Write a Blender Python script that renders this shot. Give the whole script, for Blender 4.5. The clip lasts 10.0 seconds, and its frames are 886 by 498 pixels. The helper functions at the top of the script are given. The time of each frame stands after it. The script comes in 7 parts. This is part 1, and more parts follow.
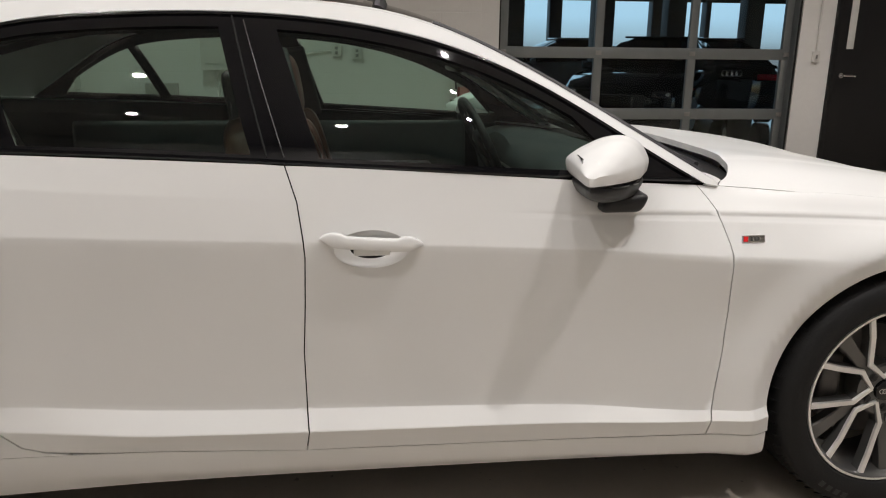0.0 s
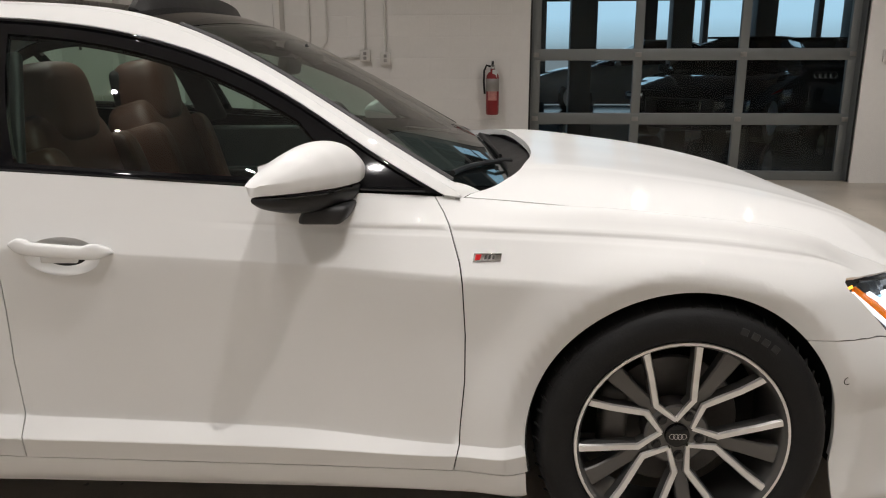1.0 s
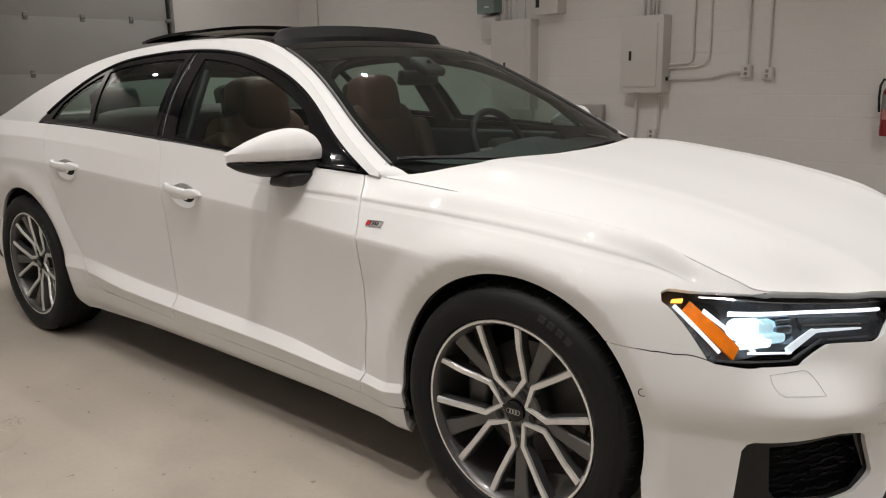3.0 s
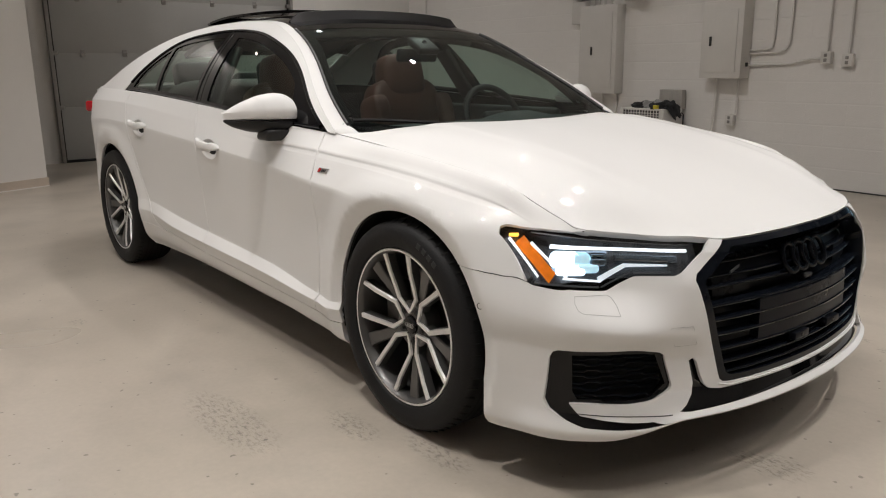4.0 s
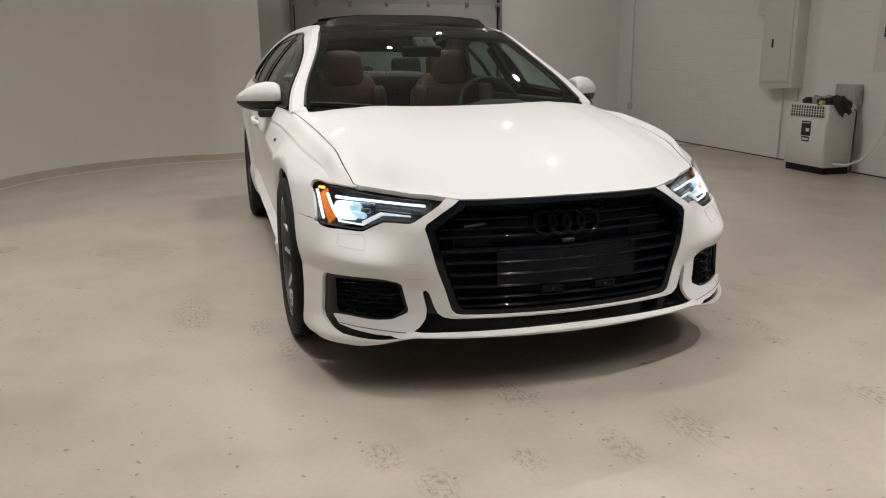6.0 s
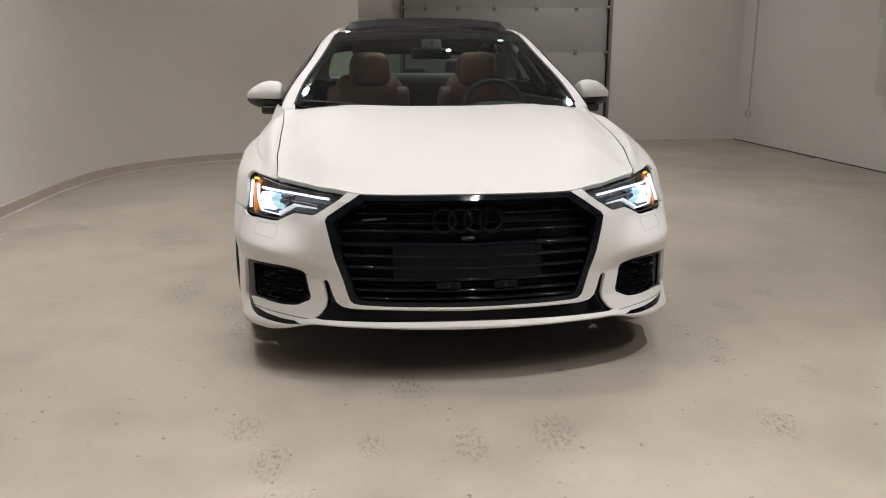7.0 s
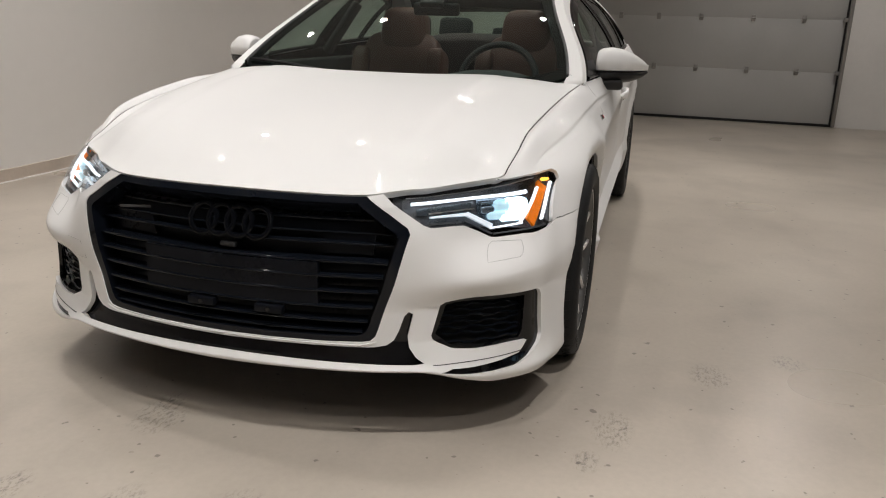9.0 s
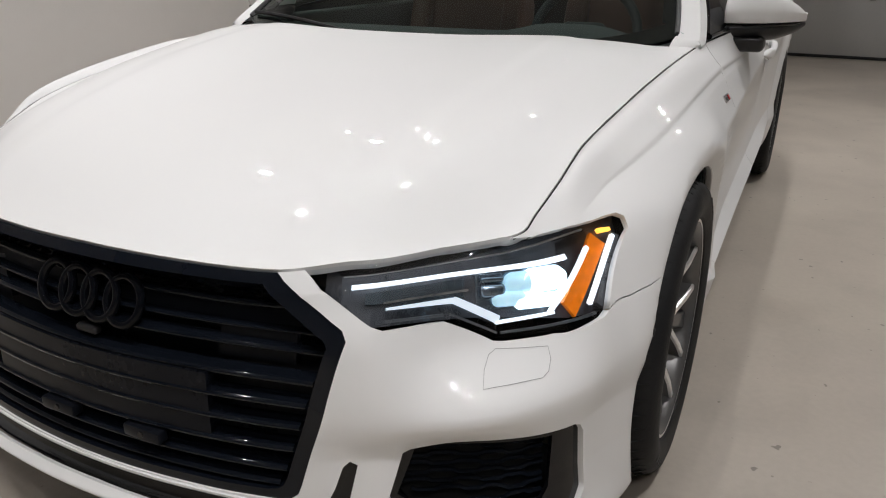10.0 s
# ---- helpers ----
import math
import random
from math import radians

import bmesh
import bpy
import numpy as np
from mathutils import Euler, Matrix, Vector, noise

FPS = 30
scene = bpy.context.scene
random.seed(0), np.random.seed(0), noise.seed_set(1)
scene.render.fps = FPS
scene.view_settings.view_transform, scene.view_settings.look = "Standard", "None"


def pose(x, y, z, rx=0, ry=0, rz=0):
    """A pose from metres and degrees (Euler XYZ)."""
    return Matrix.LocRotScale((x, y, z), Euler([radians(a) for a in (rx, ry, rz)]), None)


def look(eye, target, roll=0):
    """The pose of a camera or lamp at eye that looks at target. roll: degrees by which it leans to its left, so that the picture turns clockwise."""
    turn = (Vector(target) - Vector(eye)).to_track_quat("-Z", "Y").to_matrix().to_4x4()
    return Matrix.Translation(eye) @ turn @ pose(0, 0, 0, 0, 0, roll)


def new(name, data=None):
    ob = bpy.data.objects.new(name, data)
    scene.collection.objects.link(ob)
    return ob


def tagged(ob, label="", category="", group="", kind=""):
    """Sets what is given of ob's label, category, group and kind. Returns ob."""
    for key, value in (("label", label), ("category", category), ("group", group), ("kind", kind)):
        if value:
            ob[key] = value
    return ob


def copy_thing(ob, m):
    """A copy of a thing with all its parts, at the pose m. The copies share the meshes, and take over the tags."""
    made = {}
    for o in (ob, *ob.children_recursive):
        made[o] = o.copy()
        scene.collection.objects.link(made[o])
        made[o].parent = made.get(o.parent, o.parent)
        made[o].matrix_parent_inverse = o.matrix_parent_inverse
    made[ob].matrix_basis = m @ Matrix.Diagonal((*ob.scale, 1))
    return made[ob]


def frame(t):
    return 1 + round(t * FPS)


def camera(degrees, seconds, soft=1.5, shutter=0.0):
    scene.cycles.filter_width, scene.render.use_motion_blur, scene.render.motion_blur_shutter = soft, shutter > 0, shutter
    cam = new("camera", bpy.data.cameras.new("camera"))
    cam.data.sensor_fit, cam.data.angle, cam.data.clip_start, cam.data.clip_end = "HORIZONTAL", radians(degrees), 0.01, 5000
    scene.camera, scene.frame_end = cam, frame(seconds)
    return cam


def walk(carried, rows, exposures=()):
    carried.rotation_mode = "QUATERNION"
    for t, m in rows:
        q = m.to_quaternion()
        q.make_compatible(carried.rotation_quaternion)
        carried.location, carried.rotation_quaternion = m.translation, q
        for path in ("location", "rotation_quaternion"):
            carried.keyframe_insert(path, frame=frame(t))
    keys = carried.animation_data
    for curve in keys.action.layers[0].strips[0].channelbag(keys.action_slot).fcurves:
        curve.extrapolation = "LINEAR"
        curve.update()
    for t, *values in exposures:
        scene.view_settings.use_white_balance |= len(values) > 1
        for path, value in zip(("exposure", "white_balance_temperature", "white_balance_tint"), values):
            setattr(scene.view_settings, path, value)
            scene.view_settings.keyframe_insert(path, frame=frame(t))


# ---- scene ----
cam = camera(60.6, 10.0, 1.1)
PATH = [
    (0, (-0.078, -2.653, 1.282), (0.207, -0.743, 0.763), 0.66),
    (0.5, (0.414, -2.594, 1.271), (0.538, -0.659, 0.781), 1.19),
    (1, (0.921, -2.588, 1.272), (0.879, -0.654, 0.765), -0.21),
    (1.5, (1.377, -2.555, 1.244), (1.057, -0.649, 0.731), -1.55),
    (2, (1.777, -2.496, 1.199), (1.095, -0.689, 0.682), -1.85),
    (2.2, (1.904, -2.491, 1.216), (1.093, -0.738, 0.698), -1.66),
    (3.3, (2.786, -2.404, 1.225), (1.423, -1.005, 0.797), -0.70),
    (3.5, (2.938, -2.385, 1.231), (1.533, -1.031, 0.792), -0.24),
    (4, (3.364, -2.289, 1.174), (1.857, -1.061, 0.705), -0.47),
    (4.5, (3.838, -2.163, 1.140), (2.221, -1.095, 0.646), -0.63),
    (5, (4.229, -1.961, 1.168), (2.532, -1.030, 0.665), -0.03),
    (5.5, (4.519, -1.596, 1.187), (2.744, -0.810, 0.708), -0.12),
    (5.7, (4.624, -1.442, 1.165), (2.813, -0.740, 0.687), -0.35),
    (6.8, (4.939, -0.496, 1.168), (3.007, -0.275, 0.697), -0.49),
    (7, (4.994, -0.321, 1.146), (3.056, -0.154, 0.680), -0.15),
    (7.5, (5.016, 0.135, 1.168), (3.072, 0.182, 0.701), 1.39),
    (8, (4.851, 0.547, 1.176), (2.913, 0.423, 0.698), 2.07),
    (8.5, (4.564, 0.930, 1.161), (2.659, 0.597, 0.648), 2.05),
    (9, (4.135, 1.126, 1.144), (2.286, 0.614, 0.581), 1.71),
    (9.5, (3.645, 1.176, 1.145), (1.873, 0.469, 0.547), 0.42),
    (10, (3.148, 1.116, 1.175), (1.475, 0.299, 0.446), 0.01),
]
walk(cam, [(t, look(eye, target, roll)) for t, eye, target, roll in PATH], [(0.0, 0.0, 6500, 10), (8.5, 0.0, 6500, 10), (9.5, -0.05, 6350, 10), (10.0, -0.10, 6200, 10)])

# ---- light ----
world = bpy.data.worlds.new("world")
scene.world = world
world.use_nodes = True
_wn = world.node_tree.nodes
_sky = _wn.new("ShaderNodeTexSky")
_sky.sky_type, _sky.sun_disc = "NISHITA", False
_sky.sun_elevation, _sky.sun_rotation = radians(18), radians(200)
world.node_tree.links.new(_sky.outputs[0], _wn["Background"].inputs[0])
_wn["Background"].inputs[1].default_value = 0.10

# The hall stands turned against the car: local x along the block wall, y through it, wall face at y = 0.05.
ROOM = pose(-0.027, 5.05, 0, 0, 0, -2.98)
CEIL = 4.2
LAMP_Z = 4.0
LAMPS = [(-2.6, 0.5, 9, 95), (-1.4, 0.45, 8, 95), (-2.5, 1.35, 12, 110), (-1.05, -1.45, 11, 110), (-1.2, -2.5, 11, 120), (0.85, 0.4, 4.5, 90), (0.1, -2.6, 13, 115), (1.35, -1.80, 18, 100), (1.15, -0.4, 4, 90),
         (1.2, -1.2, 3.2, 90), (-1.0, 2.1, 36, 140), (3.2, -1.3, 8, 80), (3.4, 0.5, 8, 75), (3.0, 1.9, 34, 125), (4.9, -1.4, 10, 85), (4.9, 0.7, 10, 80), (4.4, 2.6, 23, 125), (6.2, -0.2, 11, 85), (5.7, 1.9, 15, 115),
         (-5.2, 3.0, 26, 155), (-4.8, -1.0, 14, 140)]


def ceiling_lamp(x, y, power, beam):
    lamp = bpy.data.lights.new("lamp", "AREA")
    lamp.shape, lamp.size, lamp.energy, lamp.color, lamp.spread = "DISK", 0.075, power, (1.0, 0.955, 0.92), radians(beam)
    ob = new("lamp", lamp)
    ob.matrix_world = pose(x, y, LAMP_Z - 0.024)


for _row in LAMPS:
    ceiling_lamp(*_row)

# ---- materials ----


def mat(name, col, rough=0.5, metal=0.0, var=0.06, scale=5.0, rvar=0.08, bump=0.0, bscale=80.0, coat=0.0, emit=0.0, trans=0.0, ior=1.45, spec=0.5, rnd=0.0):
    """A principled surface whose colour and gloss vary at two scales, with fine relief."""
    m = bpy.data.materials.new(name)
    m.use_nodes = True
    nt, n = m.node_tree, m.node_tree.nodes
    p = n["Principled BSDF"]
    lk = nt.links.new
    p.inputs["Metallic"].default_value = metal
    p.inputs["Coat Weight"].default_value = coat
    p.inputs["Coat Roughness"].default_value = 0.012
    p.inputs["Transmission Weight"].default_value = trans
    p.inputs["IOR"].default_value = ior
    p.inputs["Specular IOR Level"].default_value = spec
    tc = n.new("ShaderNodeTexCoord")
    big, fine = n.new("ShaderNodeTexNoise"), n.new("ShaderNodeTexNoise")
    big.inputs["Scale"].default_value, big.inputs["Detail"].default_value = scale, 4
    fine.inputs["Scale"].default_value, fine.inputs["Detail"].default_value = scale * 14, 2
    for t in (big, fine):
        lk(tc.outputs["Object"], t.inputs["Vector"])
    mix = n.new("ShaderNodeMath")
    mix.operation = "MULTIPLY_ADD"
    mix.inputs[1].default_value = 0.35
    lk(fine.outputs["Fac"], mix.inputs[0])
    lk(big.outputs["Fac"], mix.inputs[2])
    ramp = n.new("ShaderNodeMapRange")
    for k, v in (("From Min", 0.35), ("From Max", 1.0), ("To Min", 1 - var), ("To Max", 1 + var)):
        ramp.inputs[k].default_value = v
    lk(mix.outputs[0], ramp.inputs["Value"])
    sc = n.new("ShaderNodeVectorMath")
    sc.operation = "SCALE"
    sc.inputs[0].default_value = col[:3]
    lk(ramp.outputs[0], sc.inputs["Scale"])
    if rnd:
        oi, mr, s2 = n.new("ShaderNodeObjectInfo"), n.new("ShaderNodeMapRange"), n.new("ShaderNodeVectorMath")
        mr.inputs["To Min"].default_value, mr.inputs["To Max"].default_value = 1 - rnd, 1 + rnd
        s2.operation = "SCALE"
        lk(oi.outputs["Random"], mr.inputs["Value"])
        lk(sc.outputs[0], s2.inputs[0])
        lk(mr.outputs[0], s2.inputs["Scale"])
        sc = s2
    lk(sc.outputs[0], p.inputs["Base Color"])
    rr = n.new("ShaderNodeMapRange")
    rr.inputs["From Min"].default_value, rr.inputs["From Max"].default_value = 0.35, 1.0
    rr.inputs["To Min"].default_value, rr.inputs["To Max"].default_value = max(rough - rvar, 0.01), min(rough + rvar, 1)
    lk(mix.outputs[0], rr.inputs["Value"])
    lk(rr.outputs[0], p.inputs["Roughness"])
    if bump:
        bn, b = n.new("ShaderNodeTexNoise"), n.new("ShaderNodeBump")
        bn.inputs["Scale"].default_value, bn.inputs["Detail"].default_value = bscale, 3
        lk(tc.outputs["Object"], bn.inputs["Vector"])
        b.inputs["Strength"].default_value, b.inputs["Distance"].default_value = bump, 0.004
        lk(bn.outputs["Fac"], b.inputs["Height"])
        lk(b.outputs[0], p.inputs["Normal"])
    if emit:
        p.inputs["Emission Color"].default_value = (*col[:3], 1)
        p.inputs["Emission Strength"].default_value = emit
    return m


def pane(name, tint, rough=0.0, film=0.0, ior=1.5):
    """Thin glazing: a clear tinted sheet with a mirror's gloss at a slant."""
    m = bpy.data.materials.new(name)
    m.use_nodes = True
    nt, n = m.node_tree, m.node_tree.nodes
    out = n["Material Output"]
    n.remove(n["Principled BSDF"])
    tr, gl, fr, mx = n.new("ShaderNodeBsdfTransparent"), n.new("ShaderNodeBsdfGlossy"), n.new("ShaderNodeLayerWeight"), n.new("ShaderNodeMixShader")
    tr.inputs[0].default_value = (*tint, 1)
    gl.inputs["Roughness"].default_value = rough
    f0 = 1.05 * ((ior - 1) / (ior + 1)) ** 2
    fr.inputs["Blend"].default_value = 0.5
    pw, ma = n.new("ShaderNodeMath"), n.new("ShaderNodeMath")
    pw.operation, ma.operation = "POWER", "MULTIPLY_ADD"
    pw.inputs[1].default_value, ma.inputs[1].default_value, ma.inputs[2].default_value = 5.0, 1 - f0, f0
    nt.links.new(fr.outputs["Facing"], pw.inputs[0])
    nt.links.new(pw.outputs[0], ma.inputs[0])
    nt.links.new(ma.outputs[0], mx.inputs[0])
    nt.links.new(tr.outputs[0], mx.inputs[1])
    nt.links.new(gl.outputs[0], mx.inputs[2])
    if film:                                        # pale diffuse film: some dust, and reflected haze put into the glass
        df, m2 = n.new("ShaderNodeBsdfDiffuse"), n.new("ShaderNodeMixShader")
        df.inputs[0].default_value = (0.62, 0.68, 0.66, 1)
        m2.inputs[0].default_value = film
        nt.links.new(mx.outputs[0], m2.inputs[1])
        nt.links.new(df.outputs[0], m2.inputs[2])
        mx = m2
    nt.links.new(mx.outputs[0], out.inputs[0])
    return m


WHITE = mat("white_paint", (0.77, 0.77, 0.765), 0.5, var=0.004, scale=2, rvar=0.01, coat=0.42, spec=0.12)
GLOSS = mat("black_gloss", (0.004, 0.004, 0.005), 0.05, var=0.1, rvar=0.02, spec=0.45)
SEAL = mat("grey_rubber_seal", (0.055, 0.055, 0.057), 0.5)
JOINT = mat("grey_joint", (0.30, 0.30, 0.30), 0.6)
GRILLE_BLACK = mat("grille_black", (0.005, 0.0065, 0.010), 0.05, var=0.1, rvar=0.02, spec=0.27)
EMBLEM = mat("emblem_black", (0.003, 0.0035, 0.005), 0.04, var=0.1, rvar=0.02, spec=0.18)
PLATE = mat("matt_grille_field", (0.006, 0.007, 0.010), 0.30, var=0.15, rvar=0.06, spec=0.12)
SATIN = mat("black_plastic", (0.012, 0.012, 0.013), 0.42, var=0.15, rvar=0.08, bump=0.1, bscale=400)
# near-black colour that holds the deep shade inside gaps, ducts and wells
VOID = mat("dark_inside", (0.004, 0.004, 0.004), 0.8, var=0.2)
WORN_RUBBER = mat("worn_rubber_letters", (0.020, 0.020, 0.020), 0.55, var=0.2, scale=60)
RUBBER = mat("rubber", (0.014, 0.014, 0.0145), 0.58, var=0.25, scale=9, rvar=0.1, bump=0.2, bscale=160, spec=0.22)
ALLOY = mat("machined_alloy", (0.82, 0.815, 0.81), 0.36, 0.80, var=0.10, scale=30, rvar=0.08)
GREY_ALLOY = mat("grey_wheel_paint", (0.105, 0.103, 0.101), 0.36, 0.55, var=0.06, coat=0.4)
STEEL = mat("brushed_steel", (0.34, 0.33, 0.32), 0.42, 0.8, var=0.15, scale=12)
CHROME = mat("chrome", (0.75, 0.75, 0.76), 0.08, 1.0, var=0.03)
RED = mat("red_enamel", (0.55, 0.012, 0.015), 0.3, var=0.05, coat=0.5)
LEATHER = mat("brown_leather", (0.095, 0.043, 0.029), 0.46, var=0.12, scale=7, bump=0.25, bscale=260)
# darker copy of the seat leather: the rear cabin's shade is in its colour
SHADED_LEATHER = mat("shaded_leather", (0.030, 0.019, 0.016), 0.5, var=0.15, scale=7, bump=0.25, bscale=260)
DISC = mat("brake_iron", (0.10, 0.096, 0.093), 0.45, 0.6, var=0.2, scale=20)
TRIM = mat("dark_trim", (0.018, 0.018, 0.019), 0.55, var=0.2, bump=0.15, bscale=300)
DASH = mat("dark_dashboard", (0.030, 0.034, 0.035), 0.62, var=0.15, bump=0.2, bscale=350)
LAMP_IN = mat("lamp_reflector", (0.20, 0.24, 0.28), 0.16, 0.85, var=0.25, scale=30)
LAMP_DARK = mat("lamp_housing", (0.07, 0.072, 0.08), 0.30, 0.2, var=0.25, scale=20)
LAMP_TRIM = mat("lamp_trim", (0.16, 0.165, 0.175), 0.3, 0.6, var=0.1, scale=20)
DRL = mat("white_light_strip", (0.93, 0.97, 1.0), 0.3, var=0.02, emit=1.05)
DRL_SOFT = mat("white_light_guide", (0.80, 0.86, 0.90), 0.3, var=0.12, scale=40, emit=0.55)
BEAM = mat("low_beam_lens", (0.74, 0.92, 1.0), 0.1, var=0.30, scale=45, emit=1.7)
BEAM_DIM = mat("dim_beam_lens", (0.50, 0.72, 0.80), 0.12, var=0.25, scale=60, emit=0.65)
# slight emission added to the amber reflector, which is no lamp itself
AMBER = mat("amber_reflector", (0.95, 0.22, 0.008), 0.22, var=0.35, scale=70, coat=0.6, emit=0.14)
AMBER_LIT = mat("amber_lamp", (1.0, 0.50, 0.06), 0.3, var=0.02, emit=2.0)
TAIL = mat("red_tail_lamp", (0.45, 0.012, 0.02), 0.15, var=0.1, coat=0.8)
WS_GLASS = pane("windscreen_glass", (0.62, 0.71, 0.68), film=0.006)
SIDE_GLASS = pane("side_glass", (0.66, 0.80, 0.73), film=0.004)
LENS = pane("lamp_lens", (0.90, 0.93, 0.96))
CLEAR = pane("door_glass", (0.92, 0.97, 0.98), ior=1.3)

# ---- mesh tools ----
from mathutils.geometry import delaunay_2d_cdt


def mesh_of(name, verts, faces, normals=None, smooth=True):
    me = bpy.data.meshes.new(name)
    me.from_pydata([tuple(v) for v in verts], [], [tuple(int(i) for i in f) for f in faces])
    me.update()
    if smooth:
        me.polygons.foreach_set("use_smooth", [True] * len(me.polygons))
    if normals is not None:
        me.normals_split_custom_set_from_vertices([tuple(v) for v in normals])
    return me


def link(name, data, material, parent=None, label=""):
    """One mesh object, under a thing or a part where a parent is given."""
    if isinstance(data, bmesh.types.BMesh):
        me = bpy.data.meshes.new(name)
        data.to_mesh(me)
        data.free()
        data = me
    ob = new(name, data)
    if material is not None and not data.materials:
        data.materials.append(material)
    if parent is not None:
        ob.parent = parent
    if label:
        tagged(ob, label)
    return ob


def smooth_bm(bm, angle=40):
    for f in bm.faces:
        f.smooth = True
    bm.normal_update()
    for e in bm.edges:
        e.smooth = len(e.link_faces) == 2 and e.calc_face_angle(0) < radians(angle)
    return bm


def box_bm(sizes, at=(0, 0, 0), bevel=0.004, segments=2, bm=None, turn=None):
    """A box with worn edges; sizes are full lengths."""
    b = bmesh.new()
    bmesh.ops.create_cube(b, size=1.0)
    bmesh.ops.scale(b, vec=sizes, verts=b.verts)
    if bevel:
        bmesh.ops.bevel(b, geom=b.edges[:], offset=bevel, segments=segments, affect="EDGES", profile=0.5)
    if turn is not None:
        bmesh.ops.transform(b, matrix=turn, verts=b.verts)
    bmesh.ops.translate(b, vec=at, verts=b.verts)
    smooth_bm(b, 35)
    if bm is None:
        return b
    me = bpy.data.meshes.new("x")
    b.to_mesh(me)
    b.free()
    bm.from_mesh(me)
    bpy.data.meshes.remove(me)
    return bm


def tube_bm(points, radius, sides=10, closed=False, bm=None, flat=1.0):
    """A round bar along points; flat squeezes it upright."""
    bm = bm or bmesh.new()
    pts = [Vector(p) for p in points]
    rings, n = [], len(pts)
    side = None
    for i, p in enumerate(pts):
        a, b = (pts[(i - 1) % n], pts[(i + 1) % n]) if closed else (pts[max(i - 1, 0)], pts[min(i + 1, n - 1)])
        d = (b - a).normalized()
        ref = side if side is not None and abs(side.dot(d)) < 0.95 else (Vector((0, 0, 1)) if abs(d.z) < 0.9 else Vector((1, 0, 0)))
        u = d.cross(ref).cross(d).normalized() if side is not None else d.cross(ref).normalized()
        side = u
        w = d.cross(u)
        r = radius[i] if isinstance(radius, (list, tuple)) else radius
        rings.append([bm.verts.new(p + (u * math.cos(k * 2 * math.pi / sides) + w * math.sin(k * 2 * math.pi / sides) * flat) * r) for k in range(sides)])
    for i in range(n if closed else n - 1):
        for k in range(sides):
            f = bm.faces.new((rings[i][k], rings[i][(k + 1) % sides], rings[(i + 1) % n][(k + 1) % sides], rings[(i + 1) % n][k]))
            f.smooth = True
    if not closed:
        bm.faces.new(list(reversed(rings[0])))
        bm.faces.new(rings[-1])
    bmesh.ops.recalc_face_normals(bm, faces=bm.faces[:])
    return smooth_bm(bm, 50)


def lathe_bm(profile, segments=48, axis="y", bm=None, closed=False):
    """A turned body: profile of (radius, along) about the axis."""
    bm = bm or bmesh.new()
    rows = []
    for r, a in profile:
        row = []
        for k in range(segments):
            t = 2 * math.pi * k / segments
            c, s = r * math.cos(t), r * math.sin(t)
            row.append(bm.verts.new({"y": (c, a, s), "z": (c, s, a), "x": (a, c, s)}[axis]))
        rows.append(row)
    for i in range(len(rows) - (0 if closed else 1)):
        b = rows[(i + 1) % len(rows)]
        for k in range(segments):
            bm.faces.new((rows[i][k], rows[i][(k + 1) % segments], b[(k + 1) % segments], b[k]))
    bmesh.ops.recalc_face_normals(bm, faces=bm.faces[:])
    return smooth_bm(bm, 32)


def prism_bm(poly, depth, place, bevel=0.0, bm=None):
    """A plate: a flat outline (a, b) extruded by depth; place maps (a, b, c) to the world."""
    b = bmesh.new()
    n = len(poly)
    lo = [b.verts.new((a, c, 0)) for a, c in poly]
    hi = [b.verts.new((a, c, depth)) for a, c in poly]
    b.faces.new(list(reversed(lo)))
    top = b.faces.new(hi)
    for i in range(n):
        b.faces.new((lo[i], lo[(i + 1) % n], hi[(i + 1) % n], hi[i]))
    if bevel:
        bmesh.ops.bevel(b, geom=list(top.edges), offset=bevel, segments=2, affect="EDGES", profile=0.5)
    for v in b.verts:
        v.co = Vector(place(*v.co))
    bmesh.ops.recalc_face_normals(b, faces=b.faces[:])
    smooth_bm(b, 30)
    if bm is None:
        return b
    me = bpy.data.meshes.new("x")
    b.to_mesh(me)
    b.free()
    bm.from_mesh(me)
    bpy.data.meshes.remove(me)
    return bm


def inside(poly, q):
    """Which of the points q lie in the outline."""
    x, y = q[:, 0], q[:, 1]
    res = np.zeros(len(q), bool)
    a, b = poly, np.roll(poly, -1, 0)
    for (x0, y0), (x1, y1) in zip(a, b):
        if y0 != y1:
            res ^= ((y0 > y) != (y1 > y)) & (x < (x1 - x0) * (y - y0) / (y1 - y0) + x0)
    return res


def dense(poly, cell):
    out = []
    for p, q in zip(poly, np.roll(poly, -1, 0)):
        k = max(1, int(np.ceil(np.hypot(*(q - p)) / cell)))
        out += [p + (q - p) * i / k for i in range(k)]
    return np.array(out)


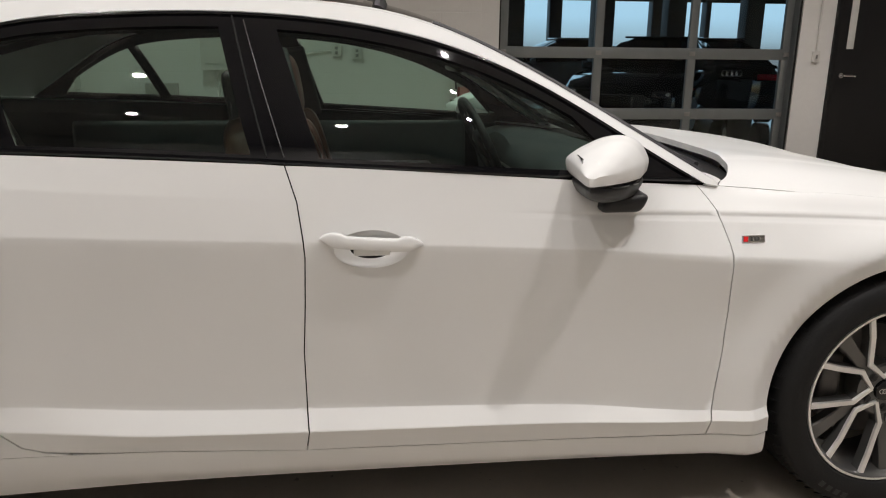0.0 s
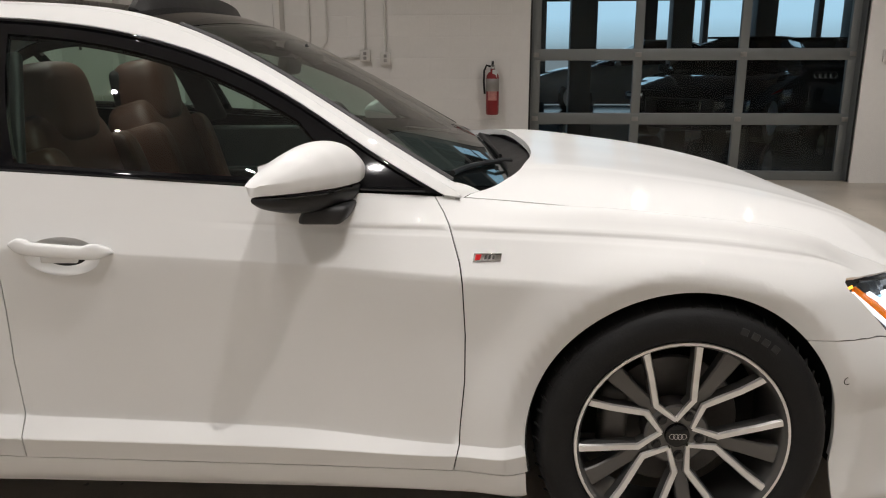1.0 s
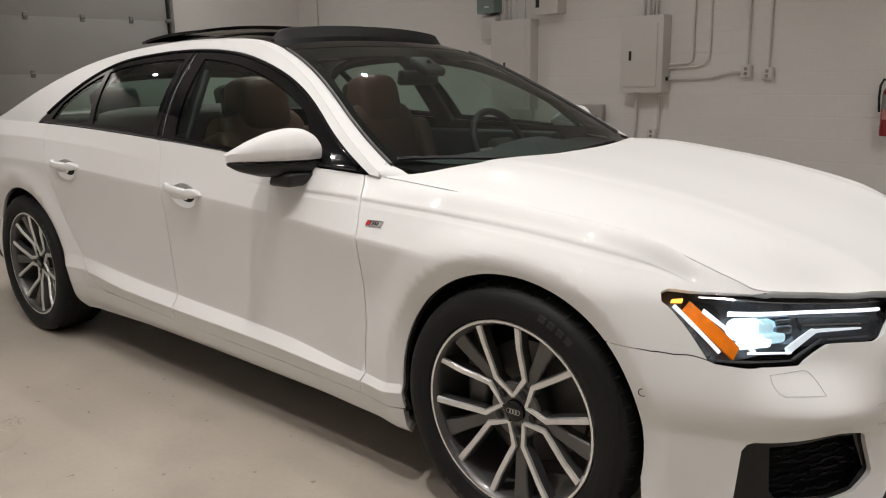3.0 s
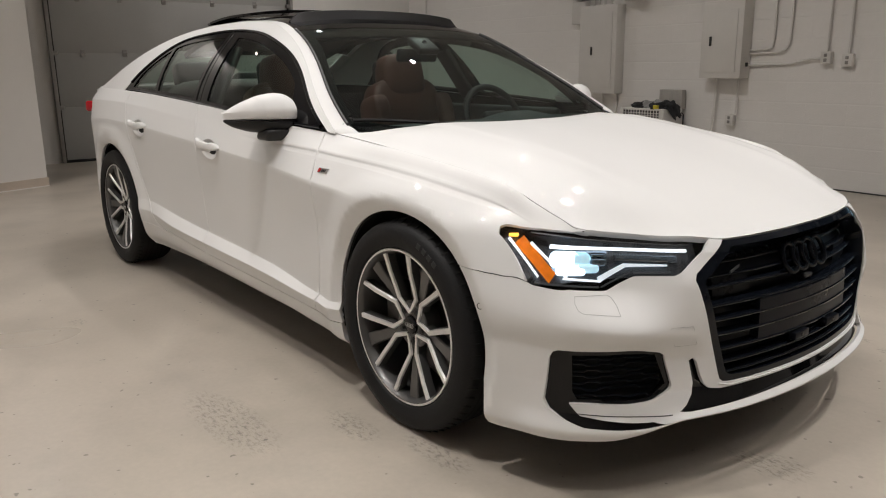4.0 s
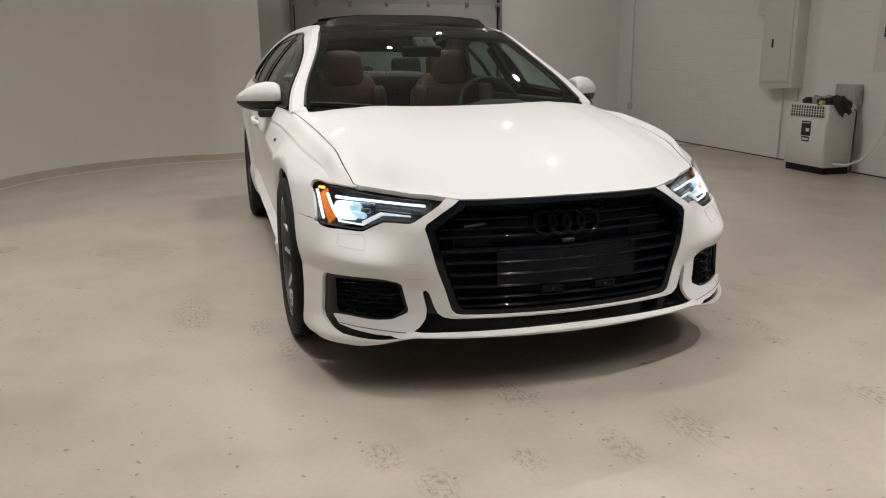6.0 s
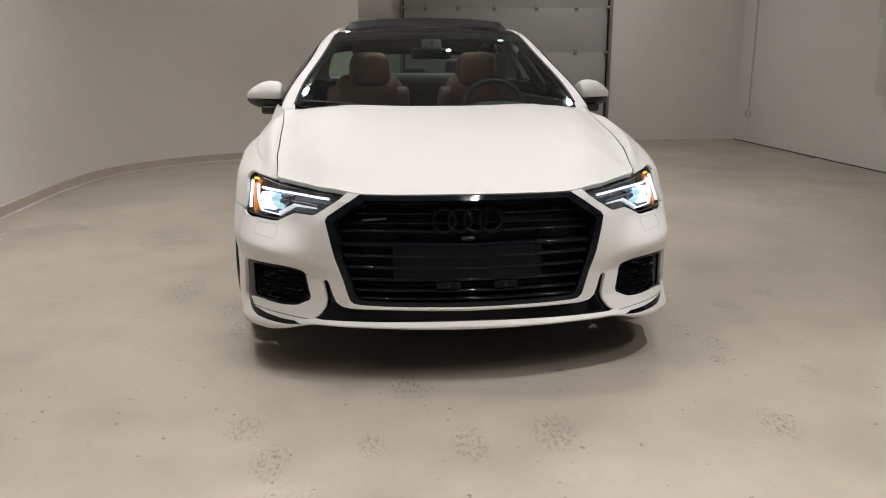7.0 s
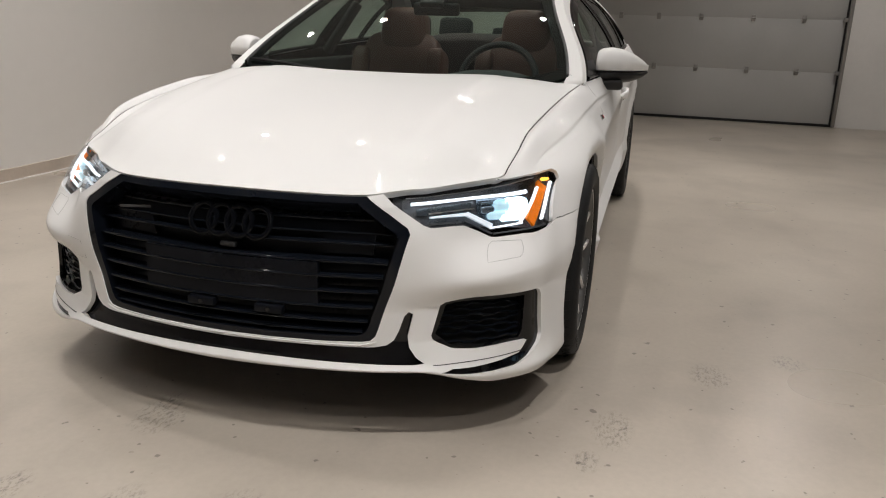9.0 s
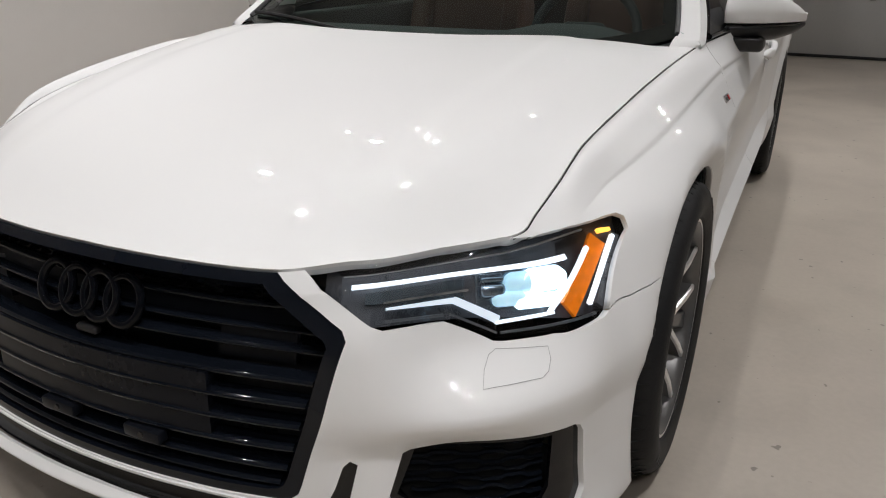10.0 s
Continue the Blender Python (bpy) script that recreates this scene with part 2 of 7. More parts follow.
def panel(name, outer, fn, material, parent=None, holes=(), cell=0.03, depth=0.012, stretch=1.0, mirror=False, label="", lift=0.0, out=None, rows=0.25):
    """A formed sheet: an outline in the plane (u, v), filled with a fine net, laid on the surface fn and folded inwards along its edge."""
    sc = np.array([1.0, stretch])
    loops = [dense(np.array(p, float) * sc, cell) for p in (outer, *holes)]
    if sum(a[0] * b[1] - b[0] * a[1] for a, b in zip(loops[0], np.roll(loops[0], -1, 0))) < 0:
        loops[0] = loops[0][::-1]
    lo, hi = loops[0].min(0), loops[0].max(0)
    gx = np.arange(math.ceil(lo[0] / cell), math.floor(hi[0] / cell) + 1) * cell
    cy = stretch * rows if stretch != 1 else cell
    gy = np.arange(math.ceil(lo[1] / cy - 1e-6), math.floor(hi[1] / cy + 1e-6) + 1) * cy
    if stretch != 1:
        more = [(k + dk) * stretch for k in (3, 4, 6, 7) for dk in (-0.07, 0.07)] + [k * stretch for k in (6.80, 6.885, 6.97)]
        gy = np.array(sorted([*gy, *[g for g in more if lo[1] < g < hi[1]]]))
    q = np.stack(np.meshgrid(gx, gy), -1).reshape(-1, 2)
    pts, edges = [], []
    for lp in loops:
        o = len(pts)
        pts += [Vector(p) for p in lp]
        edges += [(o + i, o + (i + 1) % len(lp)) for i in range(len(lp))]
    if len(q):
        keep = inside(loops[0], q)
        for h in loops[1:]:
            keep &= ~inside(h, q)
        q = q[keep]
        edge = np.concatenate(loops)
        if len(q):
            near = ((q[:, None, :] - edge[None]) ** 2).sum(2).min(1)
            q = q[near > (0.2 * cell) ** 2]
        pts += [Vector(p) for p in q]
    vs, _, tris, _, _, _ = delaunay_2d_cdt(pts, edges, [], 2, 1e-6)
    uv = np.array([tuple(v) for v in vs]) / sc
    tris = [t for t in tris]
    mid = np.array([uv[list(t)].mean(0) for t in tris]) * sc
    good = inside(loops[0], mid)
    for h in loops[1:]:
        good &= ~inside(h, mid)
    tris = [list(t) for t, g in zip(tris, good) if g]
    P = fn(uv[:, 0], uv[:, 1])
    e = 0.004
    ev = e / max(stretch, 0.05)
    a = fn(uv[:, 0] + e, uv[:, 1]) - fn(uv[:, 0] - e, uv[:, 1])
    b = fn(uv[:, 0], uv[:, 1] + ev) - fn(uv[:, 0], uv[:, 1] - ev)
    N = np.cross(a, b)
    N /= np.maximum(np.linalg.norm(N, axis=1), 1e-12)[:, None]
    centre = np.array(out if out is not None else (0, 0, 0.55))
    ref = P - centre * (1, 1, 1) - np.stack([P[:, 0] * 0.75, P[:, 0] * 0, P[:, 0] * 0], 1)
    if (N * ref).sum() < 0:
        N = -N
    P = P + N * lift
    t0 = np.array(tris)
    fl = (np.cross(P[t0[:, 1]] - P[t0[:, 0]], P[t0[:, 2]] - P[t0[:, 0]]) * N[t0[:, 0]]).sum(1) < 0
    tris = [t[::-1] if f else t for t, f in zip(tris, fl)]
    V, NN, F = [P], [N], list(tris)
    if depth:
        cnt = {}
        for t in tris:
            for i in range(3):
                k = (t[i], t[(i + 1) % 3])
                cnt[k] = 1
        rim = [(i, j) for i, j in cnt if (j, i) not in cnt]
        ids = sorted({i for k in rim for i in k})
        n0 = len(P)
        at = {v: i for i, v in enumerate(ids)}
        V += [P[ids], P[ids] - N[ids] * depth]
        NN += [np.zeros((2 * len(ids), 3))]
        m = len(ids)
        F += [(n0 + at[j], n0 + at[i], n0 + m + at[i], n0 + m + at[j]) for i, j in rim]
    V, NN = np.concatenate(V), np.concatenate(NN)
    if mirror:
        V, NN = V * (1, -1, 1), NN * (1, -1, 1)
        F = [tuple(reversed(f)) for f in F]
    return link(name, mesh_of(name, V, F, NN), material, parent, label)



# ---- the hall ----
def wall_paint(name, col):
    return mat(name, col, 0.55, var=0.05, scale=1.3, rvar=0.1, bump=0.5, bscale=110, rnd=0.008)


BLOCK_PAINT = wall_paint("painted_block", (0.79, 0.775, 0.755))
CYC_PAINT = mat("white_cove_paint", (0.76, 0.74, 0.715), 0.6, var=0.03, scale=0.8, bump=0.15, bscale=60)
# wall paint of the base trim, darkened: its shade is put into the colour
BASE_SHADED = mat("shaded_base_paint", (0.54, 0.465, 0.395), 0.5, var=0.12, scale=4)
DOOR_GREY = mat("grey_steel_door", (0.44, 0.44, 0.43), 0.45, var=0.05, scale=2, bump=0.25, bscale=300)
PANEL_PAINT = mat("panel_enamel", (0.66, 0.645, 0.62), 0.42, var=0.04, scale=4, bump=0.1)
CONDUIT = mat("painted_conduit", (0.68, 0.665, 0.64), 0.45, var=0.05)
TEAL_BOX = mat("grey_green_enamel", (0.22, 0.28, 0.27), 0.45, var=0.06)
ALU = mat("anodised_frame", (0.23, 0.245, 0.25), 0.42, 0.6, var=0.05, scale=8)
BLACK_DOOR = mat("black_door_paint", (0.012, 0.012, 0.013), 0.35, var=0.1)
EXT_RED = mat("extinguisher_red", (0.24, 0.012, 0.016), 0.3, var=0.08, coat=0.5)
LABEL_W = mat("white_label", (0.7, 0.7, 0.68), 0.5)
DARK_LABEL = mat("dark_label", (0.02, 0.02, 0.02), 0.4)
CLOTH_D = mat("dark_cloth", (0.025, 0.026, 0.028), 0.85, var=0.3, scale=9, bump=0.5, bscale=200)
CLOTH_L = mat("pale_cloth", (0.28, 0.28, 0.28), 0.85, var=0.3, scale=9, bump=0.5, bscale=200)
YELLOW = mat("yellow_tag", (0.6, 0.5, 0.05), 0.6)
CARDBOARD = mat("pale_board", (0.45, 0.43, 0.40), 0.7, var=0.06)
CEIL_PAINT = mat("ceiling_paint", (0.60, 0.59, 0.57), 0.7, var=0.04, scale=1)
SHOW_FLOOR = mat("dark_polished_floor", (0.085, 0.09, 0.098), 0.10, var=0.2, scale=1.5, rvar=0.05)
# showroom walls, ceiling and columns: the room's dimness is put into this colour
SHOW_DIM = mat("dim_showroom_structure", (0.05, 0.054, 0.06), 0.5, var=0.1)
BLACK_CAR = mat("black_car_paint", (0.018, 0.020, 0.024), 0.10, var=0.1, coat=1.0)
BLUE_CAR = mat("grey_blue_car_paint", (0.34, 0.40, 0.44), 0.22, 0.2, var=0.05, coat=1.0)


def floor_material():
    m = bpy.data.materials.new("polished_concrete")
    m.use_nodes = True
    nt, n, lk = m.node_tree, m.node_tree.nodes, m.node_tree.links.new
    p = n["Principled BSDF"]
    tc = n.new("ShaderNodeTexCoord")

    def noise_tex(scale, detail, rough=0.55, stretch=None):
        t = n.new("ShaderNodeTexNoise")
        t.inputs["Scale"].default_value, t.inputs["Detail"].default_value, t.inputs["Roughness"].default_value = scale, detail, rough
        if stretch:
            mp = n.new("ShaderNodeMapping")
            mp.inputs["Scale"].default_value = stretch
            lk(tc.outputs["Object"], mp.inputs["Vector"])
            lk(mp.outputs[0], t.inputs["Vector"])
        else:
            lk(tc.outputs["Object"], t.inputs["Vector"])
        return t.outputs["Fac"]

    def ramp(fac, a, b, lo, hi):
        r = n.new("ShaderNodeMapRange")
        for k, v in (("From Min", a), ("From Max", b), ("To Min", lo), ("To Max", hi)):
            r.inputs[k].default_value = v
        lk(fac, r.inputs["Value"])
        return r.outputs[0]

    def op(kind, a, b):
        q = n.new("ShaderNodeMath")
        q.operation = kind
        for i, v in enumerate((a, b)):
            if isinstance(v, (int, float)):
                q.inputs[i].default_value = v
            else:
                lk(v, q.inputs[i])
        return q.outputs[0]
    cloud = ramp(noise_tex(0.9, 2.5, 0.45), 0.3, 0.7, 0.86, 1.09)
    grain = ramp(noise_tex(45, 3), 0.3, 0.7, 0.97, 1.03)
    stain = ramp(noise_tex(1.9, 3, 0.5), 0.46, 0.74, 1.0, 0.79)
    spots = ramp(noise_tex(26, 2, 0.4), 0.715, 0.75, 1.0, 0.50)
    smear_mask = ramp(noise_tex(1.1, 3), 0.54, 0.66, 0.0, 1.0)
    smears = op("SUBTRACT", 1.0, op("MULTIPLY", smear_mask, ramp(noise_tex(3.5, 2, 0.4, (0.6, 1.6, 1)), 0.45, 0.75, 0.0, 0.12)))
    tone = op("MULTIPLY", op("MULTIPLY", cloud, grain), op("MULTIPLY", op("MULTIPLY", stain, spots), smears))
    # rubber smudges where tyres have turned
    sep = n.new("ShaderNodeSeparateXYZ")
    lk(tc.outputs["Object"], sep.inputs[0])
    marks = 0.0
    for cx, cy, rx, ry in ((3.35, -0.60, 0.30, 0.13), (3.45, -0.25, 0.30, 0.10), (1.05, -1.35, 0.30, 0.10), (3.6, -1.5, 0.4, 0.15), (2.41, -0.20, 0.09, 0.06), (2.79, 0.23, 0.14, 0.08), (2.84, -0.05, 0.12, 0.06),
                           (2.36, 1.34, 0.05, 0.05), (2.80, 0.98, 0.12, 0.07), (2.68, -0.77, 0.09, 0.07), (2.83, -0.36, 0.08, 0.05), (2.90, -0.66, 0.12, 0.06), (1.35, -1.05, 0.14, 0.06), (1.68, -0.95, 0.16, 0.05),
                           (1.55, 1.39, 0.10, 0.07), (2.04, 1.09, 0.12, 0.06), (1.34, 1.67, 0.07, 0.06), (2.24, 1.03, 0.06, 0.04), (2.37, -0.24, 0.12, 0.06), (-0.41, -1.47, 0.06, 0.04)):
        dx, dy = op("DIVIDE", op("SUBTRACT", sep.outputs[0], cx), rx), op("DIVIDE", op("SUBTRACT", sep.outputs[1], cy), ry)
        d = op("ADD", op("MULTIPLY", dx, dx), op("MULTIPLY", dy, dy))
        marks = op("MAXIMUM", marks, ramp(d, 0.3, 1.3, 1.0, 0.0))
    rub = ramp(noise_tex(55, 4, 0.75, (0.7, 1.3, 1)), 0.48, 0.64, 0.0, 0.50)
    tone = op("MULTIPLY", tone, op("SUBTRACT", 1.0, op("MULTIPLY", marks, rub)))
    sc = n.new("ShaderNodeVectorMath")
    sc.operation = "SCALE"
    sc.inputs[0].default_value = (0.43, 0.383, 0.325)
    lk(tone, sc.inputs["Scale"])
    lk(sc.outputs[0], p.inputs["Base Color"])
    lk(ramp(noise_tex(0.8, 1, 0.4), 0.3, 0.7, 0.27, 0.37), p.inputs["Roughness"])
    return m


def room_box(name, x0, x1, y0, y1, z0, z1, material, bevel=0.0, parent=None, label="", category="", kind=""):
    """A box in the hall's own axes."""
    bm = box_bm((x1 - x0, y1 - y0, z1 - z0), ((x0 + x1) / 2, (y0 + y1) / 2, (z0 + z1) / 2), bevel)
    ob = link(name, bm, material, parent, label)
    if parent is None:
        ob.matrix_world = ROOM
        tagged(ob, category=category, kind=kind)
    return ob


def room_link(name, bm, material, label="", category="", kind=""):
    ob = link(name, bm, material, None, label)
    ob.matrix_world = ROOM
    return tagged(ob, category=category, kind=kind)


BACK_X, FAR_X, WEST_Y = -6.95, 9.0, -8.55
floor = link("floor", box_bm((24, 24, 0.2), (0, -3, -0.1), 0), floor_material())
tagged(floor, "beige polished concrete floor with tyre scuffs", "floor", kind="structure")
ceiling = room_box("ceiling", BACK_X - 0.3, FAR_X + 0.2, WEST_Y - 0.5, 0.3, CEIL, CEIL + 0.2, CEIL_PAINT, label="plain white painted hall ceiling", category="ceiling", kind="structure")

# block wall: pieces round the glazed door and the black door
GX0, GX1, GZ = 1.63, 4.77, 3.06
DX0, DX1, DZ = 5.13, 6.06, 2.13
wall_n = room_box("wall_north", BACK_X - 0.3, GX0, 0.052, 0.25, 0, CEIL, BLOCK_PAINT, label="white painted concrete block wall", category="wall", kind="structure")
room_box("wall_north", GX1, DX0, 0.05, 0.25, 0, CEIL, BLOCK_PAINT, label="white painted wall between two doors", category="wall", kind="structure")
room_box("wall_north", DX1, FAR_X + 0.2, 0.05, 0.25, 0, CEIL, BLOCK_PAINT, label="white painted concrete wall", category="wall", kind="structure")
room_box("wall_north", GX0, GX1, 0.05, 0.25, GZ, CEIL, BLOCK_PAINT, label="white painted wall over the glazed door", category="wall", kind="structure")
room_box("wall_north", DX0, DX1, 0.05, 0.25, DZ, CEIL, BLOCK_PAINT, label="white painted wall over the black door", category="wall", kind="structure")
# thin dark strip where the block wall meets the floor
room_box("baseboard", BACK_X, GX0, 0.040, 0.049, 0, 0.012, SEAL, label="thin dark strip along the foot of the block wall", category="baseboard", kind="structure")
# back wall with the sectional door
BY0, BY1, BZ = -5.34, -2.05, 2.95
for y0, y1, z0 in ((BY1, 0.052, 0), (WEST_Y - 0.4, BY0, 0), (BY0, BY1, BZ)):
    room_box("wall_west", BACK_X - 0.25, BACK_X, y0, y1, z0, CEIL, BLOCK_PAINT, label="white painted end wall", category="wall", kind="structure")
room_box("wall_east", FAR_X, FAR_X + 0.2, WEST_Y - 0.4, 0.05, 0, CEIL, BLOCK_PAINT, label="white painted end wall", category="wall", kind="structure")
room_box("wall_south", BACK_X - 0.25, FAR_X + 0.2, WEST_Y - 0.6, WEST_Y - 0.4, 0, CEIL, BLOCK_PAINT, label="white painted wall behind the cove", category="wall", kind="structure")

# curved white cove
def cove_line(n=40):
    pts = [(-4.95, -5.84), (-4.87, -6.04), (-4.80, -6.24)]
    cx, cy, r = -2.55, -6.42, 2.20
    pts += [(cx + r * math.cos(a), cy + 0.955 * r * math.sin(a)) for a in np.linspace(math.pi, 1.5 * math.pi, n)]
    return pts + [(-2.0, -8.515), (-1.45, -8.475), (-0.8, -8.405), (0.2, -8.32), (1.5, -8.27), (4.0, -8.25), (FAR_X, -8.25)]


def strip_bm(line, t, z0, z1):
    bm = bmesh.new()
    rows = []
    for i, (x, y) in enumerate(line):
        a, b = line[max(i - 1, 0)], line[min(i + 1, len(line) - 1)]
        dx, dy = b[0] - a[0], b[1] - a[1]
        L = math.hypot(dx, dy)
        nx, ny = -dy / L, dx / L
        rows.append([bm.verts.new(p) for p in ((x, y, z0), (x, y, z1), (x - nx * t, y - ny * t, z1), (x - nx * t, y - ny * t, z0))])
    for i in range(len(rows) - 1):
        for k in range(4):
            bm.faces.new((rows[i][k], rows[i][(k + 1) % 4], rows[i + 1][(k + 1) % 4], rows[i + 1][k]))
    bm.faces.new(rows[0])
    bm.faces.new(rows[-1])
    bmesh.ops.recalc_face_normals(bm, faces=bm.faces[:])
    return smooth_bm(bm, 30)


room_link("wall_cove", strip_bm(cove_line(), 0.10, 0, 3.6), CYC_PAINT, "smooth white curved studio wall", "wall", "structure")
room_link("baseboard", strip_bm([(x + 0.0, y) for x, y in cove_line()], -0.022, 0, 0.090), BASE_SHADED, "painted base trim along the curved wall, shade put into its colour", "baseboard", "structure")
room_link("trim", strip_bm(cove_line(), -0.030, 0, 0.009), CYC_PAINT, "thin white sealant bead at the foot of the base trim", "trim", "structure")

# sectional overhead door
sdoor = room_box("overhead_door", BACK_X - 0.07, BACK_X - 0.035, BY0, BY1, 0.0, BZ, DOOR_GREY, label="closed grey steel sectional overhead door", category="garage door")
for k, z in enumerate((0.02, 0.70, 1.37, 2.04)):
    link("door_section", box_bm((0.03, BY1 - BY0 - 0.01, (0.66, 0.65, 0.65, 0.88)[k] + 0.0197), (BACK_X - 0.030, (BY0 + BY1) / 2, z + (0.68, 0.67, 0.67, 0.90)[k] / 2), 0.0015), DOOR_GREY, sdoor)
for z in (0.70, 1.37, 2.04):
    for y in (-4.95, -4.44, -3.88, -3.22, -2.60):
        h = link("hinge", box_bm((0.016, 0.055, 0.085), (BACK_X - 0.010, y, z), 0.004), STEEL, sdoor)
        link("hinge_pin", tube_bm([(BACK_X - 0.0, y - 0.03, z), (BACK_X - 0.0, y + 0.03, z)], 0.008, 8), STEEL, h)
link("bottom_seal", box_bm((0.05, BY1 - BY0, 0.035), (BACK_X - 0.03, (BY0 + BY1) / 2, 0.018), 0.006), SATIN, sdoor)
for y, s in ((BY0, 1), (BY1, -1)):
    tr = link("door_track", box_bm((0.07, 0.045, BZ - 0.02), (BACK_X + 0.035, y + s * 0.015, BZ / 2), 0.005), STEEL, sdoor)
    # solid black strip put in for the shade of the gap beside the track
    link("dark_gap", box_bm((0.02, 0.03, BZ - 0.02), (BACK_X + 0.003, y + s * 0.045, BZ / 2), 0.002), SATIN, sdoor)
    for z in (0.70, 1.37, 2.04):
        link("roller", box_bm((0.06, 0.07, 0.05), (BACK_X + 0.03, y + s * 0.055, z), 0.01), STEEL, tr)

# glazed sectional door
gdoor = tagged(new("glass_overhead_door"), "closed aluminium overhead door with clear glass panes", "garage door")
gdoor.matrix_world = ROOM
GXS, GZS = (1.70, 2.69, 3.69, 4.71), (0.045, 0.605, 1.225, 1.845, 2.465, 3.02)
for x in GXS:
    link("stile", box_bm((0.085, 0.05, 3.04), (x, 0.20, 1.53), 0.004), ALU, gdoor)
for z in GZS:
    link("rail", box_bm((3.10, 0.052, 0.11 if z > 0.1 else 0.09), (3.205, 0.20, z), 0.004), ALU, gdoor)
for i in range(3):
    for j in range(5):
        gl = link("glass_pane", box_bm((GXS[i + 1] - GXS[i] - 0.08, 0.006, GZS[j + 1] - GZS[j] - 0.10), ((GXS[i] + GXS[i + 1]) / 2, 0.205, (GZS[j] + GZS[j + 1]) / 2), 0), CLEAR, gdoor)
        gl.visible_shadow = False
for x in GXS:
    for z in GZS[1:-1]:
        link("hinge", box_bm((0.06, 0.012, 0.045), (x, 0.170, z), 0.003), STEEL, gdoor)
for x in (GX0 + 0.012, GX1 - 0.012):
    link("door_track", box_bm((0.024, 0.10, 3.04), (x, 0.13, 1.53), 0.003), ALU, gdoor)
    link("track_seal", box_bm((0.012, 0.05, 3.04), (x, 0.085, 1.53), 0.003), SATIN, gdoor)

# black steel door
bdoor = room_box("door_1", DX0, DX1, 0.075, 0.12, 0.01, DZ, BLACK_DOOR, 0.003, label="black steel door with narrow glass strip", category="door", kind="structure")
for x in (DX0 + 0.025, DX1 - 0.025):
    link("door_frame", box_bm((0.05, 0.22, DZ), (x, 0.13, DZ / 2), 0.004), BLACK_DOOR, bdoor)
link("vision_strip", box_bm((0.075, 0.01, 0.78), (5.345, 0.072, 1.68), 0.002), LABEL_W, bdoor, "tall narrow pale window strip")
hd = link("door_handle", tube_bm([(5.285, 0.075, 1.02), (5.285, 0.012, 1.02), (5.31, 0.008, 1.02), (5.41, 0.008, 1.015)], 0.010, 8), CHROME, bdoor)
link("rose", lathe_bm([(0.0, 0.060), (0.027, 0.060), (0.027, 0.075), (0.0, 0.075)], 20), CHROME, hd).location = (5.285, 0, 1.02)

sw_box = room_box("light_switch", 4.925, 5.0, 0.02, 0.05, 1.155, 1.265, PANEL_PAINT, 0.006, label="small wall switch box with conduit above", category="switch")
link("rocker", box_bm((0.02, 0.008, 0.04), (4.962, 0.017, 1.21), 0.002), STEEL, sw_box)
link("conduit", tube_bm([(4.962, 0.034, 1.26), (4.962, 0.034, CEIL)], 0.011, 8), CONDUIT, sw_box)


# ---- smooth curves and the car's outer surface ----
def spline(xs, ys):
    """Natural cubic spline through the knots, straight beyond its ends."""
    xs, ys = np.array(xs, float), np.array(ys, float)
    n, h = len(xs), np.diff(xs)
    a, r = np.eye(n), np.zeros(n)
    for i in range(1, n - 1):
        a[i, i - 1], a[i, i], a[i, i + 1] = h[i - 1], 2 * (h[i - 1] + h[i]), h[i]
        r[i] = 6 * ((ys[i + 1] - ys[i]) / h[i] - (ys[i] - ys[i - 1]) / h[i - 1])
    m = np.linalg.solve(a, r)

    def f(x):
        x = np.asarray(x, float)
        i = np.clip(np.searchsorted(xs, x) - 1, 0, n - 2)
        c = np.clip(x, xs[0], xs[-1])
        u, w = xs[i + 1] - c, c - xs[i]
        y = (m[i] * u ** 3 + m[i + 1] * w ** 3) / (6 * h[i]) + (ys[i] / h[i] - m[i] * h[i] / 6) * u + (ys[i + 1] / h[i] - m[i + 1] * h[i] / 6) * w
        e = (x - c) * np.where(x > c, (ys[-1] - ys[-2]) / h[-1] + h[-1] * m[-2] / 6, (ys[1] - ys[0]) / h[0] - h[0] * m[1] / 6)
        return y + e
    return f


def pchip(xs, ys):
    """Monotone cubic through the knots, flat beyond its ends."""
    xs, ys = np.array(xs, float), np.array(ys, float)
    h, d = np.diff(xs), np.diff(ys) / np.diff(xs)
    g = np.zeros(len(xs))
    g[0], g[-1] = d[0], d[-1]
    for i in range(1, len(xs) - 1):
        if d[i - 1] * d[i] > 0:
            p, q = 2 * h[i] + h[i - 1], h[i] + 2 * h[i - 1]
            g[i] = (p + q) / (p / d[i - 1] + q / d[i])

    def f(x):
        x = np.clip(np.asarray(x, float), xs[0], xs[-1])
        i = np.clip(np.searchsorted(xs, x) - 1, 0, len(xs) - 2)
        t = (x - xs[i]) / h[i]
        return (ys[i] * (1 + 2 * t) * (1 - t) ** 2 + g[i] * h[i] * t * (1 - t) ** 2 + ys[i + 1] * t * t * (3 - 2 * t) + g[i + 1] * h[i] * t * t * (t - 1))
    return f


def step(a, b, x):
    t = np.clip((np.asarray(x, float) - a) / (b - a), 0, 1)
    return t * t * (3 - 2 * t)


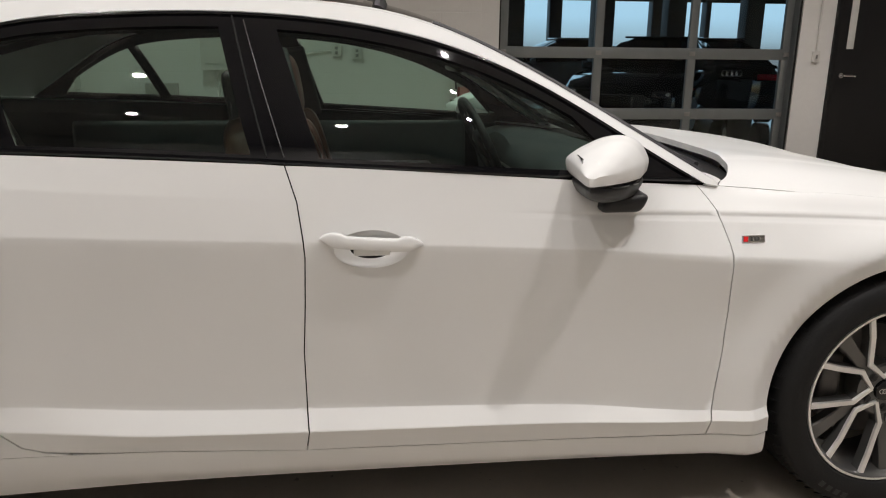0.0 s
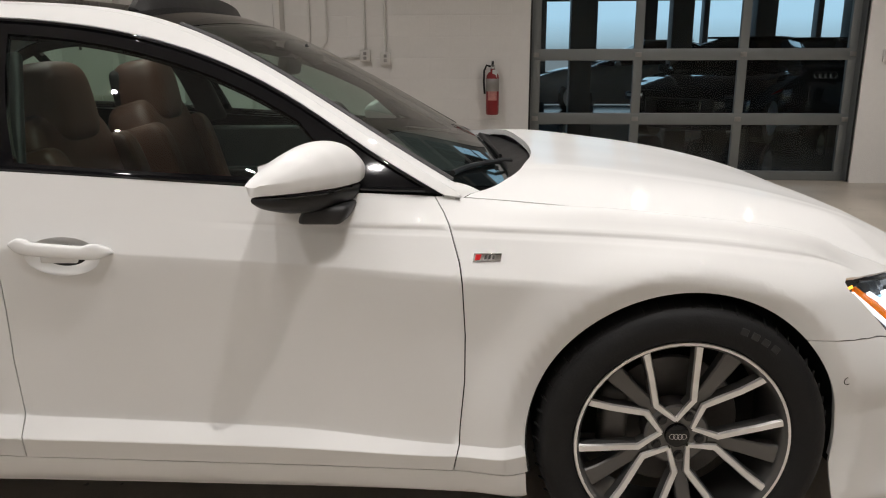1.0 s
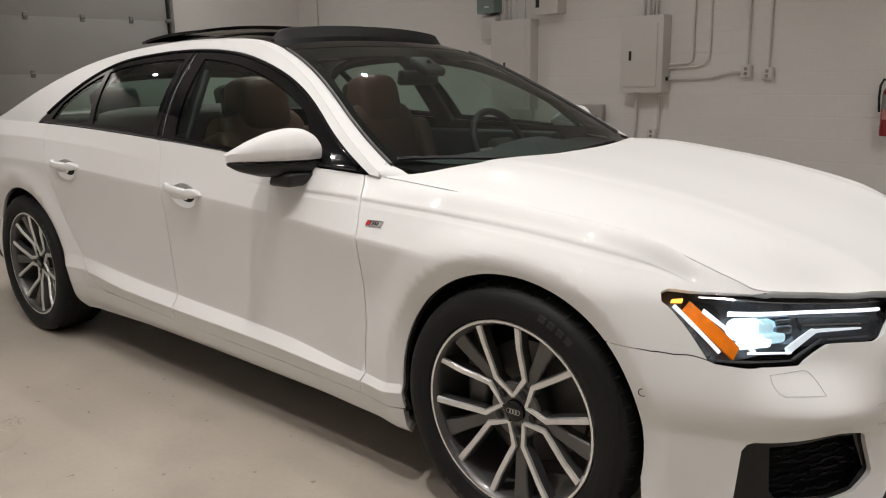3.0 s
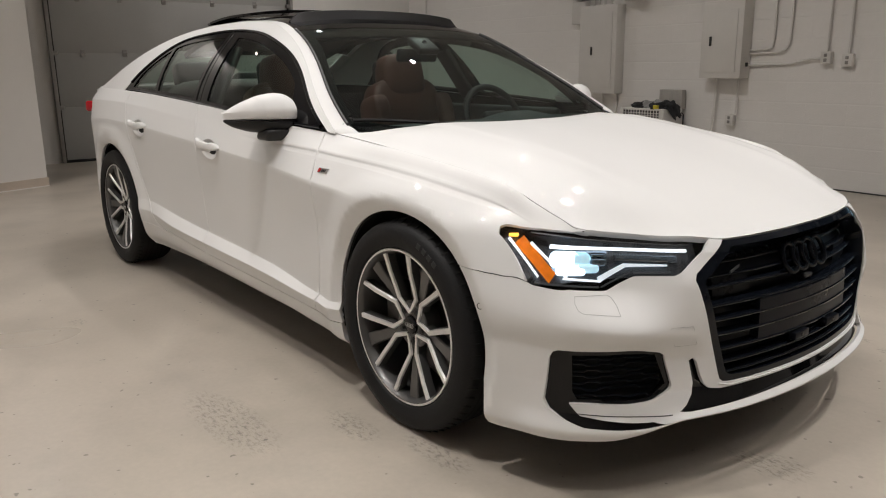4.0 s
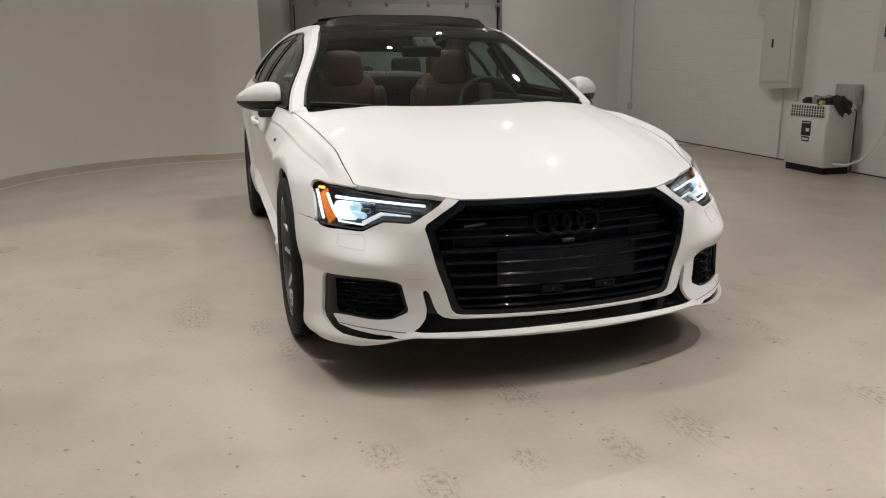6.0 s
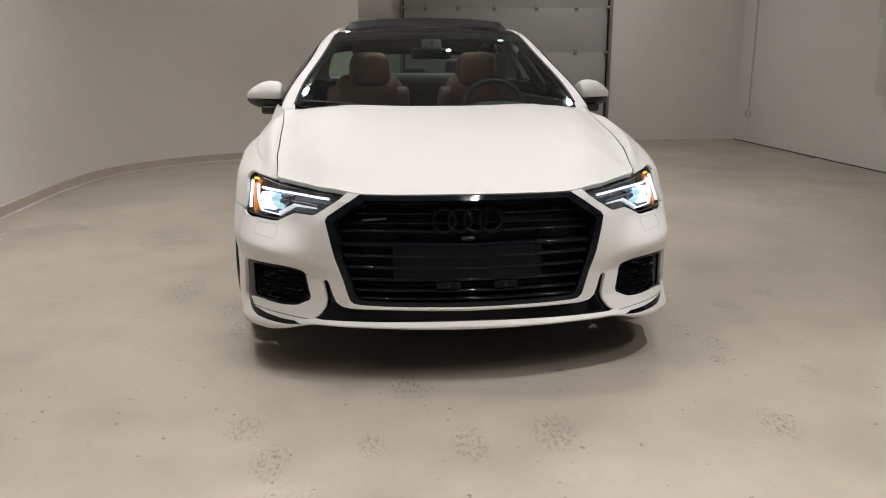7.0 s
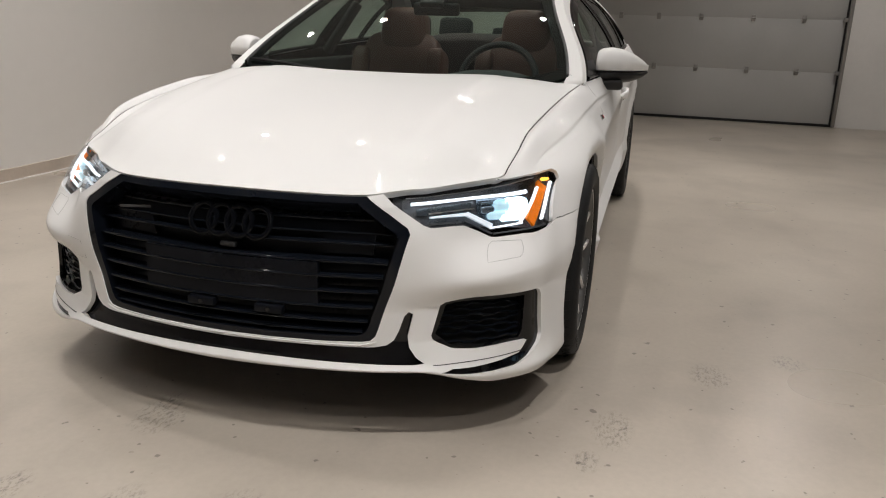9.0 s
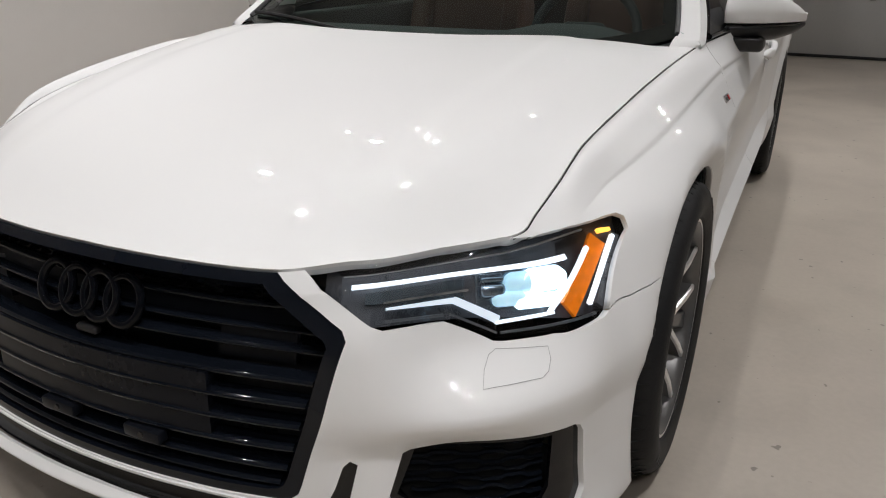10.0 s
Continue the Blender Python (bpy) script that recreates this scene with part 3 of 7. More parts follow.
# The car stands along x, nose at +x, on z = 0; origin halfway between the axles.
AXLE, HUB_Z = 1.462, 0.348
PLAN_X = (-2.56, -2.54, -2.46, -2.32, -2.08, -1.80, -1.46, -0.80, 0.0, 0.80, 1.20, 1.46, 1.62, 1.77, 1.87, 1.97, 2.068, 2.170, 2.247, 2.306, 2.348, 2.368)
PLAN_Y = (0.0, 0.30, 0.56, 0.76, 0.875, 0.925, 0.942, 0.934, 0.930, 0.930, 0.934, 0.932, 0.928, 0.920, 0.907, 0.883, 0.848, 0.757, 0.616, 0.446, 0.240, 0.0)
_wx, _wy = np.array(PLAN_X + PLAN_X[-4:-1][::-1]), np.array(PLAN_Y + tuple(-y for y in PLAN_Y[-4:-1][::-1]))
_q = np.concatenate([[0], np.cumsum(np.hypot(np.diff(_wx), np.diff(_wy)))])
_fx, _fy = spline(_q, _wx), spline(_q, _wy)
_t = np.linspace(0, _q[-4], 4001)
_px, _py = _fx(_t), _fy(_t)
_py[0] = _py[-1] = 0
_arc = np.concatenate([[0], np.cumsum(np.hypot(np.diff(_px), np.diff(_py)))])
_mid = np.interp(0.0, _px[500:3500], _arc[500:3500])
_arc = _arc - _mid                       # s = 0 beside the origin, rising to the nose
_nx, _ny = -np.gradient(_py, _arc), np.gradient(_px, _arc)   # outward of the half with y > 0
_ln = np.hypot(_nx, _ny)
_nx, _ny = _nx / _ln, _ny / _ln
_nx[-1], _ny[-1] = 1.0, 0.0
S_END, S_REAR = _arc[-1], _arc[0]
_front = _px > 1.0


def sx(x):
    """The place along the outline of a point of the flank, by x."""
    return np.interp(x, _px, _arc)


def sy(y):
    """The place along the outline of a point of the nose, by |y|."""
    return np.interp(-np.abs(y), -_py[_front], _arc[_front])


# Sections of the outer skin: heights and insets of nine lines, from under the sill to the shoulder.
STATIONS = [
    (S_REAR, (.22, .28, .34, .40, .46, .62, .85, .97, 1.05), (.08, .04, .02, .01, .01, .03, .04, .06, .12)),
    (sx(-2.2), (.21, .27, .34, .40, .46, .62, .85, .98, 1.06), (.08, .04, .02, .01, .01, .012, .01, .03, .09)),
    (sx(-1.46), (.19, .26, .34, .40, .46, .64, .88, .99, 1.056), (.09, .04, .02, .012, .012, .006, .0, .030, .075)),
    (sx(-0.95), (.185, .258, .335, .40, .46, .63, .87, .975, 1.045), (.09, .04, .02, .010, .020, .016, .0, .026, .058)),
    (sx(-0.5), (.19, .25, .322, .366, .418, .62, .850, .950, 1.027), (.09, .036, .016, .0, .038, .024, .0, .022, .046)),
    (sx(0.5), (.176, .225, .293, .335, .373, .58, .800, .895, .968), (.09, .036, .014, .0, .036, .024, .0, .024, .040)),
    (sx(0.95), (.165, .205, .272, .312, .335, .55, .765, .876, .929), (.09, .032, .014, .004, .024, .024, .002, .062, .131)),
    (sx(1.46), (.15, .20, .27, .32, .37, .53, .735, .846, .871), (.056, .026, .014, .010, .010, .008, .008, 0.083, 0.179)),
    (sx(1.75), (.15, .19, .26, .33, .40, .53, .705, .803, .830), (.052, .027, .014, .010, .010, .008, .026, 0.110, .189)),
    (sx(1.84), (.155, .19, .255, .33, .412, .518, .715, .778, .810), (.034, .018, .016, .016, .016, .006, .053, 0.123, .183)),
    (sx(1.92), (.16, .19, .25, .33, .425, .505, .690, .752, .785), (.016, .008, .012, .016, .016, .006, .064, 0.125, 0.174)),
    (sx(2.00), (.165, .195, .25, .33, .425, .497, .640, .722, .757), (.006, -.006, .006, .012, .012, .001, .050, 0.121, 0.162)),
    (sx(2.085), (.17, .20, .25, .33, .425, .490, .600, .700, .737), (.00, -.015, .0, .006, .008, -.001, .064, 0.118, 0.146)),
    (S_END - 0.838, (.1725, .20, .248, .324, .424, .4855, .593, .695, .7312), (-.002, -.017, -.001, .009, .011, -.005, .072, .118, .1400)),
    (S_END - 0.775, (.1755, .20, .244, .310, .4205, .480, .5875, .692, .726), (-.008, -.021, -.005, .012, .0190, -.009, .075, .112, .1410)),
    (sy(.68), (.188, .203, .24, .30, .415, .475, .585, .688, .720), (-.015, -.025, -.01, .014, .026, -.011, .066, .100, 0.136)),
    (sy(.54), (.219, .226, .240, .30, .39, .47, .585, .676, .704), (-.025, -.032, -.018, .0, .006, -.009, .008, .055, .084)),
    (sy(.40), (.219, .226, .242, .29, .38, .47, .585, .668, .698), (-.028, -.034, -.02, -.004, -.004, -.002, .004, .032, .056)),
    (S_END, (.216, .227, .246, .285, .38, .47, .585, .668, .700), (-.020, -.026, -.014, .002, .0, .0, .008, .036, .064)),
]
_ss = [a for a, _, _ in STATIONS]
_KZ = [pchip(_ss, [z[k] for _, z, _ in STATIONS]) for k in range(9)]
_KD = [pchip(_ss, [d[k] for _, _, d in STATIONS]) for k in range(9)]
CREASES = (0, 3, 4, 6, 7, 8)
SOFT = (float(sx(1.05)), float(sx(1.38)))


def section(s, v, what):
    """Height (what = 0) or inset (1) of the skin at s and line number v (0 to 8)."""
    s, v = np.asarray(s, float), np.clip(np.asarray(v, float), 0, 8)
    K = np.array([k(s) for k in (_KZ, _KD)[what]])
    d = np.diff(K, axis=0)
    g0, g1 = np.zeros_like(K), np.zeros_like(K)      # slopes before and after each knot
    for i in range(9):
        if i in CREASES:
            g0[i] = d[i - 1] if i else 0
            g1[i] = d[i] if i < 8 else 0
        if i not in CREASES or i == 6:
            p = d[i - 1] * d[i]
            m = np.where(p > 0, 2 * p / np.where(p > 0, d[i - 1] + d[i], 1), 0)
            w = step(SOFT[0], SOFT[1], s) if i == 6 else 1.0      # the flank's edge fades out over the front wheel
            g0[i], g1[i] = g0[i] * (1 - w) + m * w, g1[i] * (1 - w) + m * w
    i = np.clip(np.floor(v).astype(int), 0, 7)
    t = v - i
    take = lambda a, j: np.take_along_axis(a, j[None], 0)[0] if a.ndim > 1 else a[j]
    a, b, ga, gb = take(K, i), take(K, i + 1), take(g1, i), take(g0, i + 1)
    res = a * (1 + 2 * t) * (1 - t) ** 2 + ga * t * (1 - t) ** 2 + b * t * t * (3 - 2 * t) + gb * t * t * (t - 1)
    if what == 0:                                   # the bonnet's lip rises a little over the lamps' inner ends
        res = res + 0.0105 * np.exp(-((S_END - s - 0.52) / 0.095) ** 2) * step(6.6, 7.9, v)
        res = res + 0.024 * np.sin(math.pi * np.clip(v - 7, 0, 1) ** 1.25) * step(float(sx(0.92)), float(sx(1.30)), s) * (1 - step(float(sx(1.82)), float(sx(1.99)), s))   # rounded crest of the wing
    return res


def skin(s, v):
    """Points of the left half of the outer skin (y >= 0)."""
    s, v = np.atleast_1d(np.asarray(s, float)), np.atleast_1d(np.asarray(v, float))
    z, d = section(s, v, 0), section(s, v, 1)
    x, y = np.interp(s, _arc, _px), np.interp(s, _arc, _py)
    nx, ny = np.interp(s, _arc, _nx), np.interp(s, _arc, _ny)
    d = d + 0.0045 * np.clip(1 - np.abs(v - 6.89) / 0.09, 0, 1) * step(float(sx(0.25)), float(sx(0.75)), s) * (1 - step(float(sx(1.80)), float(sx(1.95)), s))   # undercut below the wing's edge
    for ax in (AXLE, -AXLE):                         # flared lips round the wheel openings
        r = np.hypot(x - ax, (z - 0.35) * 1.0)
        d = d + (0.020 * np.clip((0.430 - r) / 0.050, 0, 1.15) - 0.015 * (1 - step(0.428, 0.55, r))) * (1 - step(0.80, 0.88, z))
    return np.stack([x - nx * d, np.maximum(y - ny * d, 0), z], -1)


_vs = np.linspace(0, 8, 241)
_ts = np.linspace(S_REAR, S_END, 1500)
_tz = section(np.repeat(_ts, 241), np.tile(_vs, 1500), 0).reshape(1500, 241)


def v_of(s, z):
    """The line number at which the skin has the height z."""
    s, z = np.atleast_1d(np.asarray(s, float)), np.atleast_1d(np.asarray(z, float))
    res = []
    for a, b in zip(s, z):
        q = min(max((a - S_REAR) / (S_END - S_REAR) * 1499, 0), 1498.999)
        i = int(q)
        res.append(np.interp(b, _tz[i] * (1 - q + i) + _tz[i + 1] * (q - i), _vs))
    return np.array(res)


# Cabin: flanks above the belt, and the top from windscreen to boot.
belt_y = spline((-2.2, -1.5, -0.8, 0.0, 0.6, 0.95), (0.79, 0.850, 0.876, 0.884, 0.872, 0.806))
belt_z = spline((-2.2, -1.46, -0.95, -0.5, 0.0, 0.5, 0.95), (1.045, 1.056, 1.045, 1.027, 0.998, 0.968, 0.938))
rail_z = spline((-2.3, -2.0, -1.65, -1.1, -0.6, -0.2, 0.15, 0.45, 0.75, 0.92), (1.030, 1.055, 1.150, 1.325, 1.390, 1.390, 1.345, 1.217, 1.043, 0.944))
top_z = spline((-2.3, -2.0, -1.65, -1.1, -0.6, -0.2, 0.15, 0.45, 0.75, 1.0), (1.05, 1.075, 1.190, 1.385, 1.445, 1.440, 1.392, 1.270, 1.100, 0.950))


def cabin_y(x, z):
    """Half width of the cabin's flank at height z."""
    h = np.maximum(z - belt_z(x), -0.05)
    return belt_y(x) - (0.42 + 0.30 * step(0.1, 0.65, x)) * h - 1.12 * h * np.abs(h)


def cabin_z(x, y):
    """Height of windscreen, roof and rear window."""
    zr = rail_z(x)
    e = np.maximum(cabin_y(x, zr), 0.05)
    return top_z(x) - (top_z(x) - zr) * (np.abs(y) / e) ** 2.4


hood_mid = spline((0.70, 1.0, 1.4, 1.8, 2.05, 2.2, 2.30), (0.985, 0.965, 0.932, 0.868, 0.800, 0.745, 0.70))
_es = np.linspace(sx(0.85), S_END, 320)
_edge = skin(_es, np.full(320, 8.0))


_nose = _edge[_edge[:, 0] > 2.042][::-1]


def _hood_base(x, y):
    a = np.abs(y)
    back = (2.30 - np.interp(a, _nose[:, 1], _nose[:, 0])) * step(1.1, 2.05, x)
    return hood_mid(np.minimum(x + back, 2.32)) - 0.040 * (a / 0.80) ** 4 * (1 - step(1.3, 2.1, x)) + 0.0045 * (1 - step(0.400, 0.452, a - 0.07 * (2.2 - x))) + 0.030 * step(0.38, 0.72, a) * step(1.75, 2.1, x) + 0.017 * step(0.15, 0.62, a) * step(0.95, 1.25, x) + 0.022 * step(0.30, 0.66, a) * step(1.4, 1.95, x)


_ed = _edge[:, 2] - _hood_base(_edge[:, 0], _edge[:, 1])


def hood_z(x, y):
    """Height of the bonnet, drawn to the edge of wings and lamps."""
    x, y = np.atleast_1d(np.asarray(x, float)), np.abs(np.atleast_1d(np.asarray(y, float)))
    q = (x[:, None] - _edge[None, :, 0]) ** 2 + (y[:, None] - _edge[None, :, 1]) ** 2 + 1e-8
    w = q ** -2
    return _hood_base(x, y) + (w * _ed).sum(1) / w.sum(1) * np.exp(-q.min(1) / 0.07 ** 2 / 2)


ST = 0.11                                     # metres, about, from one line of the skin to the next


def body(u, v):
    """The outer skin, right half, then round the nose to the left half."""
    u, v = np.asarray(u, float), np.asarray(v, float)
    p = skin(np.where(u > S_END, 2 * S_END - u, u), v)
    p[:, 1] *= np.where(u > S_END, 1, -1)
    return p


def flank(u, v):
    return np.stack([u, -cabin_y(u, v), v], -1)


def top(u, v):
    return np.stack([u, v, cabin_z(u, v)], -1)


def bonnet(u, v):
    return np.stack([u, v, hood_z(u, v)], -1)


def uv(x, z):
    """A point of the flank, by x and height, in the skin's plane."""
    return (float(sx(x)), float(v_of(sx(x), z)[0]))


def nv(e, z):
    """A point of the nose, by its way from the middle (negative: right) and height."""
    v = float(v_of(S_END - abs(e), z)[0])
    return (S_END + e, v)


def arc(x0, a0, a1, n=36, r=0.380, z0=0.352):
    """Points of a wheel opening, by degrees from the front over the top."""
    return [(x0 + r * math.cos(radians(a)), z0 + r * math.sin(radians(a))) for a in np.linspace(a0, a1, n)]


def offset_body(d):
    def f(u, v):
        e = 0.004
        a, b = body(u + e, v) - body(u - e, v), body(u, v + 0.02) - body(u, v - 0.02)
        n = np.cross(a, b)
        n /= np.maximum(np.linalg.norm(n, axis=1), 1e-9)[:, None]
        return body(u, v) + n * np.where((n * (body(u, v) - (0.3, 0, 0.5))).sum(1) < 0, -1, 1)[:, None] * d
    return f


# ---- the car ----
car = tagged(new("car"), "white four-door saloon car with lit headlamps and open sunroof", "car")
SEAM_AB = [(0.862, 0.945), (0.884, 0.905), (0.902, 0.865), (0.922, 0.800), (0.929, 0.749), (0.936, 0.62), (0.935, 0.503), (0.924, 0.38), (0.909, 0.270)]
SEAM_BC = [(-0.185, 1.010), (-0.160, 0.93), (-0.145, 0.80), (-0.149, 0.68), (-0.156, 0.555), (-0.150, 0.347), (-0.157, 0.294)]
SEAM_CD = [(-1.175, 1.048), (-1.165, 0.98), (-1.135, 0.90), (-1.095, 0.80), (-1.050, 0.698), (-0.985, 0.58), (-0.915, 0.47), (-0.865, 0.395), (-0.820, 0.350), (-0.770, 0.333), (-0.705, 0.326)]
G = 0.0016                                     # half a shut gap


def shift(pts, dx, dz=0.0):
    return [uv(x + dx, z + dz) for x, z in pts]


def sill_z(x):
    return float(np.interp(x, (-1.0, -0.56, -0.157, 0.909, 1.10), (0.326, 0.318, 0.294, 0.268, 0.262)))


def low(x0, x1, dz, n=12):
    return [uv(x, sill_z(x) + dz) for x in np.linspace(x0, x1, n)]


def edge(x0, x1, n=24, v=8.0):
    return [(float(sx(x)), v) for x in np.linspace(x0, x1, n)]


FRONT_DOOR = shift(SEAM_BC, G) + low(-0.155, 0.905, G)[1:-1] + shift(SEAM_AB, -G)[::-1] + edge(0.855, -0.18)[1:-1]
REAR_DOOR = shift(SEAM_CD, G, G) + low(-0.68, -0.16, G)[1:-1] + shift(SEAM_BC, -G)[::-1] + edge(-0.19, -1.17)[1:-1]
HL = [nv(-1.150, 0.732), nv(-1.145, 0.716), nv(-1.034, 0.607), nv(-1.018, 0.598), nv(-0.905, 0.589), nv(-0.800, 0.584), nv(-0.782, 0.585), nv(-0.735, 0.604), nv(-0.69, 0.620), nv(-0.590, 0.624), nv(-0.573, 0.630)]
HL_IN = [nv(-0.556, 0.640), nv(-0.539, 0.650), nv(-0.522, 0.660), nv(-0.505, 0.670), nv(-0.489, 0.680), (S_END - 0.462, 7.94)]
LAMP_EDGE = [(0.845, 7.94), (0.895, 7.78), (0.953, 7.52), (0.992, 7.25), (1.024, 7.00), (1.056, 6.80), (1.088, 6.60), (1.118, 6.46), (1.140, 6.36)]
HL_UP = [(S_END - e, 7.94) for e in (0.50, 0.56, 0.62, 0.68, 0.74, 0.80)] + [(S_END - e, v) for e, v in LAMP_EDGE]
HEADLAMP = HL + HL_IN + HL_UP
FENDER = (shift(SEAM_AB, G) + low(0.915, 1.085, G)[1:] + [uv(x, z) for x, z in arc(AXLE, 193, 43.2, 44)] + [uv(1.80, 0.614), uv(1.85, 0.611), uv(1.90, 0.607), nv(-1.036, 0.6015)]
          + [nv(-1.149, 0.715), nv(-1.155, 0.733)] + [(S_END - e - 0.003, v + 0.035) for e, v in LAMP_EDGE[::-1]] + [(S_END - 0.853, 8.0)]
          + [(float(s), 8.0) for s in np.linspace(S_END - 0.855, float(sx(0.868)), 140)][:-1])
_ra = [uv(x, z) for x, z in arc(-AXLE, 198, -6, 50, 0.386)]
REAR_QUARTER = edge(-1.18, -2.35, 30) + [(S_REAR + 0.02, 8.0), (S_REAR + 0.02, 0.5), uv(-2.2, 0.24)] + _ra + low(-1.05, -0.712, 0.0, 5) + shift(SEAM_CD, -G, -G)[::-1][1:]
SILL = [uv(x, sill_z(x) - G) for x in np.linspace(-1.04, 1.086, 40)] + [uv(1.092, 0.19)] + [(float(sx(x)), 0.0) for x in np.linspace(1.07, -1.03, 40)] + [uv(-1.072, 0.24)]

POCKETS = [(0.010, 0.836, -0.075), (-0.925, 0.878, -0.03)]


def pocket_ring(hx, hz, n, r=1.0):
    return [(hx + 0.088 * r * math.cos(a), hz - 0.020 + 0.046 * r * math.sin(a)) for a in np.linspace(0, 2 * math.pi, n + 1)[:-1]]


for side, flip in (("right", False), ("left", True)):
    fender = panel("front_fender", FENDER, body, WHITE, car, cell=0.016, rows=0.125, stretch=ST, mirror=flip)
    fdoor = panel("front_door", FRONT_DOOR, body, WHITE, car, cell=0.03, stretch=ST, mirror=flip, holes=([uv(x, z) for x, z in pocket_ring(*POCKETS[0][:2], 32)],))
    rdoor = panel("rear_door", REAR_DOOR, body, WHITE, car, cell=0.03, stretch=ST, mirror=flip, holes=([uv(x, z) for x, z in pocket_ring(*POCKETS[1][:2], 32)],))
    panel("rear_quarter", REAR_QUARTER, body, WHITE, car, cell=0.024, rows=0.2, stretch=ST, mirror=flip)
    panel("sill", SILL, body, WHITE, car, cell=0.03, stretch=ST, mirror=flip, depth=0.03)
    # dark shell behind the shut gaps, its near-black colour standing in for their shade
    shell = [(float(sx(x)), 7.9) for x in np.linspace(0.93, -2.3, 30)] + [(S_REAR + 0.05, 7.9), (S_REAR + 0.05, 0.3), uv(-2.1, 0.25)] + [uv(x, z) for x, z in arc(-AXLE, 198, -12, 40, 0.375)] + [uv(-1.0, 0.24), uv(1.02, 0.20)] + [uv(x, z) for x, z in arc(AXLE, 195, 100, 24, 0.372)] + [uv(1.30, 0.82)]
    panel("inner_body", shell, offset_body(-0.016), VOID, car, cell=0.06, stretch=ST, mirror=flip, depth=0)
    # door handles: a bar over a round pocket
    sg = 1 if flip else -1
    for door, (hx, hz, slope) in ((fdoor, POCKETS[0]), (rdoor, POCKETS[1])):
        hy = lambda x, z: float(skin([sx(x)], v_of([sx(x)], [z]))[0, 1])
        bm = bmesh.new()
        n = 28
        rows = []
        for i in range(n + 1):
            t = i / n * 2 - 1
            x, z = hx + 0.122 * t, hz + slope * t * 0.12
            f = max(0.04, (1 - abs(t) ** 9) ** 0.5)
            up = f * (0.0150 + 0.0060 * float(step(0.50, 0.60, abs(t))) - 0.0100 * float(step(0.72, 1.0, abs(t))))
            down = f * (0.0150 - 0.0080 * float(step(0.70, 1.0, abs(t))))
            y0 = hy(x, z)
            rise = 0.030 * (1 - abs(t) ** 4) + 0.004
            ring = []
            for k in range(16):
                a = 2 * math.pi * k / 16
                c, q = math.cos(a), math.sin(a)
                ring.append(bm.verts.new((x, sg * (y0 + rise - 0.011 + 0.011 * np.sign(c) * abs(c) ** 0.6), z + (up if q > 0 else -down) * abs(q) ** 0.42)))
            rows.append(ring)
        for i in range(n):
            for k in range(16):
                bm.faces.new((rows[i][k], rows[i][(k + 1) % 16], rows[i + 1][(k + 1) % 16], rows[i + 1][k]))
        bm.faces.new(rows[0])
        bm.faces.new(rows[-1])
        bmesh.ops.recalc_face_normals(bm, faces=bm.faces[:])
        bar = link("door_handle", smooth_bm(bm, 60), WHITE, door)
        link("grip_back", box_bm((0.085, 0.012, 0.026), (hx, sg * (hy(hx, hz) + 0.012), hz - 0.018), 0.005, 3), WHITE, bar)
        bm = bmesh.new()
        rows = []
        for i in range(11):
            r = i / 10
            row = []
            for x, z in pocket_ring(hx, hz, 32, r):
                row.append(bm.verts.new((x, sg * (hy(x, z) - 0.021 * (1 - r ** 2.6)), z)))
            rows.append(row)
        for i in range(10):
            for k in range(32):
                bm.faces.new((rows[i][k], rows[i][(k + 1) % 32], rows[i + 1][(k + 1) % 32], rows[i + 1][k]))
        bmesh.ops.recalc_face_normals(bm, faces=bm.faces[:])
        ob = link("handle_pocket", smooth_bm(bm, 80), WHITE, door)
        if ob.data.polygons[len(ob.data.polygons) // 2].normal.y * sg < 0:
            ob.data.flip_normals()
    # badge: red and silver bars
    def on_fender(a, b, c):
        x, z = 0.965 + a, 0.812 + b
        s = sx(x)
        p = skin([s], v_of([s], [z]))[0]
        return (x, (1 if flip else -1) * (p[1] + c), z)
    base = link("badge", prism_bm([(-0.012, -0.008), (0.052, -0.008), (0.055, 0.008), (-0.009, 0.008)], 0.004, on_fender, 0.001), CHROME, fender, "small silver and red badge")
    link("red_field", prism_bm([(-0.008, -0.0055), (0.004, -0.0055), (0.008, 0.006), (-0.005, 0.006)], 0.0052, on_fender), RED, base)
    for k in range(3):
        link("dark_bar", prism_bm([(0.014 + 0.009 * k, -0.004), (0.019 + 0.009 * k, -0.004), (0.021 + 0.009 * k, 0.004), (0.016 + 0.009 * k, 0.004)], 0.005, on_fender), GREY_ALLOY, base)

# bonnet
_e = body(np.linspace(sx(0.885), S_END, 330), np.full(330, 8.0))
_in = 1 - 0.0055 / 0.8
_right = [(x - 0.003 if x > 2.0 else x, y * _in) for x, y, z in _e]
cowl_x = pchip((0.0, 0.1, 0.3, 0.4, 0.5, 0.585, 0.646, 0.69, 0.723, 0.755, 0.780, 0.80), (1.155, 1.153, 1.135, 1.118, 1.096, 1.070, 1.040, 1.015, 0.990, 0.962, 0.945, 0.935))
_cowl = [(float(cowl_x(abs(y))), y) for y in np.linspace(0.797, -0.797, 70)]
_right = [p for p in _right if p[0] > 0.942]
HOOD = _right + [(x, -y) for x, y in _right[::-1][1:]] + _cowl
hood = panel("hood", HOOD, bonnet, WHITE, car, cell=0.03, depth=0.02, out=(0, 0, 0))
for sgn in (-1, 1):
    line = [(x, sgn * (abs(y) - 0.0026), z - 0.0034) for x, y, z in _e[::4] if x < 2.035]
    link("hood_seam", tube_bm(line[1:], 0.0027, 6), VOID, hood)

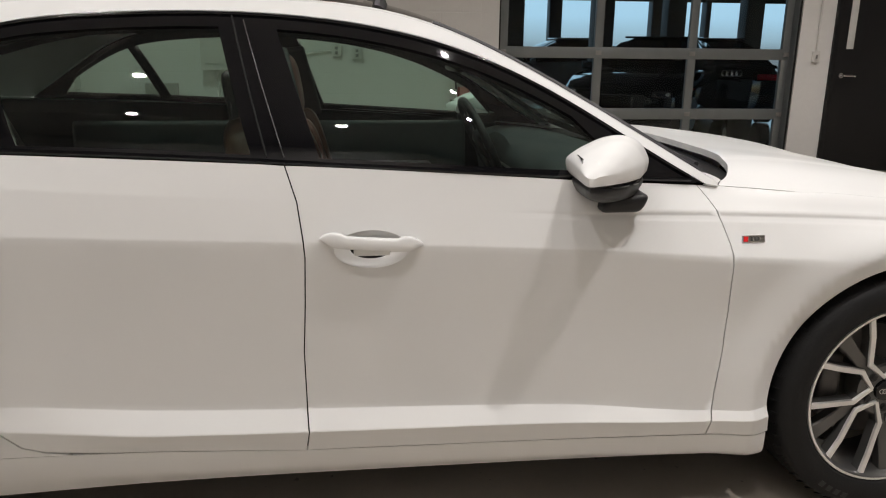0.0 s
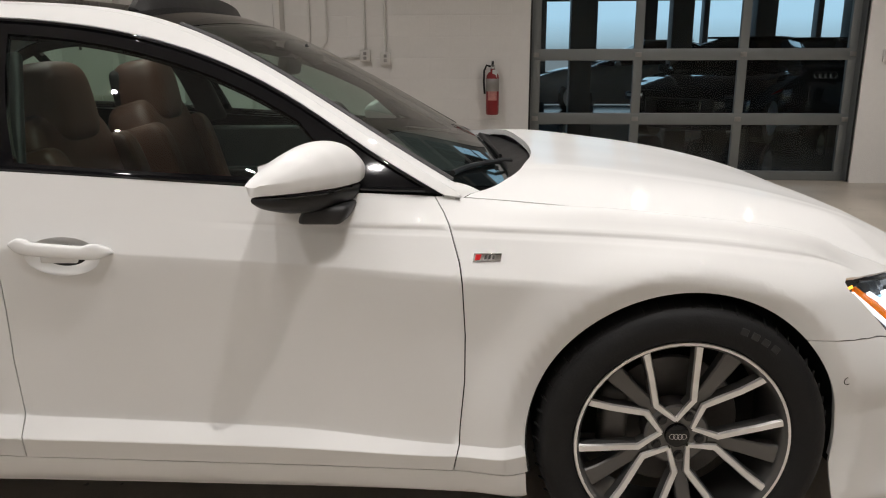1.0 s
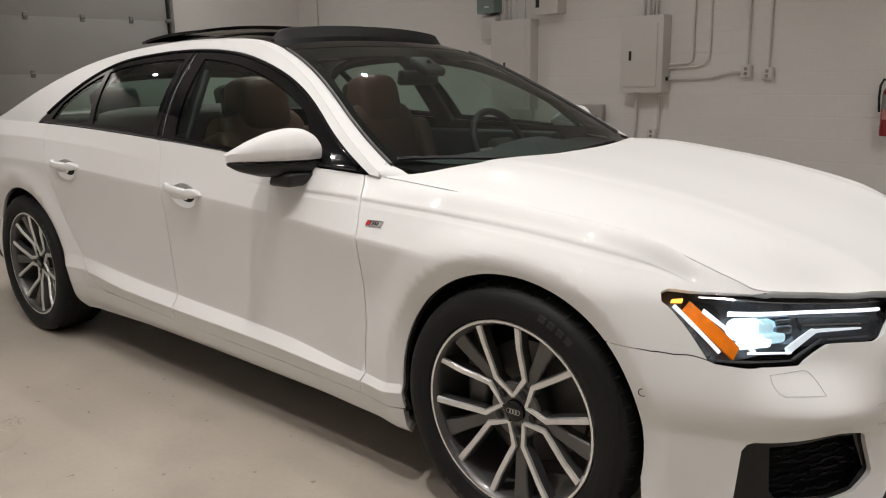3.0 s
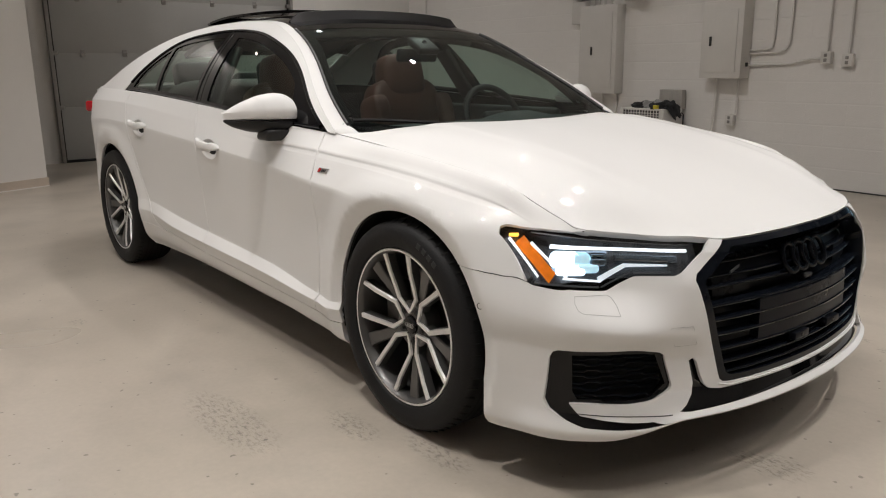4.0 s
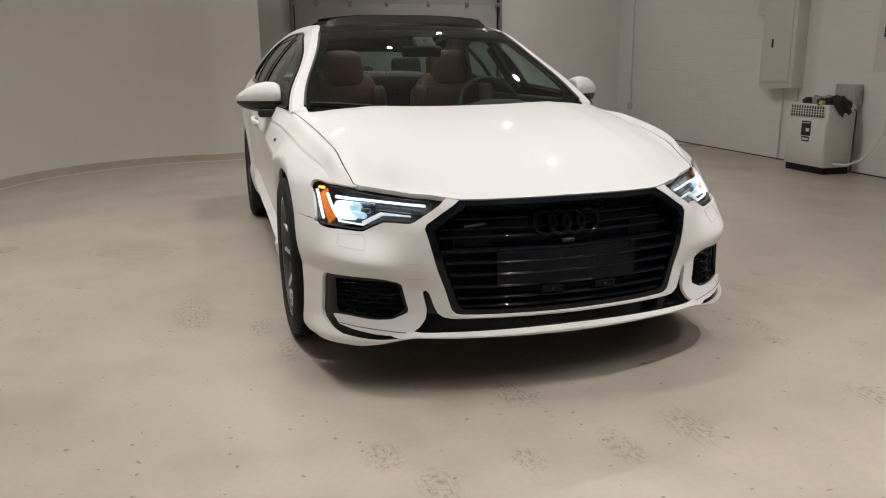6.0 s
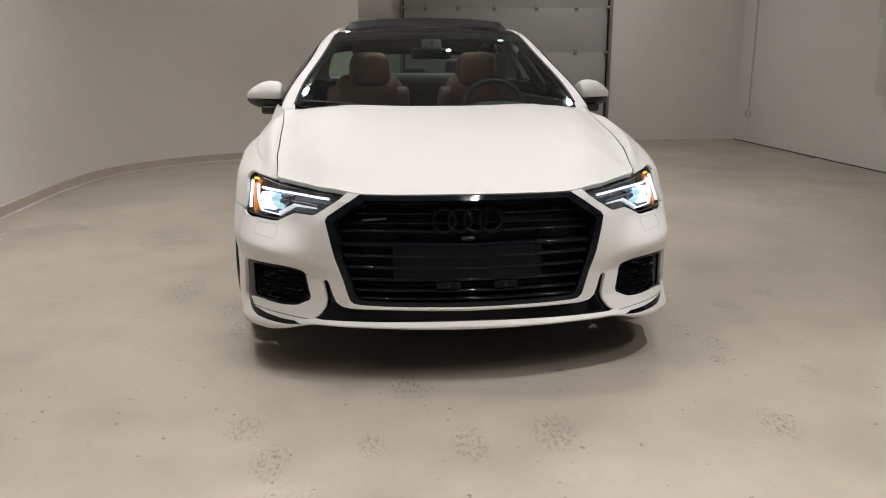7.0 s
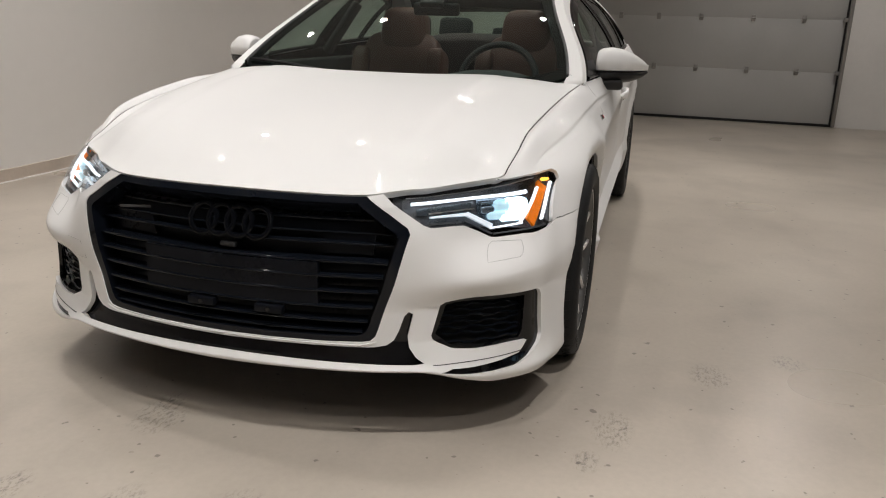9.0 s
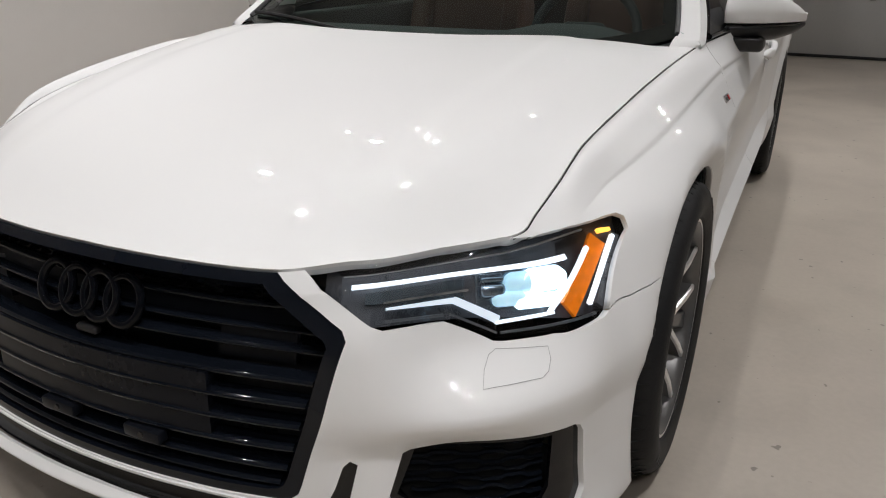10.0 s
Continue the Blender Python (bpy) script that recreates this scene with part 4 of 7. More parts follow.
# bumper in body colour round the nose
GR = [(0.407, 0.697), (0.422, 0.688), (0.438, 0.678), (0.453, 0.6685), (0.468, 0.659), (0.487, 0.6465), (0.505, 0.634), (0.524, 0.622), (0.531, 0.606), (0.501, 0.510), (0.466, 0.400), (0.446, 0.335), (0.438, 0.314), (0.424, 0.302), (0.400, 0.298), (0.30, 0.295), (0.15, 0.294)]
GRILLE_R = [nv(-a, b) for a, b in GR]
GRILLE_R[0] = (S_END - 0.407, 7.96)
GRILLE_L = [(2 * S_END - u, v) for u, v in GRILLE_R[::-1]]
_top = [nv(-1.034, 0.5985), nv(-1.018, 0.594), nv(-0.905, 0.585), nv(-0.800, 0.580), nv(-0.779, 0.581), nv(-0.732, 0.600), nv(-0.69, 0.6155), nv(-0.588, 0.6195), nv(-0.568, 0.627), nv(-0.551, 0.6375), nv(-0.534, 0.648), nv(-0.517, 0.6585), nv(-0.500, 0.669), nv(-0.484, 0.679), (S_END - 0.454, 7.97)]
_low = [(S_END - e, 0.0) for e in np.linspace(0.0, 1.15, 50)]
BUMPER_HALF = [uv(x, z) for x, z in arc(AXLE, -10, 42.6, 18, 0.380)] + [uv(1.80, 0.6115), uv(1.85, 0.6085), uv(1.90, 0.6045)] + _top + GRILLE_R
BUMPER = BUMPER_HALF + [(2 * S_END - u, v) for u, v in BUMPER_HALF[::-1]] + [(2 * S_END - u, v) for u, v in _low[::-1]][:-1] + _low
FOG = [nv(-0.940, 0.421), nv(-0.923, 0.428), nv(-0.632, 0.412), nv(-0.618, 0.403), nv(-0.594, 0.318), nv(-0.598, 0.305), nv(-0.650, 0.281), nv(-0.668, 0.278), nv(-0.888, 0.279),
       nv(-0.858, 0.247), nv(-0.80, 0.237), nv(-0.655, 0.2265), nv(-0.620, 0.219), nv(-0.66, 0.2130), nv(-0.76, 0.2105), nv(-0.845, 0.216), nv(-0.895, 0.232), nv(-0.946, 0.257), nv(-0.962, 0.280), nv(-0.950, 0.405)]
BLADE = [nv(-0.543, 0.381), nv(-0.530, 0.388), nv(-0.518, 0.376), nv(-0.503, 0.332), nv(-0.490, 0.306), nv(-0.468, 0.291), nv(-0.435, 0.285), nv(-0.30, 0.283), nv(-0.15, 0.282)]
BLADE_LOW = [nv(-0.15, 0.2445), nv(-0.30, 0.242), nv(-0.45, 0.240), nv(-0.545, 0.239), nv(-0.575, 0.243), nv(-0.552, 0.258), nv(-0.533, 0.285), nv(-0.528, 0.315)]
VALANCE = BLADE + [(2 * S_END - u, v) for u, v in BLADE[::-1]] + [(2 * S_END - u, v) for u, v in BLADE_LOW[::-1]] + BLADE_LOW


def mirror_loop(lp):
    return [(2 * S_END - u, v) for u, v in lp[::-1]]


bumper = panel("front_bumper", BUMPER, body, WHITE, car, holes=(FOG, mirror_loop(FOG), VALANCE), cell=0.018, rows=0.125, stretch=ST, depth=0.014)
panel("lower_valance", VALANCE, offset_body(-0.022), GLOSS, bumper, cell=0.03, stretch=ST, depth=0)
for flip in (False, True):
    panel("air_duct_surround", FOG, offset_body(-0.012), GLOSS, bumper, cell=0.025, stretch=ST, depth=0.010, mirror=flip, holes=([nv(-0.885, 0.412), nv(-0.638, 0.402), nv(-0.608, 0.318), nv(-0.656, 0.288), nv(-0.866, 0.288), nv(-0.880, 0.31)],))
    mesh_in = [nv(-0.895, 0.417), nv(-0.63, 0.407), nv(-0.600, 0.316), nv(-0.656, 0.282), nv(-0.875, 0.281), nv(-0.895, 0.31)]
    panel("air_duct_back", mesh_in, offset_body(-0.055), VOID, bumper, cell=0.04, stretch=ST, depth=0, mirror=flip)
    # slats across the duct
    for k in range(7):
        z0 = 0.294 + k * 0.0168
        e1 = -0.612 - (0.035 if k == 0 else 0.02 if k == 1 else 0) + 0.0
        pts = []
        for i, e in enumerate(np.linspace(-0.880, e1 - 0.004 * (k > 4), 25)):
            wob = 0.0024 * (1 if (i // 4 + k) % 2 else -1)
            pts.append(tuple(offset_body(-0.036)(np.array([S_END + e]), v_of([S_END - abs(e)], [z0 + wob]))[0]))
        if flip:
            pts = [(x, -y, z) for x, y, z in pts]
        link("duct_slat", tube_bm(pts, 0.0045, 6), GRILLE_BLACK, bumper)
    gv = [tuple(offset_body(-0.0004)(np.array([S_END + e]), v_of([S_END - abs(e)], [0.2375 + 0.06 * max(0, -e - 0.62)]))[0]) for e in np.linspace(-0.60, -0.868, 16)]
    link("blade_groove", tube_bm([(x, -y if flip else y, z) for x, y, z in gv], 0.0016, 5), TRIM, bumper)
    # cover plates drawn by thin joints, and the parking sensors
    def loop_on(pts, r, name, material):
        p3 = []
        for e, z in pts:
            p3.append(tuple(offset_body(0.0010)(np.array([S_END + e]), v_of([S_END - abs(e)], [z]))[0]))
        if flip:
            p3 = [(x, -y, z) for x, y, z in p3]
        link(name, tube_bm(p3, r, 5, closed=True), material, bumper)
    loop_on([(-0.752, 0.522), (-0.757, 0.545), (-0.768, 0.563), (-0.782, 0.570), (-0.83, 0.570), (-0.885, 0.569), (-0.883, 0.552), (-0.872, 0.537), (-0.858, 0.530), (-0.80, 0.526)], 0.0005, "washer_cover_joint", JOINT)
    if not flip:
        loop_on([(-0.616, 0.487), (-0.58, 0.486), (-0.546, 0.484), (-0.528, 0.43), (-0.56, 0.430), (-0.596, 0.431)], 0.0004, "tow_cover_joint", JOINT)
    sp = skin([sx(1.840)], v_of([sx(1.840)], [0.512]))[0]
    link("parking_sensor", tube_bm([(sp[0] + 0.009 * math.cos(a), (1 if flip else -1) * (sp[1] + 0.0006 - 0.3 * 0.009 * math.cos(a)), sp[2] + 0.009 * math.sin(a)) for a in np.linspace(0, 2 * math.pi, 17)[:-1]], 0.0011, 5, closed=True), TRIM, bumper)

# rolled lips of the wheel openings
def arch_lip(x0, a0, a1, flip, parent, r0=0.3795):
    rows, F = [], []
    n = int(abs(a1 - a0) / 3) + 2
    for a in np.linspace(a0, a1, n):
        for r, d in ((r0 + 0.008, -0.0016), (r0 + 0.005, -0.0010), (r0 + 0.002, -0.0004), (r0 - 0.0008, -0.0016), (r0 - 0.002, -0.024)):
            x, z = x0 + r * math.cos(radians(a)), 0.352 + r * math.sin(radians(a))
            s = np.array([float(sx(x))])
            q = offset_body(d)(s, v_of(s, [z]))[0]
            rows.append((q[0], -q[1] if flip else q[1], q[2]))
    for i in range(n - 1):
        for k in range(4):
            f = (5 * i + k, 5 * i + k + 1, 5 * i + 6 + k, 5 * i + 5 + k)
            F.append(f if flip != (a1 > a0) else f[::-1])
    bm = bmesh.new()
    bm.from_mesh(mesh_of("arch_lip", rows, F))
    bmesh.ops.recalc_face_normals(bm, faces=bm.faces[:])
    link("arch_lip", smooth_bm(bm, 28), WHITE, parent)


for ob in [o for o in car.children if o.name.startswith("front_fender")]:
    arch_lip(AXLE, 43.4, 190, ob.data.vertices[0].co.y > 0, ob)
for flip in (False, True):
    arch_lip(AXLE, -8, 42.4, flip, bumper)
for ob in [o for o in car.children if o.name.startswith("rear_quarter")]:
    arch_lip(-AXLE, -4, 190, ob.data.vertices[0].co.y > 0, ob, 0.3855)

# grille
grille = panel("grille", GRILLE_R + GRILLE_L + [(2 * S_END - u, v) for u, v in [(S_END - e, 7.96) for e in np.linspace(0.0, 0.40, 14)]][::-1] + [(S_END - e, 7.96) for e in np.linspace(0.02, 0.40, 14)], offset_body(-0.075), PLATE, car, cell=0.04, stretch=ST, depth=0, label="large black single-frame grille with horizontal bars")
# frame of the grille: a gloss band along its outline
_gin = [(0.383, 0.680), (0.401, 0.668), (0.420, 0.656), (0.438, 0.644), (0.457, 0.631), (0.475, 0.6185), (0.494, 0.606), (0.499, 0.594), (0.472, 0.510), (0.438, 0.400), (0.420, 0.345), (0.412, 0.328), (0.400, 0.319), (0.380, 0.315), (0.30, 0.312), (0.15, 0.311)]
_gi = [nv(-a, b) for a, b in _gin]
_gi[0] = (S_END - 0.383, 7.45)
GRILLE_OUT = GRILLE_R + GRILLE_L + [(2 * S_END - u, v) for u, v in [(S_END - e, 7.96) for e in np.linspace(0.0, 0.40, 14)]][::-1] + [(S_END - e, 7.96) for e in np.linspace(0.02, 0.40, 14)]
GRILLE_HOLE = _gi + [(2 * S_END - u, v) for u, v in _gi[::-1]] + [(2 * S_END - u, v) for u, v in [(S_END - e, 7.45) for e in np.linspace(0.0, 0.37, 12)]][::-1] + [(S_END - e, 7.45) for e in np.linspace(0.02, 0.37, 12)]
panel("grille_frame", GRILLE_OUT, offset_body(-0.003), GRILLE_BLACK, grille, holes=(GRILLE_HOLE,), cell=0.025, stretch=ST, depth=0.065)


def half_span(z):
    return float(np.interp(z, (0.305, 0.322, 0.345, 0.400, 0.510, 0.594, 0.606, 0.644, 0.69), (0.38, 0.405, 0.418, 0.436, 0.470, 0.497, 0.492, 0.436, 0.385)))


def sunk(z):
    """How far the bars lie behind the outline's skin: the upper ones stand back."""
    return float(np.interp(z, (0.40, 0.50, 0.52, 0.57, 0.61, 0.65), (-0.003, -0.005, -0.012, -0.030, -0.040, -0.047)))


for z0, hook in ((0.322, 0), (0.353, 1), (0.394, 1), (0.438, 1), (0.481, 1), (0.521, 2), (0.570, 0), (0.608, 0), (0.649, 0)):
    hs = half_span(z0) - 0.004
    es = np.linspace(-hs, hs, 27)
    rows = [offset_body(o + sunk(z0))(S_END + es, np.array([float(v_of(S_END - abs(e), z0 + dz)[0]) for e in es])) for o, dz in ((-0.040, 0.009), (-0.016, 0.0060), (-0.007, 0.0022 + 0.001 * hook), (-0.007, -0.0018), (-0.015, -0.0045 - 0.003 * (hook == 2)), (-0.040, -0.0045 - 0.006 * (hook == 2)))]
    F = []
    nn = len(es)
    for r in range(5):
        F += [(r * nn + i, r * nn + i + 1, (r + 1) * nn + i + 1, (r + 1) * nn + i) for i in range(nn - 1)]
    me = mesh_of("grille_bar", np.concatenate(rows), F)
    link("grille_bar", me, GRILLE_BLACK, grille)
# flat dark fields between the bars
for flip in (False, True):
    panel("radar_cover", [nv(-0.425, 0.536), nv(-0.435, 0.610), nv(-0.290, 0.610), nv(-0.275, 0.536)], offset_body(-0.056), PLATE, grille, cell=0.03, stretch=ST, depth=0.015, mirror=flip)
_row = lambda z: [nv(-e, z) for e in np.linspace(0.275, 0.0, 9)]
_pl = _row(0.398) + mirror_loop(_row(0.398))[1:] + mirror_loop(_row(0.518)[::-1]) + _row(0.518)[::-1][1:]
panel("plate_panel", _pl, offset_body(-0.0145), PLATE, grille, cell=0.04, stretch=ST, depth=0.03)
for e0 in (0.135, -0.075):
    c = offset_body(-0.010)(np.array([S_END - abs(e0)]), v_of([S_END - abs(e0)], [0.376]))[0]
    blk = link("sensor_block", box_bm((0.024, 0.085, 0.024), (c[0], e0, c[2]), 0.004), PLATE, grille)
    link("sensor_eye", lathe_bm([(0.0, 0.014), (0.006, 0.014), (0.008, 0.011), (0.008, 0.0), (0.0, 0.0)], 16, "x"), GLOSS, blk).location = (c[0], e0, c[2])
# slim trim bar on the grille, letters not legible
_bc = offset_body(-0.042)(np.array([S_END - 0.35]), v_of([S_END - 0.35], [0.624]))[0]
link("badge_bar", box_bm((0.004, 0.090, 0.008), (_bc[0], _bc[1], _bc[2]), 0.0015, turn=Matrix.Rotation(0.27, 4, "Z")), SEAL, grille)
link("front_camera", box_bm((0.018, 0.05, 0.016), (2.326, 0, 0.541), 0.006, 3), SATIN, grille)
# four linked rings
for k in range(4):
    yc = (k - 1.5) * 0.0563
    link("emblem_ring", tube_bm([(2.312 - 0.13 * yc * yc - 0.40 * 0.040 * math.sin(a), yc + 0.040 * math.cos(a), 0.606 + 0.040 * math.sin(a)) for a in np.linspace(0, 2 * math.pi, 41)[:-1]], 0.0082, 12, closed=True), EMBLEM, grille, "gloss black ring of the emblem")
# pale lip line under the grille
pts = [tuple(offset_body(0.002)(np.array([S_END + e]), v_of([S_END - abs(e)], [0.2885 if abs(e) < 0.40 else 0.2885 + (abs(e) - 0.40) * 0.30]))[0]) for e in np.linspace(-0.44, 0.44, 41)]
link("grille_lip", tube_bm(pts, 0.0022, 6), WHITE, bumper)

# headlamps: their inside lies on a smooth sheet behind the lens
_le, _lz = np.meshgrid(np.linspace(0.48, 1.15, 26), np.linspace(0.59, 0.735, 10))
_le, _lz = _le.ravel(), _lz.ravel()
_lp = skin(S_END - _le, v_of(S_END - _le, _lz))
_poly = lambda e, z: np.stack([(e - 0.8) ** i * (z - 0.66) ** j for i in range(6) for j in range(4) if i + j < 6], -1)
_lc = np.linalg.lstsq(_poly(_le, _lz), _lp, rcond=None)[0]


def lamp_point(e, z, d):
    """A point of the right lamp by its way from the middle and height, d behind the lens."""
    e, z = np.atleast_1d(np.abs(np.asarray(e, float))), np.atleast_1d(np.asarray(z, float))
    f = lambda e, z: _poly(e, z) @ _lc
    n = np.cross(f(e + 0.01, z) - f(e - 0.01, z), f(e, z + 0.01) - f(e, z - 0.01))
    n /= np.linalg.norm(n, axis=1)[:, None]
    n *= np.sign(n[:, :1])
    p = f(e, z) + n * d
    return p * (1, -1, 1)


for flip in (False, True):
    hl = panel("headlight", HEADLAMP, offset_body(-0.002), LENS, car, cell=0.02, stretch=ST, depth=0, mirror=flip, label="lit headlamp with white light strips and amber reflector")

    panel("lamp_back", HEADLAMP, lambda u, v: body(u, v) * (1, 0.950, 1) - np.array((0.047, 0, 0)), SATIN, hl, cell=0.03, stretch=ST, depth=0, mirror=flip)

    def band(name, a, b, wa, wb, d, material, label=""):
        """A light strip from a to b (way, height), wa and wb high."""
        n = 12
        V, F = [], []
        for i in range(n + 1):
            t = i / n
            e, z = a[0] + (b[0] - a[0]) * t, a[1] + (b[1] - a[1]) * t
            w = (wa + (wb - wa) * t) / 2
            dx, dz = b[0] - a[0], b[1] - a[1]
            L = math.hypot(dx, dz)
            for s, dd in ((1, d - 0.010), (1, d), (-1, d), (-1, d - 0.010)):
                ee, zz = e - s * w * dz / L, z + s * w * dx / L
                q = lamp_point(ee, zz, dd)[0]
                V.append((q[0], -q[1] if flip else q[1], q[2]))
        for i in range(n):
            for k in range(3):
                F.append((4 * i + k, 4 * i + k + 1, 4 * i + 4 + k + 1, 4 * i + 4 + k))
        F += [(0, 1, 2, 3), (4 * n + 3, 4 * n + 2, 4 * n + 1, 4 * n)]
        me = mesh_of(name, V, F, smooth=False)
        return link(name, me, material, hl, label)
    band("lamp_housing", (-1.152, 0.670), (-0.455, 0.674), 0.150, 0.090, -0.040, LAMP_DARK)
    band("light_strip", (-0.995, 0.6945), (-0.535, 0.6815), 0.0076, 0.0062, -0.007, DRL)
    band("light_strip", (-1.119, 0.7095), (-1.008, 0.618), 0.0056, 0.0056, -0.008, DRL)
    band("light_strip", (-1.056, 0.701), (-0.912, 0.616), 0.0056, 0.0056, -0.008, DRL)
    band("light_strip", (-0.926, 0.6150), (-0.792, 0.6055), 0.0046, 0.0048, -0.015, DRL)
    band("light_guide", (-0.800, 0.6095), (-0.712, 0.6470), 0.0150, 0.0110, -0.016, DRL_SOFT)
    band("light_guide", (-0.716, 0.6465), (-0.595, 0.6480), 0.0085, 0.0035, -0.017, DRL_SOFT)
    band("amber_reflector", (-1.094, 0.7105), (-0.962, 0.6155), 0.026, 0.030, -0.018, AMBER)
    band("side_marker", (-1.124, 0.7205), (-1.102, 0.7215), 0.005, 0.006, -0.014, AMBER_LIT)
    for a, b in (((-1.015, 0.6025), (-0.800, 0.5895)), ((-0.792, 0.590), (-0.700, 0.6285)), ((-0.690, 0.6275), (-0.590, 0.6310))):
        band("lower_trim", a, b, 0.0042, 0.0038, -0.010, LAMP_TRIM)
    band("top_trim", (-1.07, 0.7265), (-0.52, 0.6995), 0.0028, 0.0022, -0.012, CHROME)
    band("reflector_bowl", (-0.975, 0.664), (-0.76, 0.655), 0.058, 0.066, -0.038, LAMP_IN)
    band("reflector_bowl", (-0.735, 0.664), (-0.56, 0.666), 0.030, 0.016, -0.034, LAMP_IN)
    band("outer_trim", (-1.128, 0.712), (-1.034, 0.6115), 0.013, 0.015, -0.016, LAMP_TRIM)
    band("inner_shelf", (-0.740, 0.660), (-0.590, 0.657), 0.004, 0.003, -0.020, CHROME)
    for e, z, w, h, m in ((-0.932, 0.666, 0.082, 0.046, BEAM), (-0.868, 0.664, 0.060, 0.040, BEAM_DIM), (-0.900, 0.635, 0.084, 0.026, BEAM), (-0.832, 0.640, 0.060, 0.026, BEAM_DIM), (-0.795, 0.655, 0.046, 0.026, LAMP_IN),
                          (-0.795, 0.676, 0.040, 0.010, LAMP_IN)):
        q = lamp_point(e, z, -0.032)[0]
        t = lamp_point(e - 0.01, z, -0.032)[0] - q
        yaw = math.atan2(t[1], t[0])
        blk = box_bm((w, 0.022, h), (0, 0, 0), min(w, h) * 0.42, 5, turn=Matrix.Rotation(yaw if not flip else -yaw, 4, "Z"))
        bmesh.ops.translate(blk, vec=(q[0], -q[1] if flip else q[1], q[2]), verts=blk.verts)
        link("projector_lens" if m in (BEAM, BEAM_DIM) else "reflector_cell", blk, m, hl)

# cabin: white frame of pillars and rails, gloss trim, glazing
DLO_TOP = spline((-1.335, -1.12, -0.92, -0.66, -0.36, -0.04, 0.20, 0.36, 0.54, 0.72, 0.89), (1.050, 1.190, 1.298, 1.348, 1.360, 1.340, 1.292, 1.236, 1.146, 1.036, 0.939))
WIN_X = np.linspace(-1.335, 0.886, 46)
FRAME = [(x, float(belt_z(x)) - 0.004) for x in np.linspace(-2.12, -1.345, 14)] + [(x, float(DLO_TOP(x))) for x in WIN_X] + [(0.925, 0.934)] + [(x, float(rail_z(x))) for x in np.linspace(0.914, -2.12, 60)]
BELT_TRIM = 0.016


def glass_low(x):
    return float(belt_z(x)) + BELT_TRIM + 0.004


def glass_high(x, m=0.036):
    return float(DLO_TOP(x)) - m * 1.1


def between(x0, x1, x2, x3, m=0.036):
    """A pane from the belt (x0 to x1) to the roof (x3 to x2)."""
    a = [(x, glass_low(x)) for x in np.linspace(x0, x1, 10)]
    b = [(x, glass_high(x, m)) for x in np.linspace(x2, x3, 18)]
    return a + b


FRONT_PANE = between(-0.105, 0.665, 0.535, -0.205)
REAR_PANE = between(-0.765, -0.262, -0.345, -0.860)
QUARTER_PANE = [(-1.19, glass_low(-1.19)), (-0.805, glass_low(-0.805))] + [(x, glass_high(x)) for x in np.linspace(-0.89, -1.13, 6)]
for flip in (False, True):
    frame_ob = panel("side_frame", FRAME, flank, WHITE, car, cell=0.03, depth=0.012, mirror=flip)
    trim_poly = [(x, float(belt_z(x)) + 0.001) for x in np.linspace(-1.32, 0.878, 40)] + [(x, float(DLO_TOP(x)) - 0.002) for x in WIN_X[::-1]]
    panel("window_trim", trim_poly, lambda u, v: flank(u, v) + np.array((0, 0.003, 0)), GLOSS, frame_ob, holes=(FRONT_PANE, REAR_PANE, QUARTER_PANE), cell=0.03, depth=0.02, mirror=flip)
    for nm, poly in (("front_window", FRONT_PANE), ("rear_window", REAR_PANE), ("quarter_window", QUARTER_PANE)):
        panel(nm, poly, lambda u, v: flank(u, v) + np.array((0, 0.009, 0)), SIDE_GLASS, car, cell=0.04, depth=0, mirror=flip)
    # bright bead along the B pillar and the belt moulding
    sg = 1 if flip else -1
    link("pillar_bead", tube_bm([(x, sg * (float(cabin_y(x, z)) + 0.0005), z) for x, z in ((-0.186 - 0.10 * t, 1.028 + 0.31 * t) for t in np.linspace(0, 1, 8))], 0.0016, 6), GREY_ALLOY, frame_ob)
    link("window_bead", tube_bm([(x, sg * (float(cabin_y(x, DLO_TOP(x) - 0.007)) + 0.0005), float(DLO_TOP(x)) - 0.007) for x in np.linspace(-1.25, 0.84, 60)], 0.0048, 8), GLOSS, frame_ob)
    link("pillar_joint", tube_bm([(x, sg * (float(cabin_y(x, z)) - 0.001), z) for x, z in ((-0.225 - 0.09 * t, 1.028 + 0.32 * t) for t in np.linspace(0, 1, 8))], 0.0025, 6), VOID, frame_ob)
    link("belt_moulding", tube_bm([(x, sg * (float(cabin_y(x, belt_z(x) + 0.008)) + 0.001), float(belt_z(x)) + 0.008) for x in np.linspace(-1.24, 0.84, 30)], 0.006, 6), GLOSS, frame_ob)

